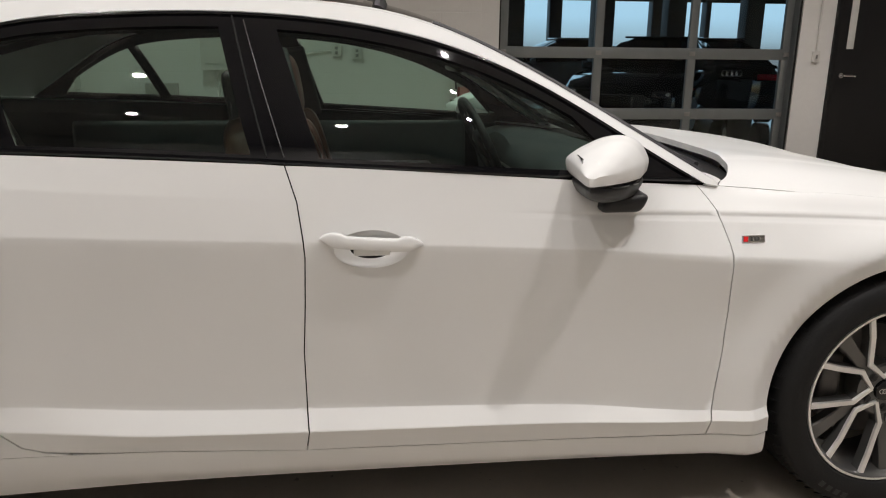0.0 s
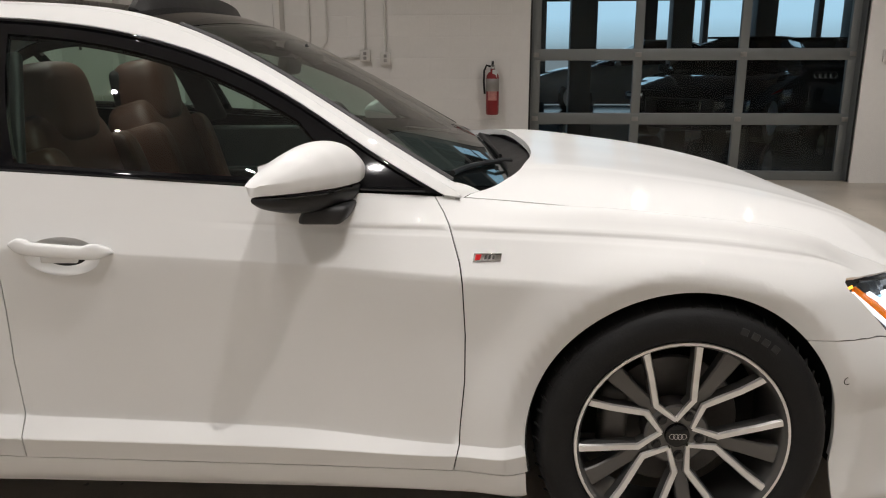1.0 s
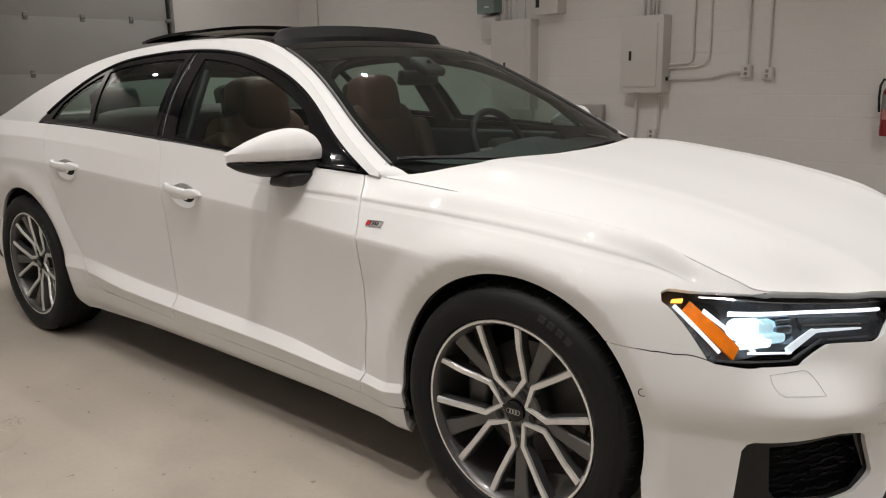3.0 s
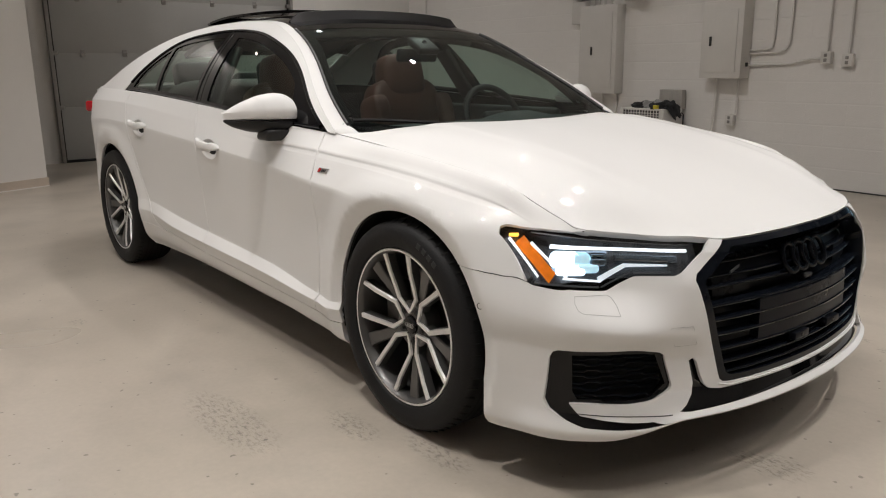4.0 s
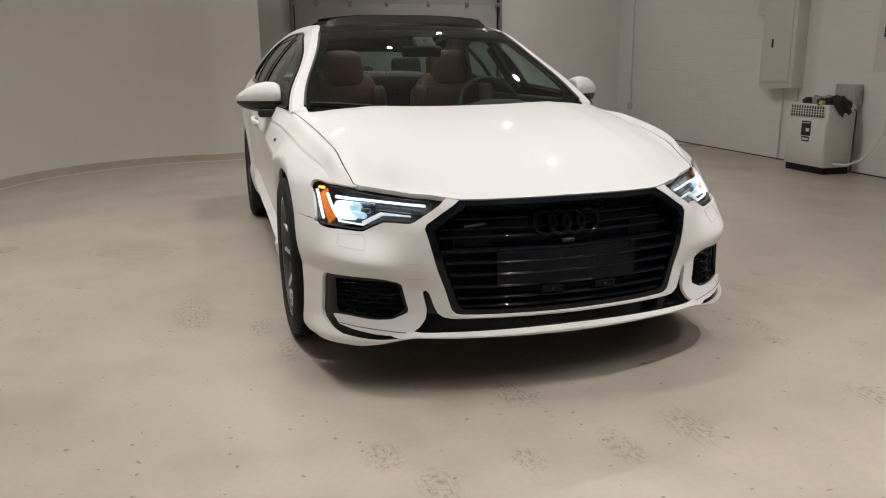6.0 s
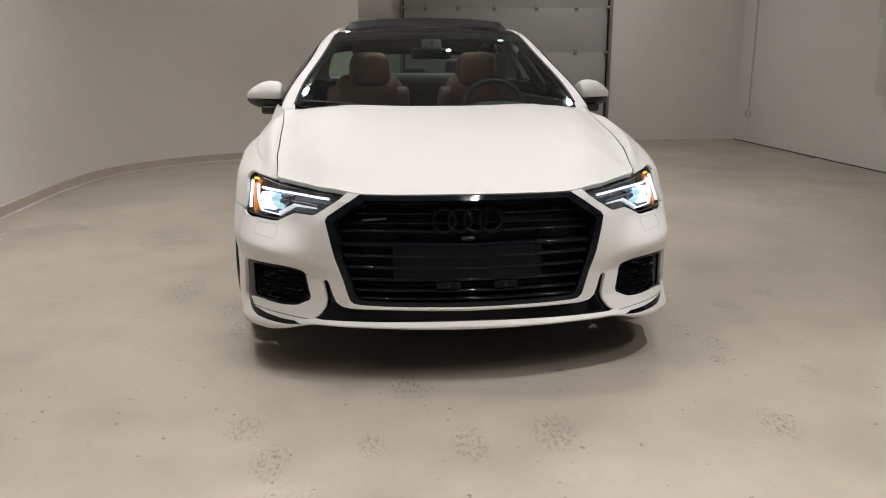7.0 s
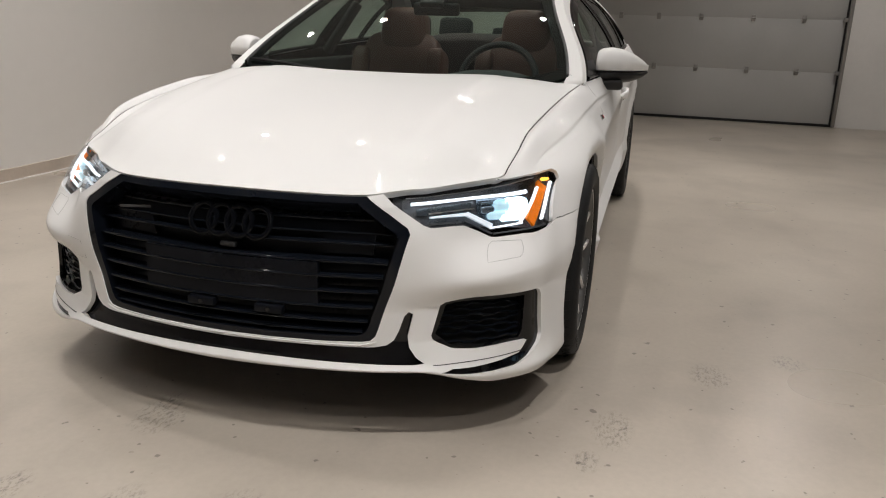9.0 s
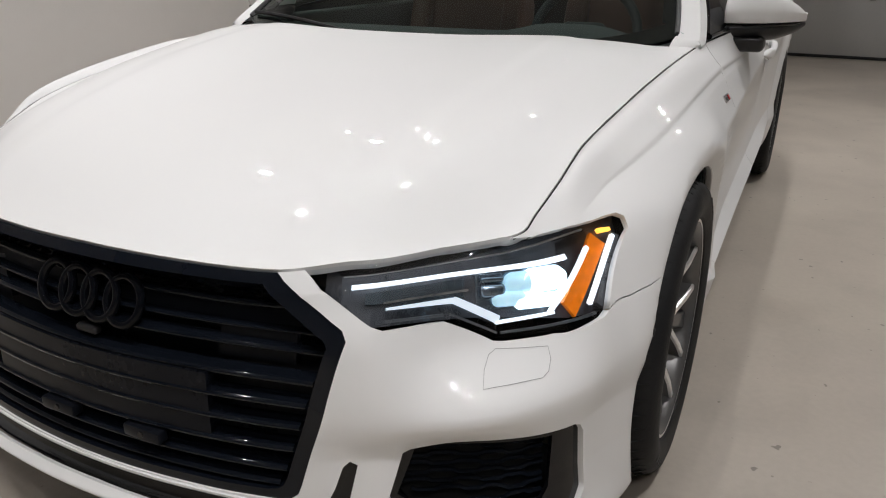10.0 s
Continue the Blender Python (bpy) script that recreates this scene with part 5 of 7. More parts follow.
# top: screen, black glass roof, rear window, boot lid
ee = lambda x: float(cabin_y(x, rail_z(x)))
K1 = 0.926
RAIL = [(x, -ee(x) * 0.998) for x in np.linspace(0.915, -1.35, 50)] + [(x, -ee(x) * K1) for x in np.linspace(-1.35, 0.915, 50)]
for flip in (False, True):
    panel("roof_rail", RAIL, top, WHITE, car, cell=0.025, depth=0.012, mirror=flip)
for sgn in (-1, 1):                              # the wing's skin runs up into the pillar
    pe = ee(0.915)
    up = [(0.880, 0.8195, 0.938), (0.905, 0.8180, 0.936), (0.918, 0.8120, 0.938)] + [(0.912, pe * k, float(cabin_z(0.912, pe * k)) + 0.0004) for k in np.linspace(0.992, 0.918, 7)]
    dn = [(0.886, 0.8115, 0.933), (0.910, 0.8085, 0.931), (0.928, 0.8030, 0.9305)] + [(float(cowl_x(y)) - 0.004, y, float(hood_z([cowl_x(y)], [y])[0]) - 0.001) for y in np.linspace(0.797, 0.738, 7)]
    V = [tuple((np.array(a) * (1 - t) + np.array(b) * t + (0, 0, 0.003 * math.sin(math.pi * t))) * (1, sgn, 1)) for a, b in zip(up, dn) for t in np.linspace(0, 1, 6)]
    F = [(6 * i + k, 6 * i + k + 1, 6 * i + k + 7, 6 * i + k + 6) for i in range(len(up) - 1) for k in range(5)]
    bm = bmesh.new()
    bm.from_mesh(mesh_of("pillar_foot", V, F))
    bmesh.ops.recalc_face_normals(bm, faces=bm.faces[:])
    if sum(f.normal.z for f in bm.faces) < 0:
        bmesh.ops.reverse_faces(bm, faces=bm.faces[:])
    link("pillar_foot", smooth_bm(bm, 80), WHITE, car)
_sb = [(min(float(cowl_x(abs(y))) - 0.060, 0.905 + 0.9 * (0.762 - abs(y))), y) for y in np.linspace(-0.762, 0.762, 40)]
_st = [(0.215 + 0.055 * (1 - (y / 0.57) ** 2), y) for y in np.linspace(0.565, -0.565, 24)]
_sl = [(x, -ee(x) * 0.917) for x in np.linspace(0.24, 0.885, 22)]
SCREEN = _sl + _sb + [(x, -y) for x, y in _sl[::-1]] + _st
_b = lambda pts, k: [(0.52 + (x - 0.52) * (k[0] if x > 0.52 else 0.67), y * k[1]) for x, y in pts]
screen = panel("windscreen", SCREEN, lambda u, v: top(u, v), WS_GLASS, car, cell=0.04, depth=0, out=(0, 0, 0))
panel("screen_band", SCREEN, lambda u, v: top(u, v) - np.array((0, 0, 0.004)), GLOSS, screen, holes=(_b(SCREEN, (0.90, 0.935)),), cell=0.03, depth=0.01, out=(0, 0, 0))
for sgn in (-1, 1):
    link("screen_seal", tube_bm([(x, -sgn * ee(x) * 0.921, float(cabin_z(x, ee(x) * 0.921)) + 0.002) for x in np.linspace(0.20, 0.905, 24)], 0.0068, 6), SEAL, screen, "dark grey seal along the windscreen")
ROOF_GLASS = [(x, -ee(x) * K1 * 0.995) for x in np.linspace(0.212, -1.32, 30)] + [(x, ee(x) * K1 * 0.995) for x in np.linspace(-1.32, 0.212, 30)] + [(x + 0.004 - 0.008, y) for x, y in _st[1:-1]]
OPENING = [(0.02, -0.44), (0.05, 0.0), (0.02, 0.44), (-0.42, 0.44), (-0.42, -0.44)]
panel("roof", ROOF_GLASS, top, GLOSS, car, holes=(OPENING,), cell=0.04, depth=0.02, out=(0, 0, 0), label="black glass roof with open sunroof")
SLID = [(-0.50, -0.46), (-0.485, 0.0), (-0.50, 0.46), (-1.02, 0.455), (-1.02, -0.455)]
panel("sunroof_panel", SLID, lambda u, v: top(u, v) + np.array((0, 0, 1.0)) * (0.034 + 0.02 * (-0.5 - u))[:, None] * (1, 1, 1), GLOSS, car, cell=0.05, depth=0.012, out=(0, 0, 0), label="sunroof glass slid back above the roof")
bm = bmesh.new()
rows = []
for i in range(25):
    y = -0.505 + 1.01 * i / 24
    xo = 0.070 + 0.03 * (1 - (y / 0.505) ** 2)
    z = float(cabin_z(xo, y))
    hgt = 0.040 * (1 - abs(y / 0.508) ** 30)
    rows.append([bm.verts.new(p) for p in ((xo + 0.010, y, z - 0.004), (xo - 0.008, y, z + hgt), (xo - 0.022, y, z + hgt + 0.002), (xo - 0.032, y, z - 0.004))])
for i in range(24):
    for k in range(4):
        bm.faces.new((rows[i][k], rows[i][(k + 1) % 4], rows[i + 1][(k + 1) % 4], rows[i + 1][k]))
bm.faces.new(rows[0])
bm.faces.new(rows[-1])
bmesh.ops.recalc_face_normals(bm, faces=bm.faces[:])
link("wind_deflector", smooth_bm(bm, 35), SATIN, car, "raised dark mesh wind deflector")
REAR_GLASS = [(x, -ee(x) * 0.90) for x in np.linspace(-1.36, -1.98, 14)] + [(x, ee(x) * 0.90) for x in np.linspace(-1.98, -1.36, 14)]
panel("rear_screen", REAR_GLASS, top, SIDE_GLASS, car, cell=0.05, depth=0, out=(0, 0, 0))
for flip in (False, True):
    panel("rear_pillar", [(x, -ee(x) * 0.998) for x in np.linspace(-1.352, -2.12, 24)] + [(x, -ee(x) * 0.895) for x in np.linspace(-2.12, -1.352, 24)], top, WHITE, car, cell=0.03, depth=0.01, mirror=flip)
panel("boot_lid", [(x, -ee(x) * 0.89) for x in np.linspace(-1.99, -2.12, 6)] + [(x, ee(x) * 0.89) for x in np.linspace(-2.12, -1.99, 6)], top, WHITE, car, cell=0.05, depth=0.01, out=(0, 0, 0))
_re = body(np.linspace(S_REAR + 0.02, sx(-2.10), 24), np.full(24, 8.0))
panel("boot_panel", [(x, y) for x, y, z in _re] + [(x, -y) for x, y, z in _re[::-1]], lambda u, v: np.stack([u, v, 1.048 + 0.0 * u], -1), WHITE, car, cell=0.06, depth=0.02, out=(0, 0, 0))
for sgn in (-1, 1):
    link("tail_light", box_bm((0.12, 0.20, 0.075), (-2.345, sgn * 0.725, 0.925), 0.02, 3, turn=Matrix.Rotation(sgn * -0.75, 4, "Z")), TAIL, car)

# door mirrors
for sgn in (-1, 1):
    def pod(low_part):
        bm = bmesh.new()
        rows = []
        for y in np.linspace(0.835, 1.056, 20):
            zt = float(np.interp(y, (0.835, 0.86, 0.90, 0.95, 1.0, 1.035, 1.056), (1.058, 1.075, 1.079, 1.070, 1.046, 1.021, 0.998)))
            zs = 0.982
            zb = float(np.interp(y, (0.835, 0.90, 0.98, 1.03, 1.056), (0.920, 0.919, 0.928, 0.946, 0.968)))
            xr = float(np.interp(y, (0.835, 0.95, 1.03, 1.056), (0.495, 0.485, 0.478, 0.480)))
            xf = float(np.interp(y, (0.835, 0.88, 0.95, 1.0, 1.035, 1.056), (0.708, 0.702, 0.662, 0.610, 0.555, 0.506)))
            xc, hw = (xr + xf) / 2, (xf - xr) / 2
            if low_part:
                prof = [(xr + 0.008, zs - 0.004)] + [(xc + (hw - 0.010) * -math.cos(a) * (1 - 0.12 * math.sin(a)), zs - 0.014 - (zs - 0.014 - zb) * math.sin(a) ** 0.6) for a in np.linspace(0, math.pi, 9)] + [(xf - 0.014, zs - 0.004)]
            else:
                hump = pchip((0, 0.05, 0.22, 0.45, 0.60, 0.80, 0.93, 1.0), (0.12, 0.34, 0.66, 0.94, 1.0, 0.86, 0.52, 0.10))
                prof = [(xr + 0.006, zs - 0.002)] + [(xr + 2 * hw * u, zs + 0.022 + (zt - zs - 0.022) * float(hump(u))) for u in (0, 0.03, 0.08, 0.16, 0.26, 0.38, 0.5, 0.62, 0.72, 0.82, 0.9, 0.96, 1.0)] + [(xf - 0.008, zs - 0.002)]
            rows.append([bm.verts.new((p, sgn * y, q)) for p, q in prof])
        k = len(rows[0])
        for i in range(len(rows) - 1):
            for j in range(k):
                bm.faces.new((rows[i][j], rows[i][(j + 1) % k], rows[i + 1][(j + 1) % k], rows[i + 1][j]))
        bm.faces.new(rows[0])
        bm.faces.new(rows[-1])
        bmesh.ops.recalc_face_normals(bm, faces=bm.faces[:])
        return bm
    bm = pod(False)
    cl = bm.edges.layers.float.new("crease_edge")
    for e in bm.edges:
        if all(abs(v.co.z - 0.980) < 0.003 for v in e.verts):
            e[cl] = 0.9
        elif all(abs(v.co.z - 1.004) < 0.003 for v in e.verts):
            e[cl] = 0.55
    smooth_bm(bm, 75)
    mirror_ob = link("door_mirror", bm, WHITE, car, "white door mirror with dark underside")
    sub = mirror_ob.modifiers.new("round", "SUBSURF")
    sub.levels = sub.render_levels = 2
    lowp = link("mirror_underside", smooth_bm(pod(True), 60), SATIN, mirror_ob)
    sub = lowp.modifiers.new("round", "SUBSURF")
    sub.levels = sub.render_levels = 1
    link("repeater_strip", tube_bm([(0.500, sgn * 1.045, 0.974), (0.57, sgn * 1.02, 0.974), (0.635, sgn * 0.97, 0.974), (0.675, sgn * 0.89, 0.974)], 0.004, 6), GLOSS, mirror_ob)
    link("mirror_glass", box_bm((0.004, 0.130, 0.044), (0.503, sgn * 0.925, 1.012), 0.0015, 1, turn=Matrix.Rotation(sgn * 0.17, 4, "Z")), CHROME, mirror_ob)
    bm = box_bm((0.105, 0.130, 0.044), (0.622, sgn * 0.890, 0.918), 0.015, 3)
    for v in bm.verts:
        v.co.x += 0.5 * (v.co.z - 0.912) - 0.10 * (abs(v.co.y) - 0.89)
    link("mirror_foot", smooth_bm(bm, 60), SATIN, mirror_ob)

# wheels
def build_wheel(side):
    """A wheel about its own axis y, outer face towards -y."""
    hub = new("wheel")
    tyre_profile = [(0.2585, -0.098), (0.268, -0.112), (0.290, -0.121), (0.312, -0.122), (0.330, -0.117), (0.341, -0.107), (0.348, -0.092), (0.3515, -0.06), (0.3525, 0.0), (0.3515, 0.06), (0.348, 0.092), (0.335, 0.115), (0.30, 0.122), (0.262, 0.10), (0.2585, 0.09)]
    ob = link("tyre", lathe_bm(tyre_profile, 72), RUBBER, hub, "black low-profile tyre")
    # raised letters of the sidewall, as plain bars
    for a0 in (22, 202):
        for k in range(4):
            turn = Matrix.Rotation(radians(a0 + k * 5.2), 4, "Y") @ Matrix.Translation((0, -0.1213, 0.316)) @ Matrix.Rotation(radians(-8), 4, "X")
            link("sidewall_bar", box_bm((0.019, 0.0022, 0.017), (0, 0, 0), 0.001, 1, turn=turn), WORN_RUBBER, hub)
    # tread grooves and shoulder cuts: near-black strips laid on, in place of their shade
    bm = bmesh.new()
    for k in range(60):
        a = 2 * math.pi * k / 60
        box_bm((0.004, 0.030, 0.0035), (0, 0, 0), 0, 1, bm, Matrix.Rotation(-a, 4, "Y") @ Matrix.Translation((0, -0.088, 0.3495)) @ Matrix.Rotation(0.5, 4, "X"))
    tagged(link("tread_block", bm, VOID, hub), kind="stuff")
    for yy in (-0.045, -0.015, 0.015, 0.045):
        link("tread_groove", lathe_bm([(0.3527, yy - 0.004), (0.3530, yy), (0.3527, yy + 0.004)], 72), VOID, hub)
    barrel = [(0.2585, -0.098), (0.262, -0.104), (0.2605, -0.108), (0.254, -0.108), (0.249, -0.102), (0.243, -0.085), (0.238, -0.03), (0.235, 0.05), (0.243, 0.09), (0.2585, 0.09)]
    link("rim_barrel", lathe_bm(barrel[3:], 64), GREY_ALLOY, hub)
    link("rim_lip", lathe_bm(barrel[:4], 72), ALLOY, hub, "machined silver rim lip")
    link("brake_disc", lathe_bm([(0.0, 0.020), (0.172, 0.020), (0.175, 0.026), (0.172, 0.042), (0.0, 0.042)], 48), DISC, hub)
    link("brake_caliper", box_bm((0.07, 0.075, 0.19), (-0.150, 0.0, 0.02), 0.018, 3), DISC, hub)
    link("wheel_centre", lathe_bm([(0.0, -0.060), (0.074, -0.063), (0.080, -0.058), (0.078, 0.0), (0.0, 0.0)], 40), GREY_ALLOY, hub)

    def polar(r, deg):
        a = radians(deg)
        return (r * math.sin(a), r * math.cos(a))

    def dish(r):
        return -0.066 - 0.030 * step(0.06, 0.25, r)
    for k in range(5):
        mid = 72 * k - 8.4
        # broad painted arm between the forks
        c = mid + 36
        n = 8
        bm = bmesh.new()
        rows = []
        for i in range(n + 1):
            t = i / n
            r = 0.055 + t * 0.193
            w = 0.0235 - 0.0055 * math.sin(t * math.pi) + 0.002 * t
            x0, z0 = polar(r, c)
            ta = radians(c)
            ux, uz = math.cos(ta), -math.sin(ta)
            y = float(dish(r)) + 0.010
            rows.append([bm.verts.new((x0 + ux * s * ww, y + dy, z0 + uz * s * ww)) for s, ww, dy in ((-1, w * 1.0, 0.030), (-1, w, 0.004), (-1, w - 0.004, 0.0), (1, w - 0.004, 0.0), (1, w, 0.004), (1, w, 0.030))])
        for i in range(n):
            for j in range(5):
                bm.faces.new((rows[i][j], rows[i][j + 1], rows[i + 1][j + 1], rows[i + 1][j]))
        bmesh.ops.recalc_face_normals(bm, faces=bm.faces[:])
        link("spoke", smooth_bm(bm, 30), GREY_ALLOY, hub)
        # forked machined spokes
        for s in (-1, 1):
            way = [polar(0.040, mid), polar(0.062, mid + s * 17), polar(0.100, mid + s * 27.5), polar(0.135, mid + s * 21.5), polar(0.19, mid + s * 16.8), polar(0.250, mid + s * 14.6)]
            bm = bmesh.new()
            rows = []
            for i, (x0, z0) in enumerate(way):
                a, b = way[max(i - 1, 0)], way[min(i + 1, len(way) - 1)]
                dx, dz = b[0] - a[0], b[1] - a[1]
                L = math.hypot(dx, dz)
                ux, uz = dz / L, -dx / L
                r = math.hypot(x0, z0)
                w = (0.0055, 0.0070, 0.0088, 0.0088, 0.0088, 0.0095)[i]
                y = float(dish(r)) - 0.002
                rows.append([bm.verts.new((x0 + ux * q, y + dy, z0 + uz * q)) for q, dy in ((-w * 1.25, 0.034), (-w * 1.1, 0.006), (-w * 0.75, 0.0), (w * 0.75, 0.0), (w * 1.1, 0.006), (w * 1.25, 0.034))])
            for i in range(len(way) - 1):
                for j in range(5):
                    bm.faces.new((rows[i][j], rows[i][j + 1], rows[i + 1][j + 1], rows[i + 1][j]))
            bmesh.ops.recalc_face_normals(bm, faces=bm.faces[:])
            bm.normal_update()
            me_ob = link("forked_spoke", smooth_bm(bm, 25), ALLOY, hub, "machined silver spoke")
            me_ob.data.materials.append(GREY_ALLOY)
            for f in me_ob.data.polygons:
                if abs(f.normal.y) < 0.30:
                    f.material_index = 1
        bx, bz = polar(0.056, c)
        link("wheel_bolt", lathe_bm([(0.0, -0.0685), (0.0075, -0.0685), (0.0085, -0.064), (0.0125, -0.0645), (0.0135, -0.061), (0.0, -0.061)], 14), SATIN, hub).location = (bx, 0, bz)
    link("hub_cap", lathe_bm([(0.0, -0.0725), (0.026, -0.0725), (0.0295, -0.0705), (0.031, -0.066), (0.031, -0.055), (0.0, -0.055)], 36), GLOSS, hub)
    for k in range(4):
        yc = (k - 1.5) * 0.0095
        link("cap_ring", tube_bm([(yc + 0.0068 * math.cos(a), -0.0730, 0.0068 * math.sin(a)) for a in np.linspace(0, 2 * math.pi, 17)[:-1]], 0.0011, 5, closed=True), CHROME, hub)
    return hub


wheel = build_wheel(1)
wheel.parent = car
wheel.matrix_basis = pose(AXLE, -0.812, HUB_Z, 0, 0, 0)
for x, y, rz, spin in ((-AXLE, -0.820, 0, 24), (AXLE, 0.812, 180, 11), (-AXLE, 0.820, 180, 40)):
    copy_thing(wheel, pose(x, y, HUB_Z, 0, 0, rz) @ pose(0, 0, 0, 0, spin, 0))

# wheel wells and floor
for x in (AXLE, -AXLE):
    for sgn in (-1, 1):
        bm = bmesh.new()
        rows = []
        for a in np.linspace(-12, 192, 30):
            px, pz = x + 0.392 * math.cos(radians(a)), 0.352 + 0.392 * math.sin(radians(a))
            rows.append([bm.verts.new((px, sgn * y, pz)) for y in (float(np.interp(px, _px, _py)) - 0.050, 0.80, 0.60)])
        for i in range(29):
            for k in range(2):
                bm.faces.new((rows[i][k], rows[i][k + 1], rows[i + 1][k + 1], rows[i + 1][k]))
        back = [r[2] for r in rows]
        bm.faces.new(back)
        bmesh.ops.recalc_face_normals(bm, faces=bm.faces[:])
        link("wheel_liner", smooth_bm(bm, 50), VOID, car)
link("floor_pan", box_bm((2.05, 1.66, 0.12), (0, 0, 0.235), 0.02), VOID, car)
_np = [(float(x), float(y) - 0.045) for x, y in zip(_px[::40], _py[::40]) if x > 1.86 and y > 0.1]
link("nose_tray", prism_bm(_np + [(x, -y) for x, y in _np[::-1]], 0.02, lambda a, b, c: (a, b, 0.222 + c)), VOID, car)
link("floor_pan", box_bm((0.72, 1.16, 0.10), (1.50, 0, 0.235), 0.02), VOID, car)
link("floor_pan", box_bm((0.62, 1.50, 0.20), (-2.10, 0, 0.32), 0.02), VOID, car)
link("engine_bay", box_bm((1.15, 1.16, 0.30), (1.50, 0, 0.44), 0.02), VOID, car)

# cabin furniture
def soft_block(name, sizes, at, turn, material, parent, level=2, taper=0.0, cuts=2):
    b = bmesh.new()
    bmesh.ops.create_cube(b, size=1.0)
    bmesh.ops.subdivide_edges(b, edges=b.edges[:], cuts=cuts, use_grid_fill=True)
    for v in b.verts:
        v.co.y *= 1 - taper * (v.co.z + 0.5)
    bmesh.ops.scale(b, vec=sizes, verts=b.verts)
    bmesh.ops.transform(b, matrix=Matrix.Translation(at) @ Matrix.Rotation(turn, 4, "Y"), verts=b.verts)
    for f in b.faces:
        f.smooth = True
    ob = link(name, b, material, parent)
    s = ob.modifiers.new("round", "SUBSURF")
    s.levels = s.render_levels = level
    return ob


for sgn in (-1, 1):
    seat = soft_block("front_seat", (0.54, 0.53, 0.20), (0.07, sgn * 0.37, 0.50), -0.10, LEATHER, car)
    tagged(seat, "brown leather front seat")
    soft_block("backrest", (0.19, 0.53, 0.70), (-0.205, sgn * 0.37, 0.755), -0.27, LEATHER, seat, taper=0.14)
    for q in (-1, 1):
        soft_block("side_bolster", (0.20, 0.11, 0.56), (-0.160, sgn * 0.37 + q * 0.225, 0.74), -0.27, LEATHER, seat, taper=0.1)
    soft_block("headrest", (0.18, 0.29, 0.25), (-0.272, sgn * 0.36, 1.118), -0.16, LEATHER, seat, taper=0.1, level=3, cuts=1)
    soft_block("headrest_back", (0.06, 0.26, 0.20), (-0.332, sgn * 0.36, 1.110), -0.16, TRIM, seat)
    link("headrest_post", tube_bm([(-0.290, sgn * 0.36 + 0.06, 0.95), (-0.280, sgn * 0.36 + 0.06, 1.07)], 0.008, 8), STEEL, seat)
    link("headrest_post", tube_bm([(-0.290, sgn * 0.36 - 0.06, 0.95), (-0.280, sgn * 0.36 - 0.06, 1.07)], 0.008, 8), STEEL, seat)
# bench in the darkened leather that holds the shade of the rear cabin
bench = soft_block("rear_bench", (0.55, 1.32, 0.20), (-1.02, 0, 0.50), -0.12, SHADED_LEATHER, car)
soft_block("bench_back", (0.18, 1.30, 0.66), (-1.33, 0, 0.78), -0.38, SHADED_LEATHER, bench, taper=0.06)
for y in (-0.38, 0.0, 0.38):
    soft_block("rear_headrest", (0.11, 0.24 if y else 0.2, 0.15 if y else 0.10), (-1.49, y, 1.13 if y else 1.09), -0.3, TRIM, bench)
link("parcel_shelf", box_bm((0.55, 1.24, 0.03), (-1.70, 0, 1.045), 0.008), TRIM, car)
# door cards and dashboard
for sgn in (-1, 1):
    link("door_card", box_bm((1.72, 0.04, 0.52), (-0.32, sgn * 0.835, 0.69), 0.02, 3), DASH, car)
    link("door_armrest", box_bm((0.55, 0.07, 0.06), (0.10, sgn * 0.785, 0.74), 0.02, 3), TRIM, car)
    link("b_pillar_trim", box_bm((0.12, 0.03, 0.34), (-0.205, sgn * 0.735, 1.12), 0.012, 3, turn=Matrix.Rotation(sgn * 0.55, 4, "X") @ Matrix.Rotation(-0.2, 4, "Y")), TRIM, car)
bm = bmesh.new()
rows = []
for y in np.linspace(-0.80, 0.80, 33):
    hump = 0.030 * math.exp(-((y - 0.37) / 0.17) ** 4)
    k = 0.07 * (1 - (y / 0.8) ** 2)
    rows.append([bm.verts.new(p) for p in ((0.87 + k, y, 0.918), (0.76 + k, y, 0.930 + 0.4 * hump), (0.68, y, 0.930 + hump), (0.60, y, 0.910 + hump), (0.575, y, 0.86), (0.61, y, 0.70), (0.70, y, 0.50), (0.88, y, 0.45))])
for i in range(32):
    for k in range(7):
        bm.faces.new((rows[i][k], rows[i][k + 1], rows[i + 1][k + 1], rows[i + 1][k]))
bm.faces.new(rows[0])
bm.faces.new(rows[-1])
bmesh.ops.recalc_face_normals(bm, faces=bm.faces[:])
dash = link("dashboard", smooth_bm(bm, 50), DASH, car)
link("trim_strip", tube_bm([(0.578, y, 0.842) for y in np.linspace(-0.78, 0.78, 12)], 0.006, 6), STEEL, dash)
link("centre_screen", box_bm((0.015, 0.24, 0.12), (0.585, 0.0, 0.80), 0.004), GLOSS, dash)
link("centre_console", box_bm((0.90, 0.24, 0.22), (0.05, 0, 0.58), 0.03, 3), TRIM, car)
sw = link("steering_wheel", tube_bm([Vector((0.525, 0.37, 0.905)) + Matrix.Rotation(-0.45, 3, "Y") @ Vector((0, 0.182 * math.cos(a), 0.182 * math.sin(a))) for a in np.linspace(0, 2 * math.pi, 41)[:-1]], 0.016, 10, closed=True), TRIM, car, "dark leather steering wheel")
link("wheel_pad", box_bm((0.05, 0.15, 0.11), (0.535, 0.37, 0.90), 0.02, 3, turn=Matrix.Rotation(-0.45, 4, "Y")), TRIM, sw)
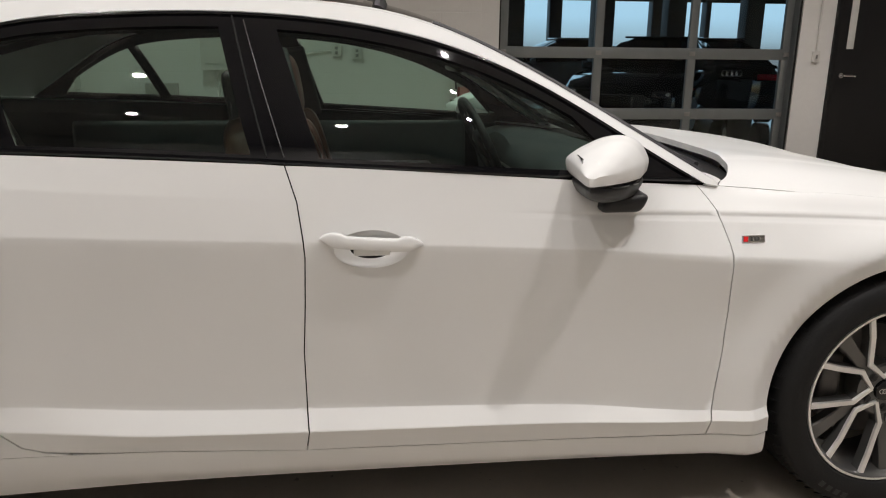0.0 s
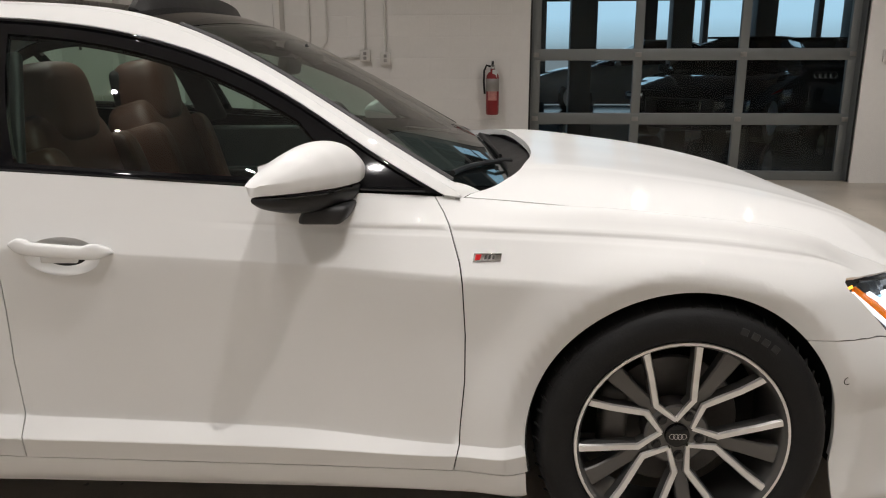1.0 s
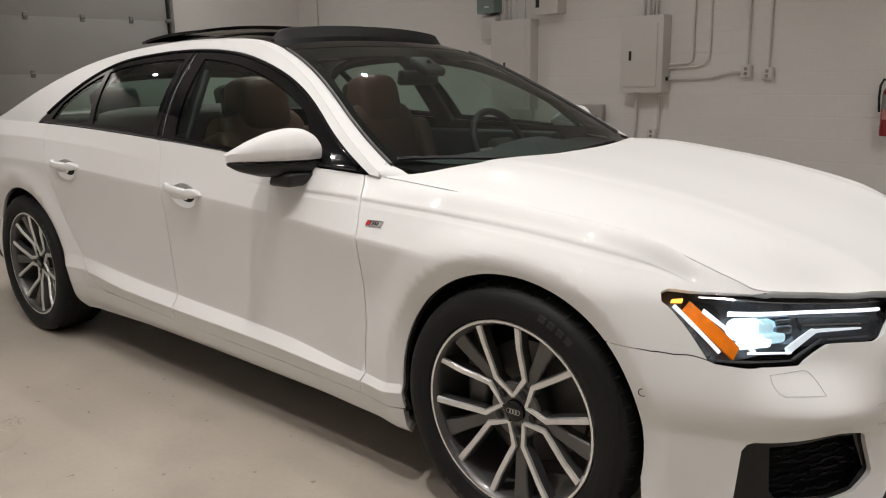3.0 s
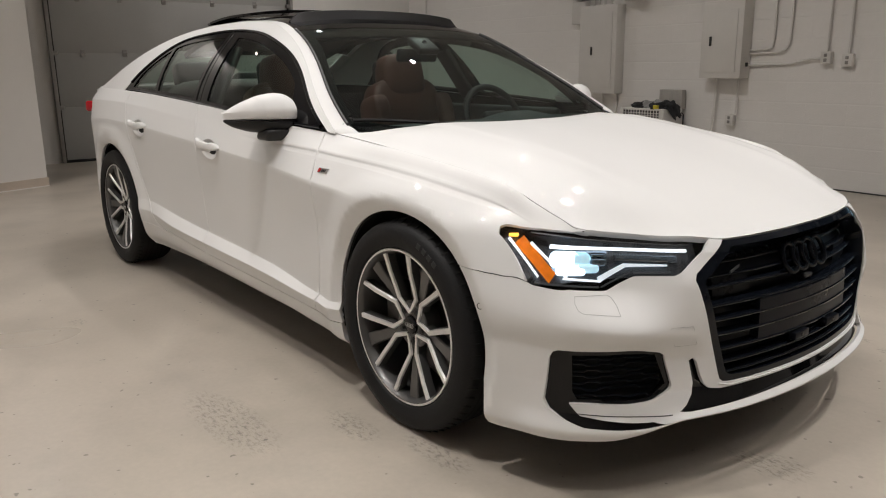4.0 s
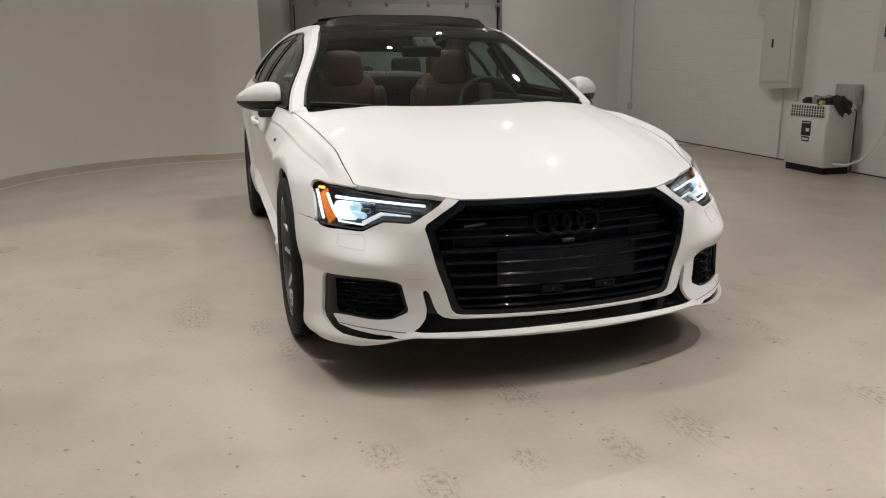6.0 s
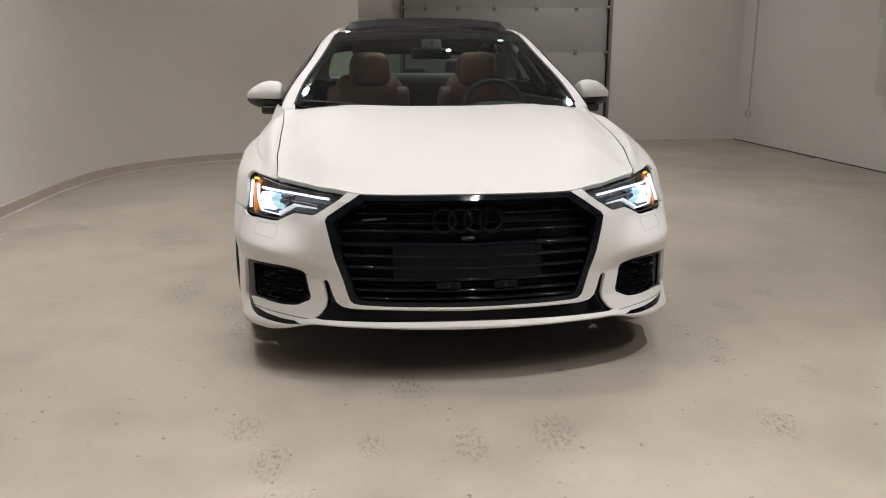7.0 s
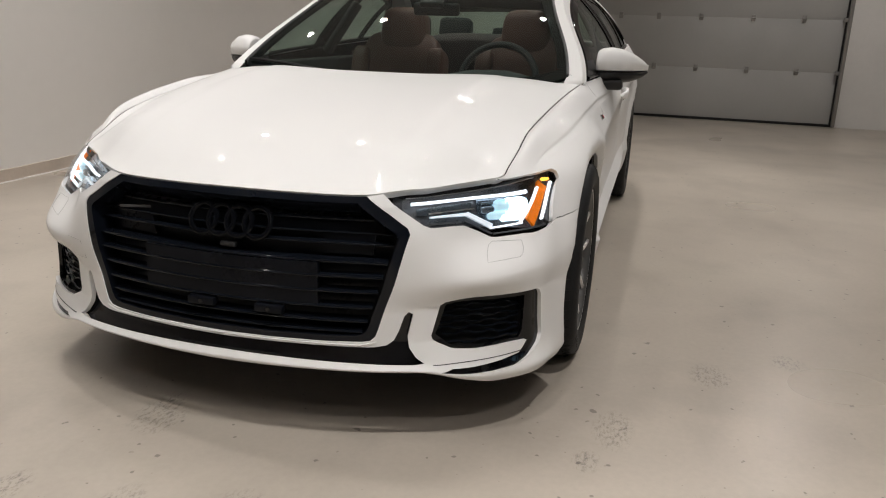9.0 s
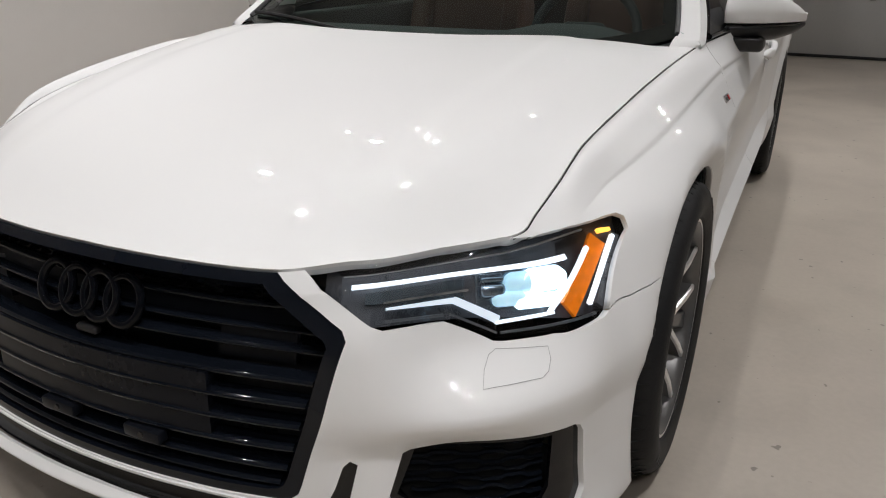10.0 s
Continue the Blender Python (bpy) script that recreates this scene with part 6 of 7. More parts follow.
for q in (-1, 1):
    link("wheel_spoke", box_bm((0.02, 0.11, 0.035), (0.53, 0.37 + q * 0.115, 0.90), 0.008, 2, turn=Matrix.Rotation(-0.45, 4, "Y")), STEEL, sw)
im = link("inner_mirror", box_bm((0.035, 0.235, 0.062), (0.355, 0.01, 1.225), 0.014, 3, turn=Matrix.Rotation(0.2, 4, "Y")), SATIN, car)
link("mirror_stem", tube_bm([(0.36, 0.01, 1.25), (0.42, 0.01, 1.285)], 0.012, 8), SATIN, im)
link("sensor_housing", box_bm((0.12, 0.12, 0.035), (0.405, 0.01, 1.268), 0.012, 3, turn=Matrix.Rotation(0.52, 4, "Y")), SATIN, car)
# headliner round the roof opening
panel("headliner", [(0.19, -0.50), (0.20, 0.50), (-1.30, 0.50), (-1.30, -0.50)], lambda u, v: top(u, v) - np.array((0, 0, 0.045)), TRIM, car, holes=(OPENING,), cell=0.08, depth=0.03, out=(0, 0, 0))
# black border of the screen's foot, cowl and wipers
_bo = [(x - 0.002, y * 0.985) for x, y in _sb]
panel("screen_border", _bo + [(x - 0.022 - 0.055 * (1 - (y / 0.78) ** 2), y) for x, y in _bo[::-1]], lambda u, v: top(u, v) - np.array((0, 0, 0.004)), GLOSS, car, cell=0.03, depth=0, out=(0, 0, 0))
_ci = [(x - 0.075, y) for x, y in _cowl if abs(y) < 0.775]
panel("cowl", [(x + 0.006, y) for x, y in _cowl[::-1] if abs(y) < 0.775] + _ci, lambda u, v: np.stack([u, v, 0.900 + 0.32 * (u - cowl_x(np.abs(v)) + 0.075) - 0.004 * (v / 0.8) ** 2], -1), SATIN, car, cell=0.03, depth=0.02, out=(0, 0, 0))
for y0, y1, x0, x1 in ((-0.20, -0.72, 1.050, 0.905), (0.52, -0.02, 1.005, 1.060)):
    pts = [(x0 + (x1 - x0) * t + 0.0, y0 + (y1 - y0) * t, float(cabin_z(x0 + (x1 - x0) * t, y0 + (y1 - y0) * t)) + 0.012) for t in np.linspace(0, 1, 9)]
    wp = link("wiper", tube_bm(pts, 0.007, 6), SATIN, car)
    link("wiper_arm", tube_bm([(x0 + 0.04, y0 + 0.08, 0.925), (x0 + 0.01, y0 - 0.05, 0.945), pts[4]], 0.006, 6), SATIN, wp)

# ---- things along the block wall ----
def wall_panel(x0, x1, z0, z1, depth, label, hx, hz, door=True):
    ob = room_box("electrical_panel", x0, x1, 0.05 - depth, 0.05, z0, z1, PANEL_PAINT, 0.004, label=label, category="electrical panel")
    if door:
        d = link("panel_door", box_bm((x1 - x0 - 0.10, 0.012, z1 - z0 - 0.14), ((x0 + x1) / 2 - 0.01, 0.05 - depth - 0.006, (z0 + z1) / 2 - 0.01), 0.003), PANEL_PAINT, ob)
        link("panel_latch", box_bm((0.026, 0.012, 0.095), (hx, 0.05 - depth - 0.016, hz), 0.003), DARK_LABEL, d, "black recessed latch")
    return ob


pa = wall_panel(-3.00, -2.42, 0.84, 1.86, 0.15, "tall painted electrical panel with black latch", -2.79, 1.335)
pb = wall_panel(-1.245, -0.77, 1.03, 1.79, 0.17, "painted electrical panel with black latch", -1.125, 1.40)
for x in (-2.87, -2.79, -2.70, -2.58):
    link("conduit", tube_bm([(x, 0.0, 1.85), (x, 0.0, CEIL)], 0.014, 8), CONDUIT, pa)
for x in (-1.06, -1.00, -0.95, -0.91):
    link("conduit", tube_bm([(x, 0.0, 1.78), (x, 0.0, CEIL)], 0.012, 8), CONDUIT, pb)
link("drop_conduit", tube_bm([(-0.86, 0.0, 1.04), (-0.86, 0.0, 0.66)], 0.011, 8), CONDUIT, pb)
for x in (-2.70, -2.48):
    link("drop_conduit", tube_bm([(x, 0.02, 0.85), (x, 0.02, 0.02)], 0.012, 8), CONDUIT, pa)
tb = room_box("disconnect_box", -3.22, -2.95, -0.10, 0.05, 1.96, 2.52, TEAL_BOX, 0.005, label="grey-green switch box above the panels", category="electrical box")
link("cover", box_bm((0.24, 0.01, 0.50), (-3.085, -0.104, 2.25), 0.003), TEAL_BOX, tb)
link("name_plate", box_bm((0.07, 0.004, 0.02), (-3.06, -0.110, 2.03), 0.001), LABEL_W, tb)
link("conduit", tube_bm([(-3.085, 0.0, 2.50), (-3.085, 0.0, CEIL)], 0.014, 8), CONDUIT, tb)
jb = room_box("junction_box", -3.20, -2.98, -0.04, 0.05, 1.66, 1.93, PANEL_PAINT, 0.004, label="painted junction box under the switch box", category="electrical box")
link("nipple", tube_bm([(-3.09, 0.0, 1.92), (-3.09, 0.0, 1.97)], 0.016, 8), CONDUIT, jb)
sb = room_box("breaker_box", -2.36, -2.04, -0.12, 0.05, 1.89, 2.45, PANEL_PAINT, 0.005, label="painted breaker box with dark label", category="electrical box")
link("dark_label", box_bm((0.05, 0.004, 0.17), (-2.31, -0.122, 2.05), 0.001), DARK_LABEL, sb)
link("conduit", tube_bm([(-2.2, 0.0, 2.44), (-2.2, 0.0, CEIL)], 0.014, 8), CONDUIT, sb)


def outlet(x, z, label, up=True):
    ob = room_box("outlet_box", x - 0.05, x + 0.05, 0.0, 0.05, z - 0.055, z + 0.055, PANEL_PAINT, 0.006, label=label, category="outlet")
    link("cover_plate", box_bm((0.092, 0.006, 0.104), (x, -0.002, z), 0.003), CONDUIT, ob)
    link("socket", box_bm((0.030, 0.006, 0.030), (x, -0.006, z + 0.022), 0.004), STEEL, ob)
    link("socket", box_bm((0.030, 0.006, 0.030), (x, -0.006, z - 0.022), 0.004), STEEL, ob)
    if up:
        link("conduit", tube_bm([(x, 0.03, z + 0.05), (x, 0.03, CEIL)], 0.011, 8), CONDUIT, ob)
    return ob


oa = outlet(0.025, 1.222, "painted wall outlet box with conduit above")
link("feed_conduit", tube_bm([(-0.03, 0.028, 1.215), (-0.12, 0.028, 1.213), (-0.22, 0.028, 1.195), (-0.30, 0.028, 1.172), (-0.42, 0.028, 1.163), (-0.77, 0.028, 1.160)], 0.011, 8), CONDUIT, oa)
outlet(0.225, 1.198, "wall outlet box beside its twin")
outlet(-0.93, 0.605, "low wall outlet box under the electrical panel", False)
outlet(-6.45, 0.44, "small outlet box near the floor")
link("bend_conduit", tube_bm([(-0.35, 0.03, CEIL), (-0.35, 0.03, 1.42), (-0.36, 0.03, 1.35), (-0.40, 0.03, 1.30), (-0.47, 0.03, 1.275), (-0.77, 0.03, 1.27)], 0.011, 8), CONDUIT, pb)
link("bend_conduit", tube_bm([(-0.52, 0.03, CEIL), (-0.52, 0.03, 1.40), (-0.53, 0.03, 1.33), (-0.57, 0.03, 1.31), (-0.77, 0.03, 1.305)], 0.011, 8), CONDUIT, pb)
link("plug_stub", box_bm((0.022, 0.03, 0.04), (-0.759, -0.03, 1.165), 0.006), DARK_LABEL, pb)

# fire extinguisher
ext = link("fire_extinguisher", lathe_bm([(0.0, 0.66), (0.055, 0.66), (0.062, 0.672), (0.063, 0.70), (0.063, 1.00), (0.058, 1.035), (0.040, 1.062), (0.022, 1.072), (0.018, 1.10), (0.0, 1.10)], 28, "z"), EXT_RED, None, "red fire extinguisher hung on the block wall")
tagged(ext, category="fire extinguisher")
link("inspection_sleeve", lathe_bm([(0.0634, 0.885), (0.0646, 0.887), (0.0646, 1.004), (0.0634, 1.006)], 28, "z"), STEEL, ext, "grey wrap round the upper half")
ext.matrix_world = ROOM @ pose(1.275, -0.03, 0)
link("valve", lathe_bm([(0.0, 1.09), (0.018, 1.09), (0.020, 1.12), (0.014, 1.14), (0.0, 1.14)], 16, "z"), STEEL, ext)
link("lever", box_bm((0.022, 0.10, 0.012), (0, -0.035, 1.155), 0.004, turn=Matrix.Rotation(0.25, 4, "X")), SATIN, ext)
link("lever", box_bm((0.022, 0.085, 0.010), (0, -0.03, 1.125), 0.004), SATIN, ext)
link("gauge", lathe_bm([(0.0, -0.034), (0.016, -0.034), (0.016, -0.02), (0.0, -0.02)], 16), LABEL_W, ext).location = (0, 0, 1.115)
link("hose", tube_bm([(-0.02, -0.01, 1.12), (-0.060, -0.012, 1.13), (-0.082, -0.015, 1.08), (-0.085, -0.015, 0.98), (-0.075, -0.015, 0.86)], 0.010, 8), SATIN, ext)
bmw = bmesh.new()
for a0, a1, z0, z1 in ((-2.3, -0.85, 0.80, 0.98),):
    n = 10
    rows = [[bmw.verts.new((0.0638 * math.cos(a), 0.0638 * math.sin(a), z)) for a in np.linspace(a0, a1, n)] for z in (z0, z1)]
    for i in range(n - 1):
        bmw.faces.new((rows[0][i], rows[0][i + 1], rows[1][i + 1], rows[1][i]))
link("paper_label", smooth_bm(bmw, 60), mat("faded_label", (0.50, 0.22, 0.2), 0.6, var=0.3, scale=30), ext)
link("tag", box_bm((0.045, 0.003, 0.08), (0.02, -0.045, 1.05), 0.001), LABEL_W, ext)
link("bracket", box_bm((0.05, 0.012, 0.40), (0, 0.073, 0.90), 0.003), STEEL, ext)

# heater standing against the wall, rags on top
hx0, hx1, hy0, hy1 = -2.07, -1.47, -0.38, -0.05
heater = room_box("gas_heater", hx0, hx1, hy0, hy1, 0.07, 0.705, PANEL_PAINT, 0.012, label="white vented gas heater standing at the wall", category="heater")
link("plinth", box_bm((hx1 - hx0 - 0.03, hy1 - hy0 - 0.03, 0.075), ((hx0 + hx1) / 2, (hy0 + hy1) / 2, 0.0375), 0.004), VOID, heater)
link("front_panel", box_bm((hx1 - hx0 - 0.02, 0.010, 0.40), ((hx0 + hx1) / 2, hy0 - 0.004, 0.33), 0.004), PANEL_PAINT, heater)
link("grille_field", box_bm((0.50, 0.006, 0.11), (-1.77, hy0 - 0.002, 0.63), 0.002), DARK_LABEL, heater)
for k in range(14):
    link("grille_bar", box_bm((0.009, 0.012, 0.115), (-2.02 + k * 0.0385, hy0 - 0.006, 0.63), 0.002), PANEL_PAINT, heater)
for z in (0.604, 0.630, 0.656):
    link("grille_bar", box_bm((0.51, 0.010, 0.008), (-1.77, hy0 - 0.006, z), 0.002), PANEL_PAINT, heater)
pl = link("rating_plate", box_bm((0.14, 0.004, 0.15), (-1.76, hy0 - 0.010, 0.455), 0.001), DARK_LABEL, heater, "dark rating plate with pale marks")
link("pale_mark", box_bm((0.05, 0.003, 0.035), (-1.735, hy0 - 0.013, 0.44), 0.001), LABEL_W, pl)
link("pale_mark", box_bm((0.11, 0.003, 0.008), (-1.76, hy0 - 0.013, 0.512), 0.001), LABEL_W, pl)
l2 = link("rating_plate", box_bm((0.11, 0.004, 0.05), (-1.76, hy0 - 0.010, 0.345), 0.001), DARK_LABEL, heater)
link("pale_mark", box_bm((0.09, 0.003, 0.02), (-1.76, hy0 - 0.013, 0.345), 0.001), LABEL_W, l2)
link("gas_hose", tube_bm([(-1.46, -0.27, 0.11), (-1.34, -0.22, 0.11), (-1.24, -0.14, 0.17), (-1.16, -0.06, 0.32), (-1.125, -0.02, 0.50), (-1.115, 0.0, 0.75), (-1.115, 0.0, 1.04)], 0.014, 10), CONDUIT, heater)
link("pipe", tube_bm([(-1.445, -0.07, 0.02), (-1.445, -0.07, 0.64), (-1.48, -0.07, 0.66)], 0.008, 8), SEAL, heater)
board = room_box("vent_hood", -1.80, -1.50, -0.045, 0.03, 0.70, 0.90, CARDBOARD, 0.004, label="pale ribbed board leaning behind the heater", category="board")
for k in range(6):
    link("rib", box_bm((0.010, 0.006, 0.19), (-1.775 + k * 0.050, -0.048, 0.80), 0.003), CARDBOARD, board)


def rag(x, y, z, sx_, sy_, h, seed, material, label, drop=0.0):
    rng = random.Random(seed)
    bm = bmesh.new()
    bmesh.ops.create_icosphere(bm, subdivisions=4, radius=1.0)
    off = Vector((rng.random() * 9, rng.random() * 9, rng.random() * 9))
    for v in bm.verts:
        c = v.co.copy()
        k = noise.noise(c * 1.6 + off) * 0.55 + noise.noise(c * 4.2 + off) * 0.28
        r = 1 + k
        v.co = Vector((c.x * sx_ * r, c.y * sy_ * r, max(c.z, -0.12) * h * (1 + 0.9 * k)))
        if drop and v.co.x > sx_ * 0.45:
            v.co.z -= drop * (v.co.x / sx_ - 0.45)
    bmesh.ops.recalc_face_normals(bm, faces=bm.faces[:])
    ob = room_link("cloth", smooth_bm(bm, 80), material, label, "cloth")
    ob.matrix_world = ROOM @ pose(x, y, z + 0.12 * h)
    return ob


rag(-1.86, -0.24, 0.702, 0.13, 0.10, 0.060, 3, CLOTH_D, "crumpled dark rag on the heater")
rag(-1.72, -0.22, 0.702, 0.15, 0.11, 0.080, 11, CLOTH_L, "crumpled pale grey rag on the heater")
rag(-1.62, -0.27, 0.702, 0.13, 0.09, 0.065, 5, CLOTH_D, "crumpled dark rag on the heater")
rag(-1.50, -0.24, 0.702, 0.11, 0.10, 0.085, 8, CLOTH_D, "dark work glove hanging over the heater edge", 0.16)
room_box("tag_card", -1.60, -1.55, -0.40, -0.36, 0.706, 0.745, YELLOW, 0.004, label="small yellow card on the heater", category="card")

# ceiling lamps: housings round the light discs
for x, y, _, _ in LAMPS:
    hs = link("ceiling_light", lathe_bm([(0.042, LAMP_Z - 0.02), (0.050, LAMP_Z - 0.02), (0.08, LAMP_Z + 0.10), (0.02, LAMP_Z + 0.14), (0.02, CEIL + 0.001), (0.0, CEIL + 0.001)], 24, "z"), LABEL_W, None, "small round white ceiling downlight")
    tagged(hs, category="ceiling light", group="ceiling lights")
    hs.location = (x, y, 0)

# ---- the showroom behind the glazed door ----
SY = 11.0
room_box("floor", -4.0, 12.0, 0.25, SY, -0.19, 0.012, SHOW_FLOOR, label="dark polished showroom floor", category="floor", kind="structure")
room_box("ceiling", -4.0, 12.0, 0.25, SY, 3.5, 3.7, SHOW_DIM, label="dark showroom ceiling", category="ceiling", kind="structure")
room_box("wall_side", -4.2, -4.0, 0.25, SY, 0, 3.6, SHOW_DIM, label="dark showroom side wall", category="wall", kind="structure")
room_box("wall_side", 12.0, 12.2, 0.25, SY, 0, 3.6, SHOW_DIM, label="dark showroom side wall", category="wall", kind="structure")
wf = tagged(new("window_front"), "full-height showroom window front with dark mullions", "window", kind="structure")
wf.matrix_world = ROOM
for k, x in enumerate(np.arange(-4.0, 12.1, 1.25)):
    link("mullion", box_bm((0.30 if k % 2 else 0.12, 0.30, 3.5), (x, SY - 0.1, 1.75), 0.01), SHOW_DIM, wf)
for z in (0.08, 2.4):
    link("transom", box_bm((16.0, 0.12, 0.10), (4.0, SY - 0.1, z), 0.01), SHOW_DIM, wf)
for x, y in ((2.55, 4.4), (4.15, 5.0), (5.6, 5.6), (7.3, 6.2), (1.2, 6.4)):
    room_box("column", x - 0.16, x + 0.16, y - 0.16, y + 0.16, 0, 3.5, SHOW_DIM, 0.01, label="dark showroom column", category="column", kind="structure")

# bright overcast distance beyond the windows
bd = bpy.data.materials.new("pale_sky_distance")
bd.use_nodes = True
_n = bd.node_tree.nodes
_n.remove(_n["Principled BSDF"])
_em, _rp, _tc, _sp = _n.new("ShaderNodeEmission"), _n.new("ShaderNodeValToRGB"), _n.new("ShaderNodeTexCoord"), _n.new("ShaderNodeSeparateXYZ")
_mr = _n.new("ShaderNodeMapRange")
_mr.inputs["From Min"].default_value, _mr.inputs["From Max"].default_value = -2.0, 8.0
_rp.color_ramp.elements[0].position, _rp.color_ramp.elements[0].color = 0.0, (0.10, 0.11, 0.12, 1)
_rp.color_ramp.elements[1].position, _rp.color_ramp.elements[1].color = 1.0, (0.42, 0.66, 0.85, 1)
for _p, _c in ((0.30, (0.16, 0.19, 0.21, 1)), (0.36, (0.30, 0.42, 0.50, 1)), (0.45, (0.40, 0.60, 0.75, 1))):
    _e2 = _rp.color_ramp.elements.new(_p)
    _e2.color = _c
bd.node_tree.links.new(_tc.outputs["Object"], _sp.inputs[0])
bd.node_tree.links.new(_sp.outputs[2], _mr.inputs["Value"])
bd.node_tree.links.new(_mr.outputs[0], _rp.inputs[0])
bd.node_tree.links.new(_rp.outputs[0], _em.inputs[0])
bd.node_tree.links.new(_em.outputs[0], _n["Material Output"].inputs[0])
_em.inputs[1].default_value = 1.15
room_box("backdrop", -30, 40, 24.0, 24.1, -2, 12, bd, label="pale blue winter sky and far ground", category="sky", kind="structure")


def parked_car(m, paint, label):
    """A whole saloon for the distance: body, glasshouse, wheels, lamps."""
    ob = new("car")
    bm = bmesh.new()
    xs = np.linspace(-2.4, 2.4, 33)
    rows = []
    for x in xs:
        w = 0.90 * (1 - abs(x / 2.42) ** 9) ** 0.5 + 0.05
        zt = float(np.interp(x, (-2.4, -2.2, -1.6, 0.8, 1.7, 2.25, 2.4), (0.80, 1.0, 1.02, 0.97, 0.88, 0.72, 0.55)))
        rows.append([bm.verts.new((x, y * w, z)) for y, z in ((-0.82, 0.22), (-0.97, 0.35), (-1.0, 0.6), (-0.98, zt - 0.14), (-0.88, zt - 0.02), (-0.45, zt + 0.01), (0, zt + 0.015), (0.45, zt + 0.01), (0.88, zt - 0.02), (0.98, zt - 0.14), (1.0, 0.6), (0.97, 0.35), (0.82, 0.22))])
    for i in range(32):
        for k in range(12):
            bm.faces.new((rows[i][k], rows[i][k + 1], rows[i + 1][k + 1], rows[i + 1][k]))
    bm.faces.new(rows[0])
    bm.faces.new(rows[-1])
    bmesh.ops.recalc_face_normals(bm, faces=bm.faces[:])
    link("body", smooth_bm(bm, 60), paint, ob)
    bm = bmesh.new()
    rows = []
    for x in np.linspace(-2.0, 1.0, 25):
        zt = float(np.interp(x, (-2.0, -1.5, -0.9, -0.3, 0.1, 0.55, 1.0), (1.0, 1.22, 1.40, 1.44, 1.39, 1.20, 0.96)))
        rows.append([bm.verts.new(p) for p in ((x, -0.84, 0.95), (x, -0.84 + 0.55 * (zt - 0.95), zt - 0.04 * (zt > 1)), (x, -0.4, zt + 0.01), (x, 0.4, zt + 0.01), (x, 0.84 - 0.55 * (zt - 0.95), zt - 0.04 * (zt > 1)), (x, 0.84, 0.95))])
    for i in range(24):
        for k in range(5):
            bm.faces.new((rows[i][k], rows[i][k + 1], rows[i + 1][k + 1], rows[i + 1][k]))
    bmesh.ops.recalc_face_normals(bm, faces=bm.faces[:])
    cab = link("cabin", smooth_bm(bm, 45), GLOSS, ob)
    bm = bmesh.new()
    link("roof_skin", box_bm((0.95, 1.10, 0.03), (-0.42, 0, 1.435), 0.012, 3), paint, cab)
    for x in (1.42, -1.42):
        for s in (-1, 1):
            w = link("wheel", lathe_bm([(0.0, -0.11), (0.24, -0.11), (0.26, -0.12), (0.33, -0.10), (0.34, 0.1), (0.0, 0.1)], 28), RUBBER, ob)
            w.location = (x, s * 0.83, 0.34)
            link("rim", lathe_bm([(0.0, s * 0.118), (0.20, s * 0.118), (0.225, s * 0.126), (0.235, s * 0.118)], 24), ALLOY, w)
    for s in (-1, 1):
        link("headlight", box_bm((0.10, 0.36, 0.10), (2.24, s * 0.64, 0.64), 0.03, 3, turn=Matrix.Rotation(-s * 0.35, 4, "Z")), CHROME, ob)
        link("door_mirror", box_bm((0.12, 0.20, 0.12), (0.62, s * 0.97, 0.98), 0.04, 3), paint, ob)
        link("tail_light", box_bm((0.08, 0.40, 0.10), (-2.34, s * 0.62, 0.82), 0.02, 3), TAIL, ob)
    link("grille", box_bm((0.06, 0.95, 0.34), (2.36, 0, 0.46), 0.03, 3), SATIN, ob)
    for k in range(4):
        link("emblem_ring", tube_bm([(-2.405, (k - 1.5) * 0.075 + 0.05 * math.cos(a), 0.88 + 0.05 * math.sin(a)) for a in np.linspace(0, 2 * math.pi, 17)[:-1]], 0.008, 5, closed=True), CHROME, ob)
    ob.matrix_world = m
    return tagged(ob, label, "car")


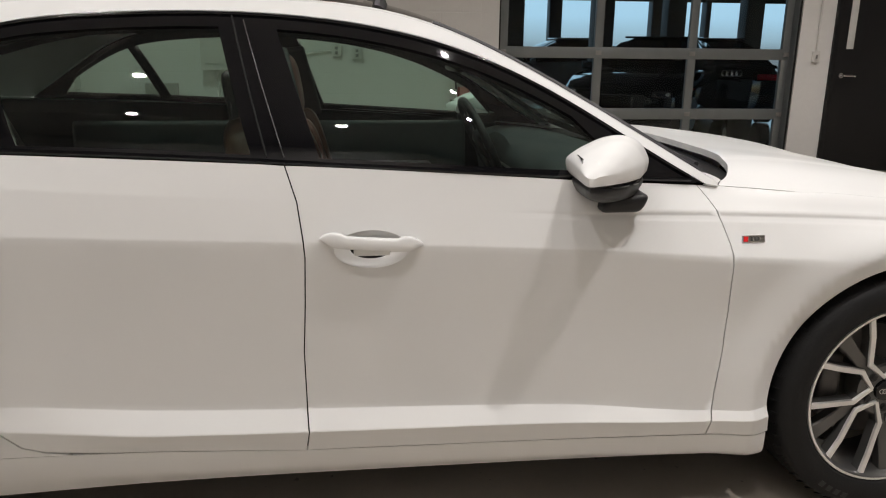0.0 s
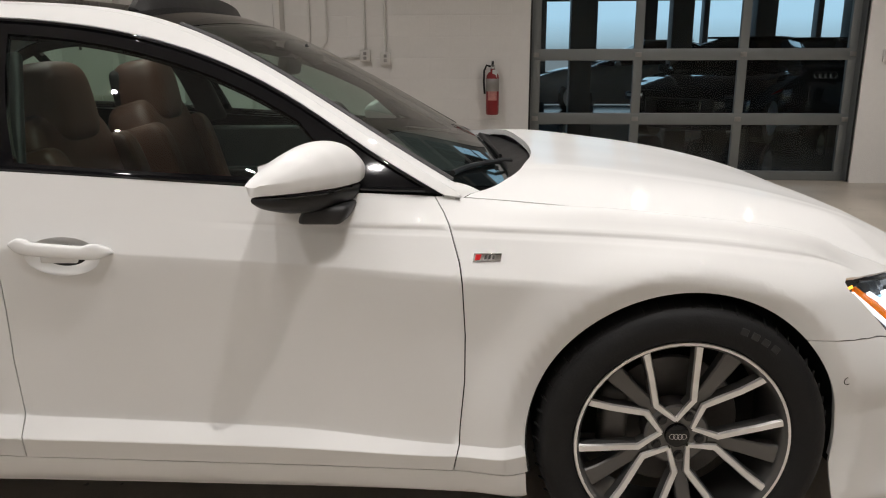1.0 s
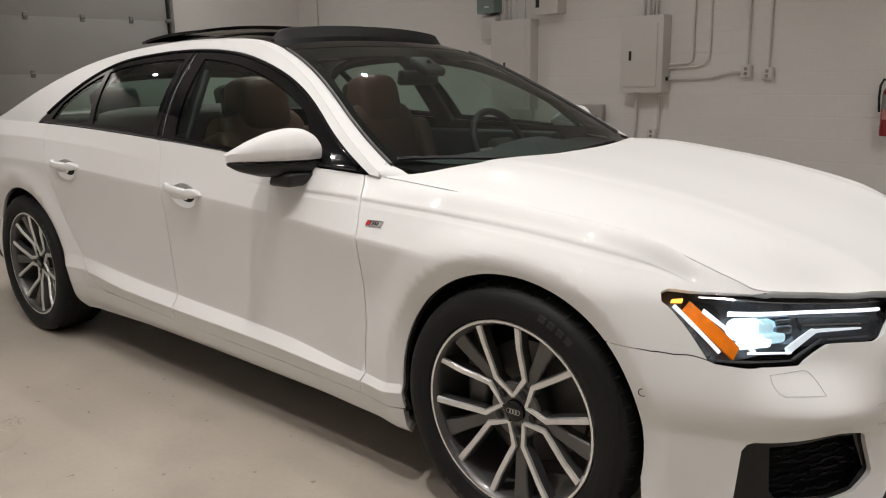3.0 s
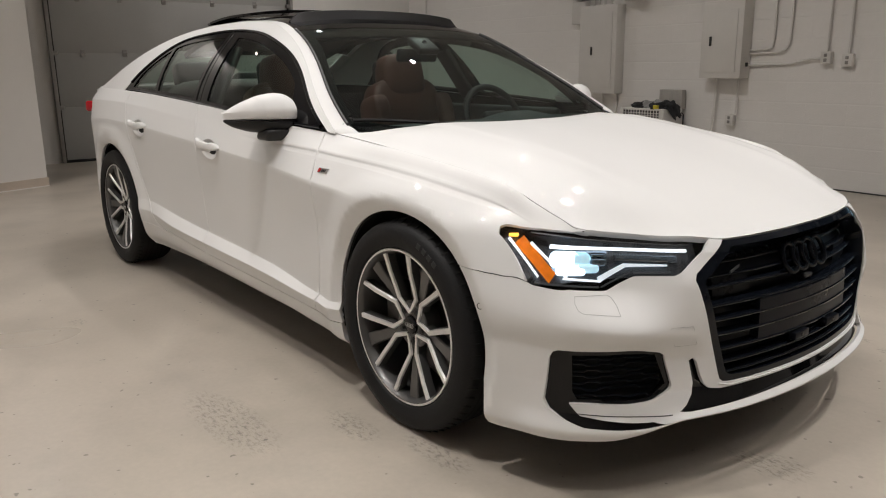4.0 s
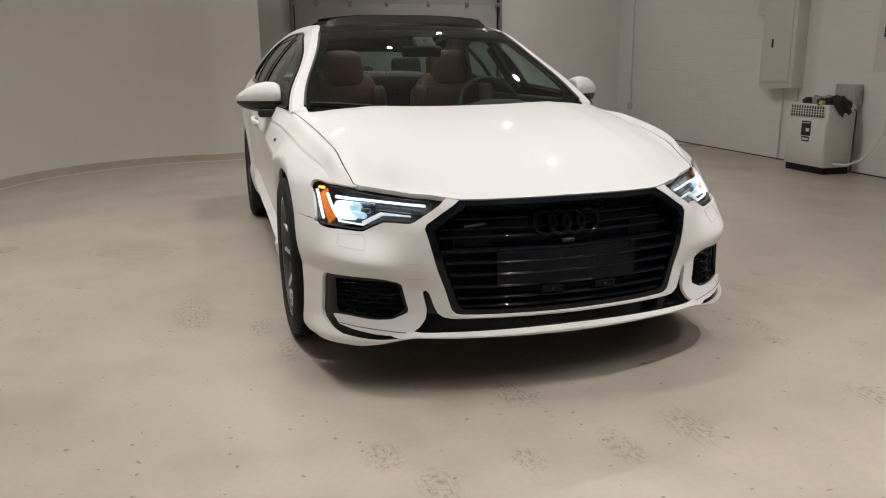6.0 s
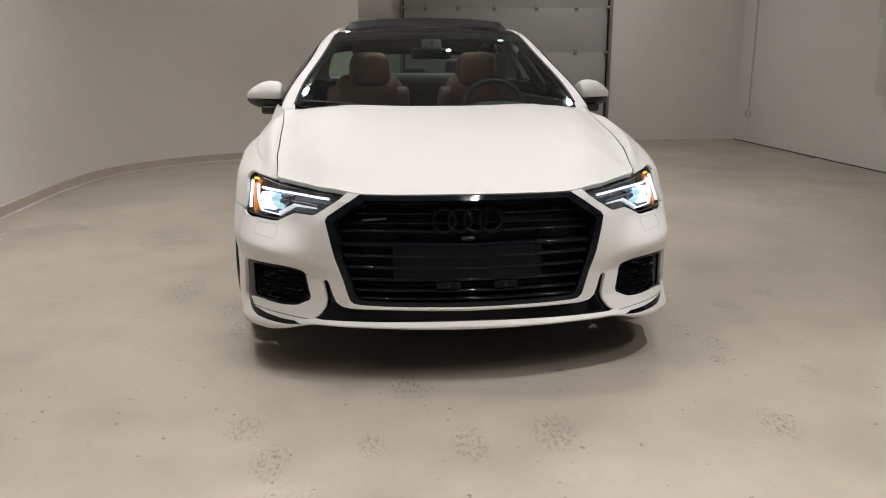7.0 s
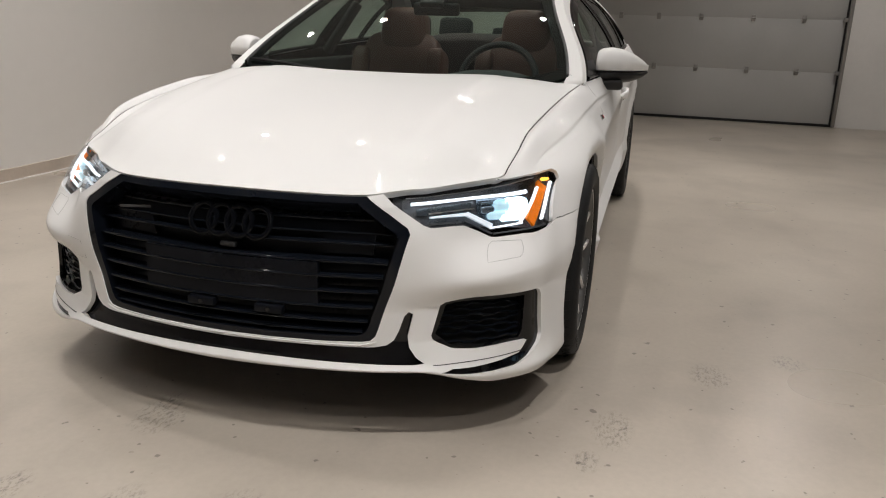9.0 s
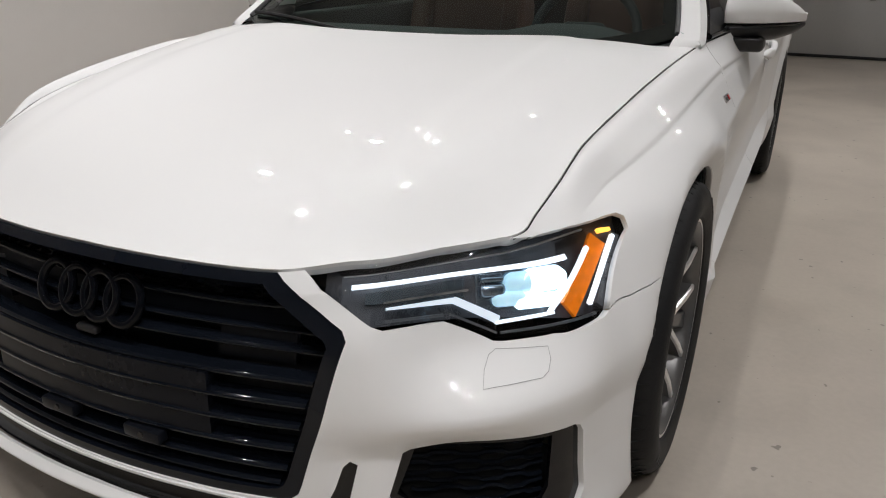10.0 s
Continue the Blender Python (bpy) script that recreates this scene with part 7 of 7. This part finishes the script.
parked_car(ROOM @ pose(5.1, 4.9, 0.012, 0, 0, -125), BLACK_CAR, "black saloon car parked on the showroom floor")
parked_car(ROOM @ pose(6.75, 6.9, 0.012, 0, 0, 78), BLACK_CAR, "black saloon car seen from behind in the showroom")
parked_car(ROOM @ pose(4.3, 8.9, 0.012, 0, 0, 178), BLUE_CAR, "grey-blue saloon car by the showroom windows")

# ---- blocks of the wall: courses 0.2 m high ----
def block_mesh(w):
    bm = bmesh.new()
    b, c = 0.007, 0.003
    ring0 = [bm.verts.new(p) for p in ((0, 0, 0), (w, 0, 0), (w, 0, 0.193), (0, 0, 0.193))]
    ring1 = [bm.verts.new(p) for p in ((c, -0.0011, b), (w - c, -0.0011, b), (w - c, -0.0011, 0.193 - b), (c, -0.0011, 0.193 - b))]
    bm.faces.new(ring1)
    for i in range(4):
        bm.faces.new((ring0[i], ring0[(i + 1) % 4], ring1[(i + 1) % 4], ring1[i]))
    me = bpy.data.meshes.new("block")
    bm.to_mesh(me)
    bm.free()
    me.materials.append(BLOCK_PAINT)
    return me


whole, half = block_mesh(0.3992), block_mesh(0.1992)
rest = bmesh.new()
count = 0
for row in range(int(CEIL / 0.2)):
    x = BACK_X + (0.0 if row % 2 else -0.2)
    while x < GX0 - 0.05:
        w, me, x0 = 0.396, whole, x
        if x < BACK_X - 0.01:
            w, me, x0 = 0.196, half, BACK_X
        elif x + 0.4 > GX0 + 0.01:
            w, me = 0.196, half
            if x + 0.2 > GX0 + 0.01:
                break
        place = (x0 + 0.0004, 0.051, row * 0.2 + 0.004)
        if row < 12 and count < 300:
            ob = new("block", me)
            ob.parent = wall_n
            ob.location = place
            count += 1
        else:
            n0 = len(rest.verts)
            rest.from_mesh(me)
            rest.verts.ensure_lookup_table()
            bmesh.ops.translate(rest, vec=place, verts=rest.verts[n0:])
        x = x0 + w + 0.004 if x0 != x else x + (0.4 if me is whole else 0.2)
ob = link("upper_blocks", rest, BLOCK_PAINT, wall_n)
tagged(ob, kind="stuff")
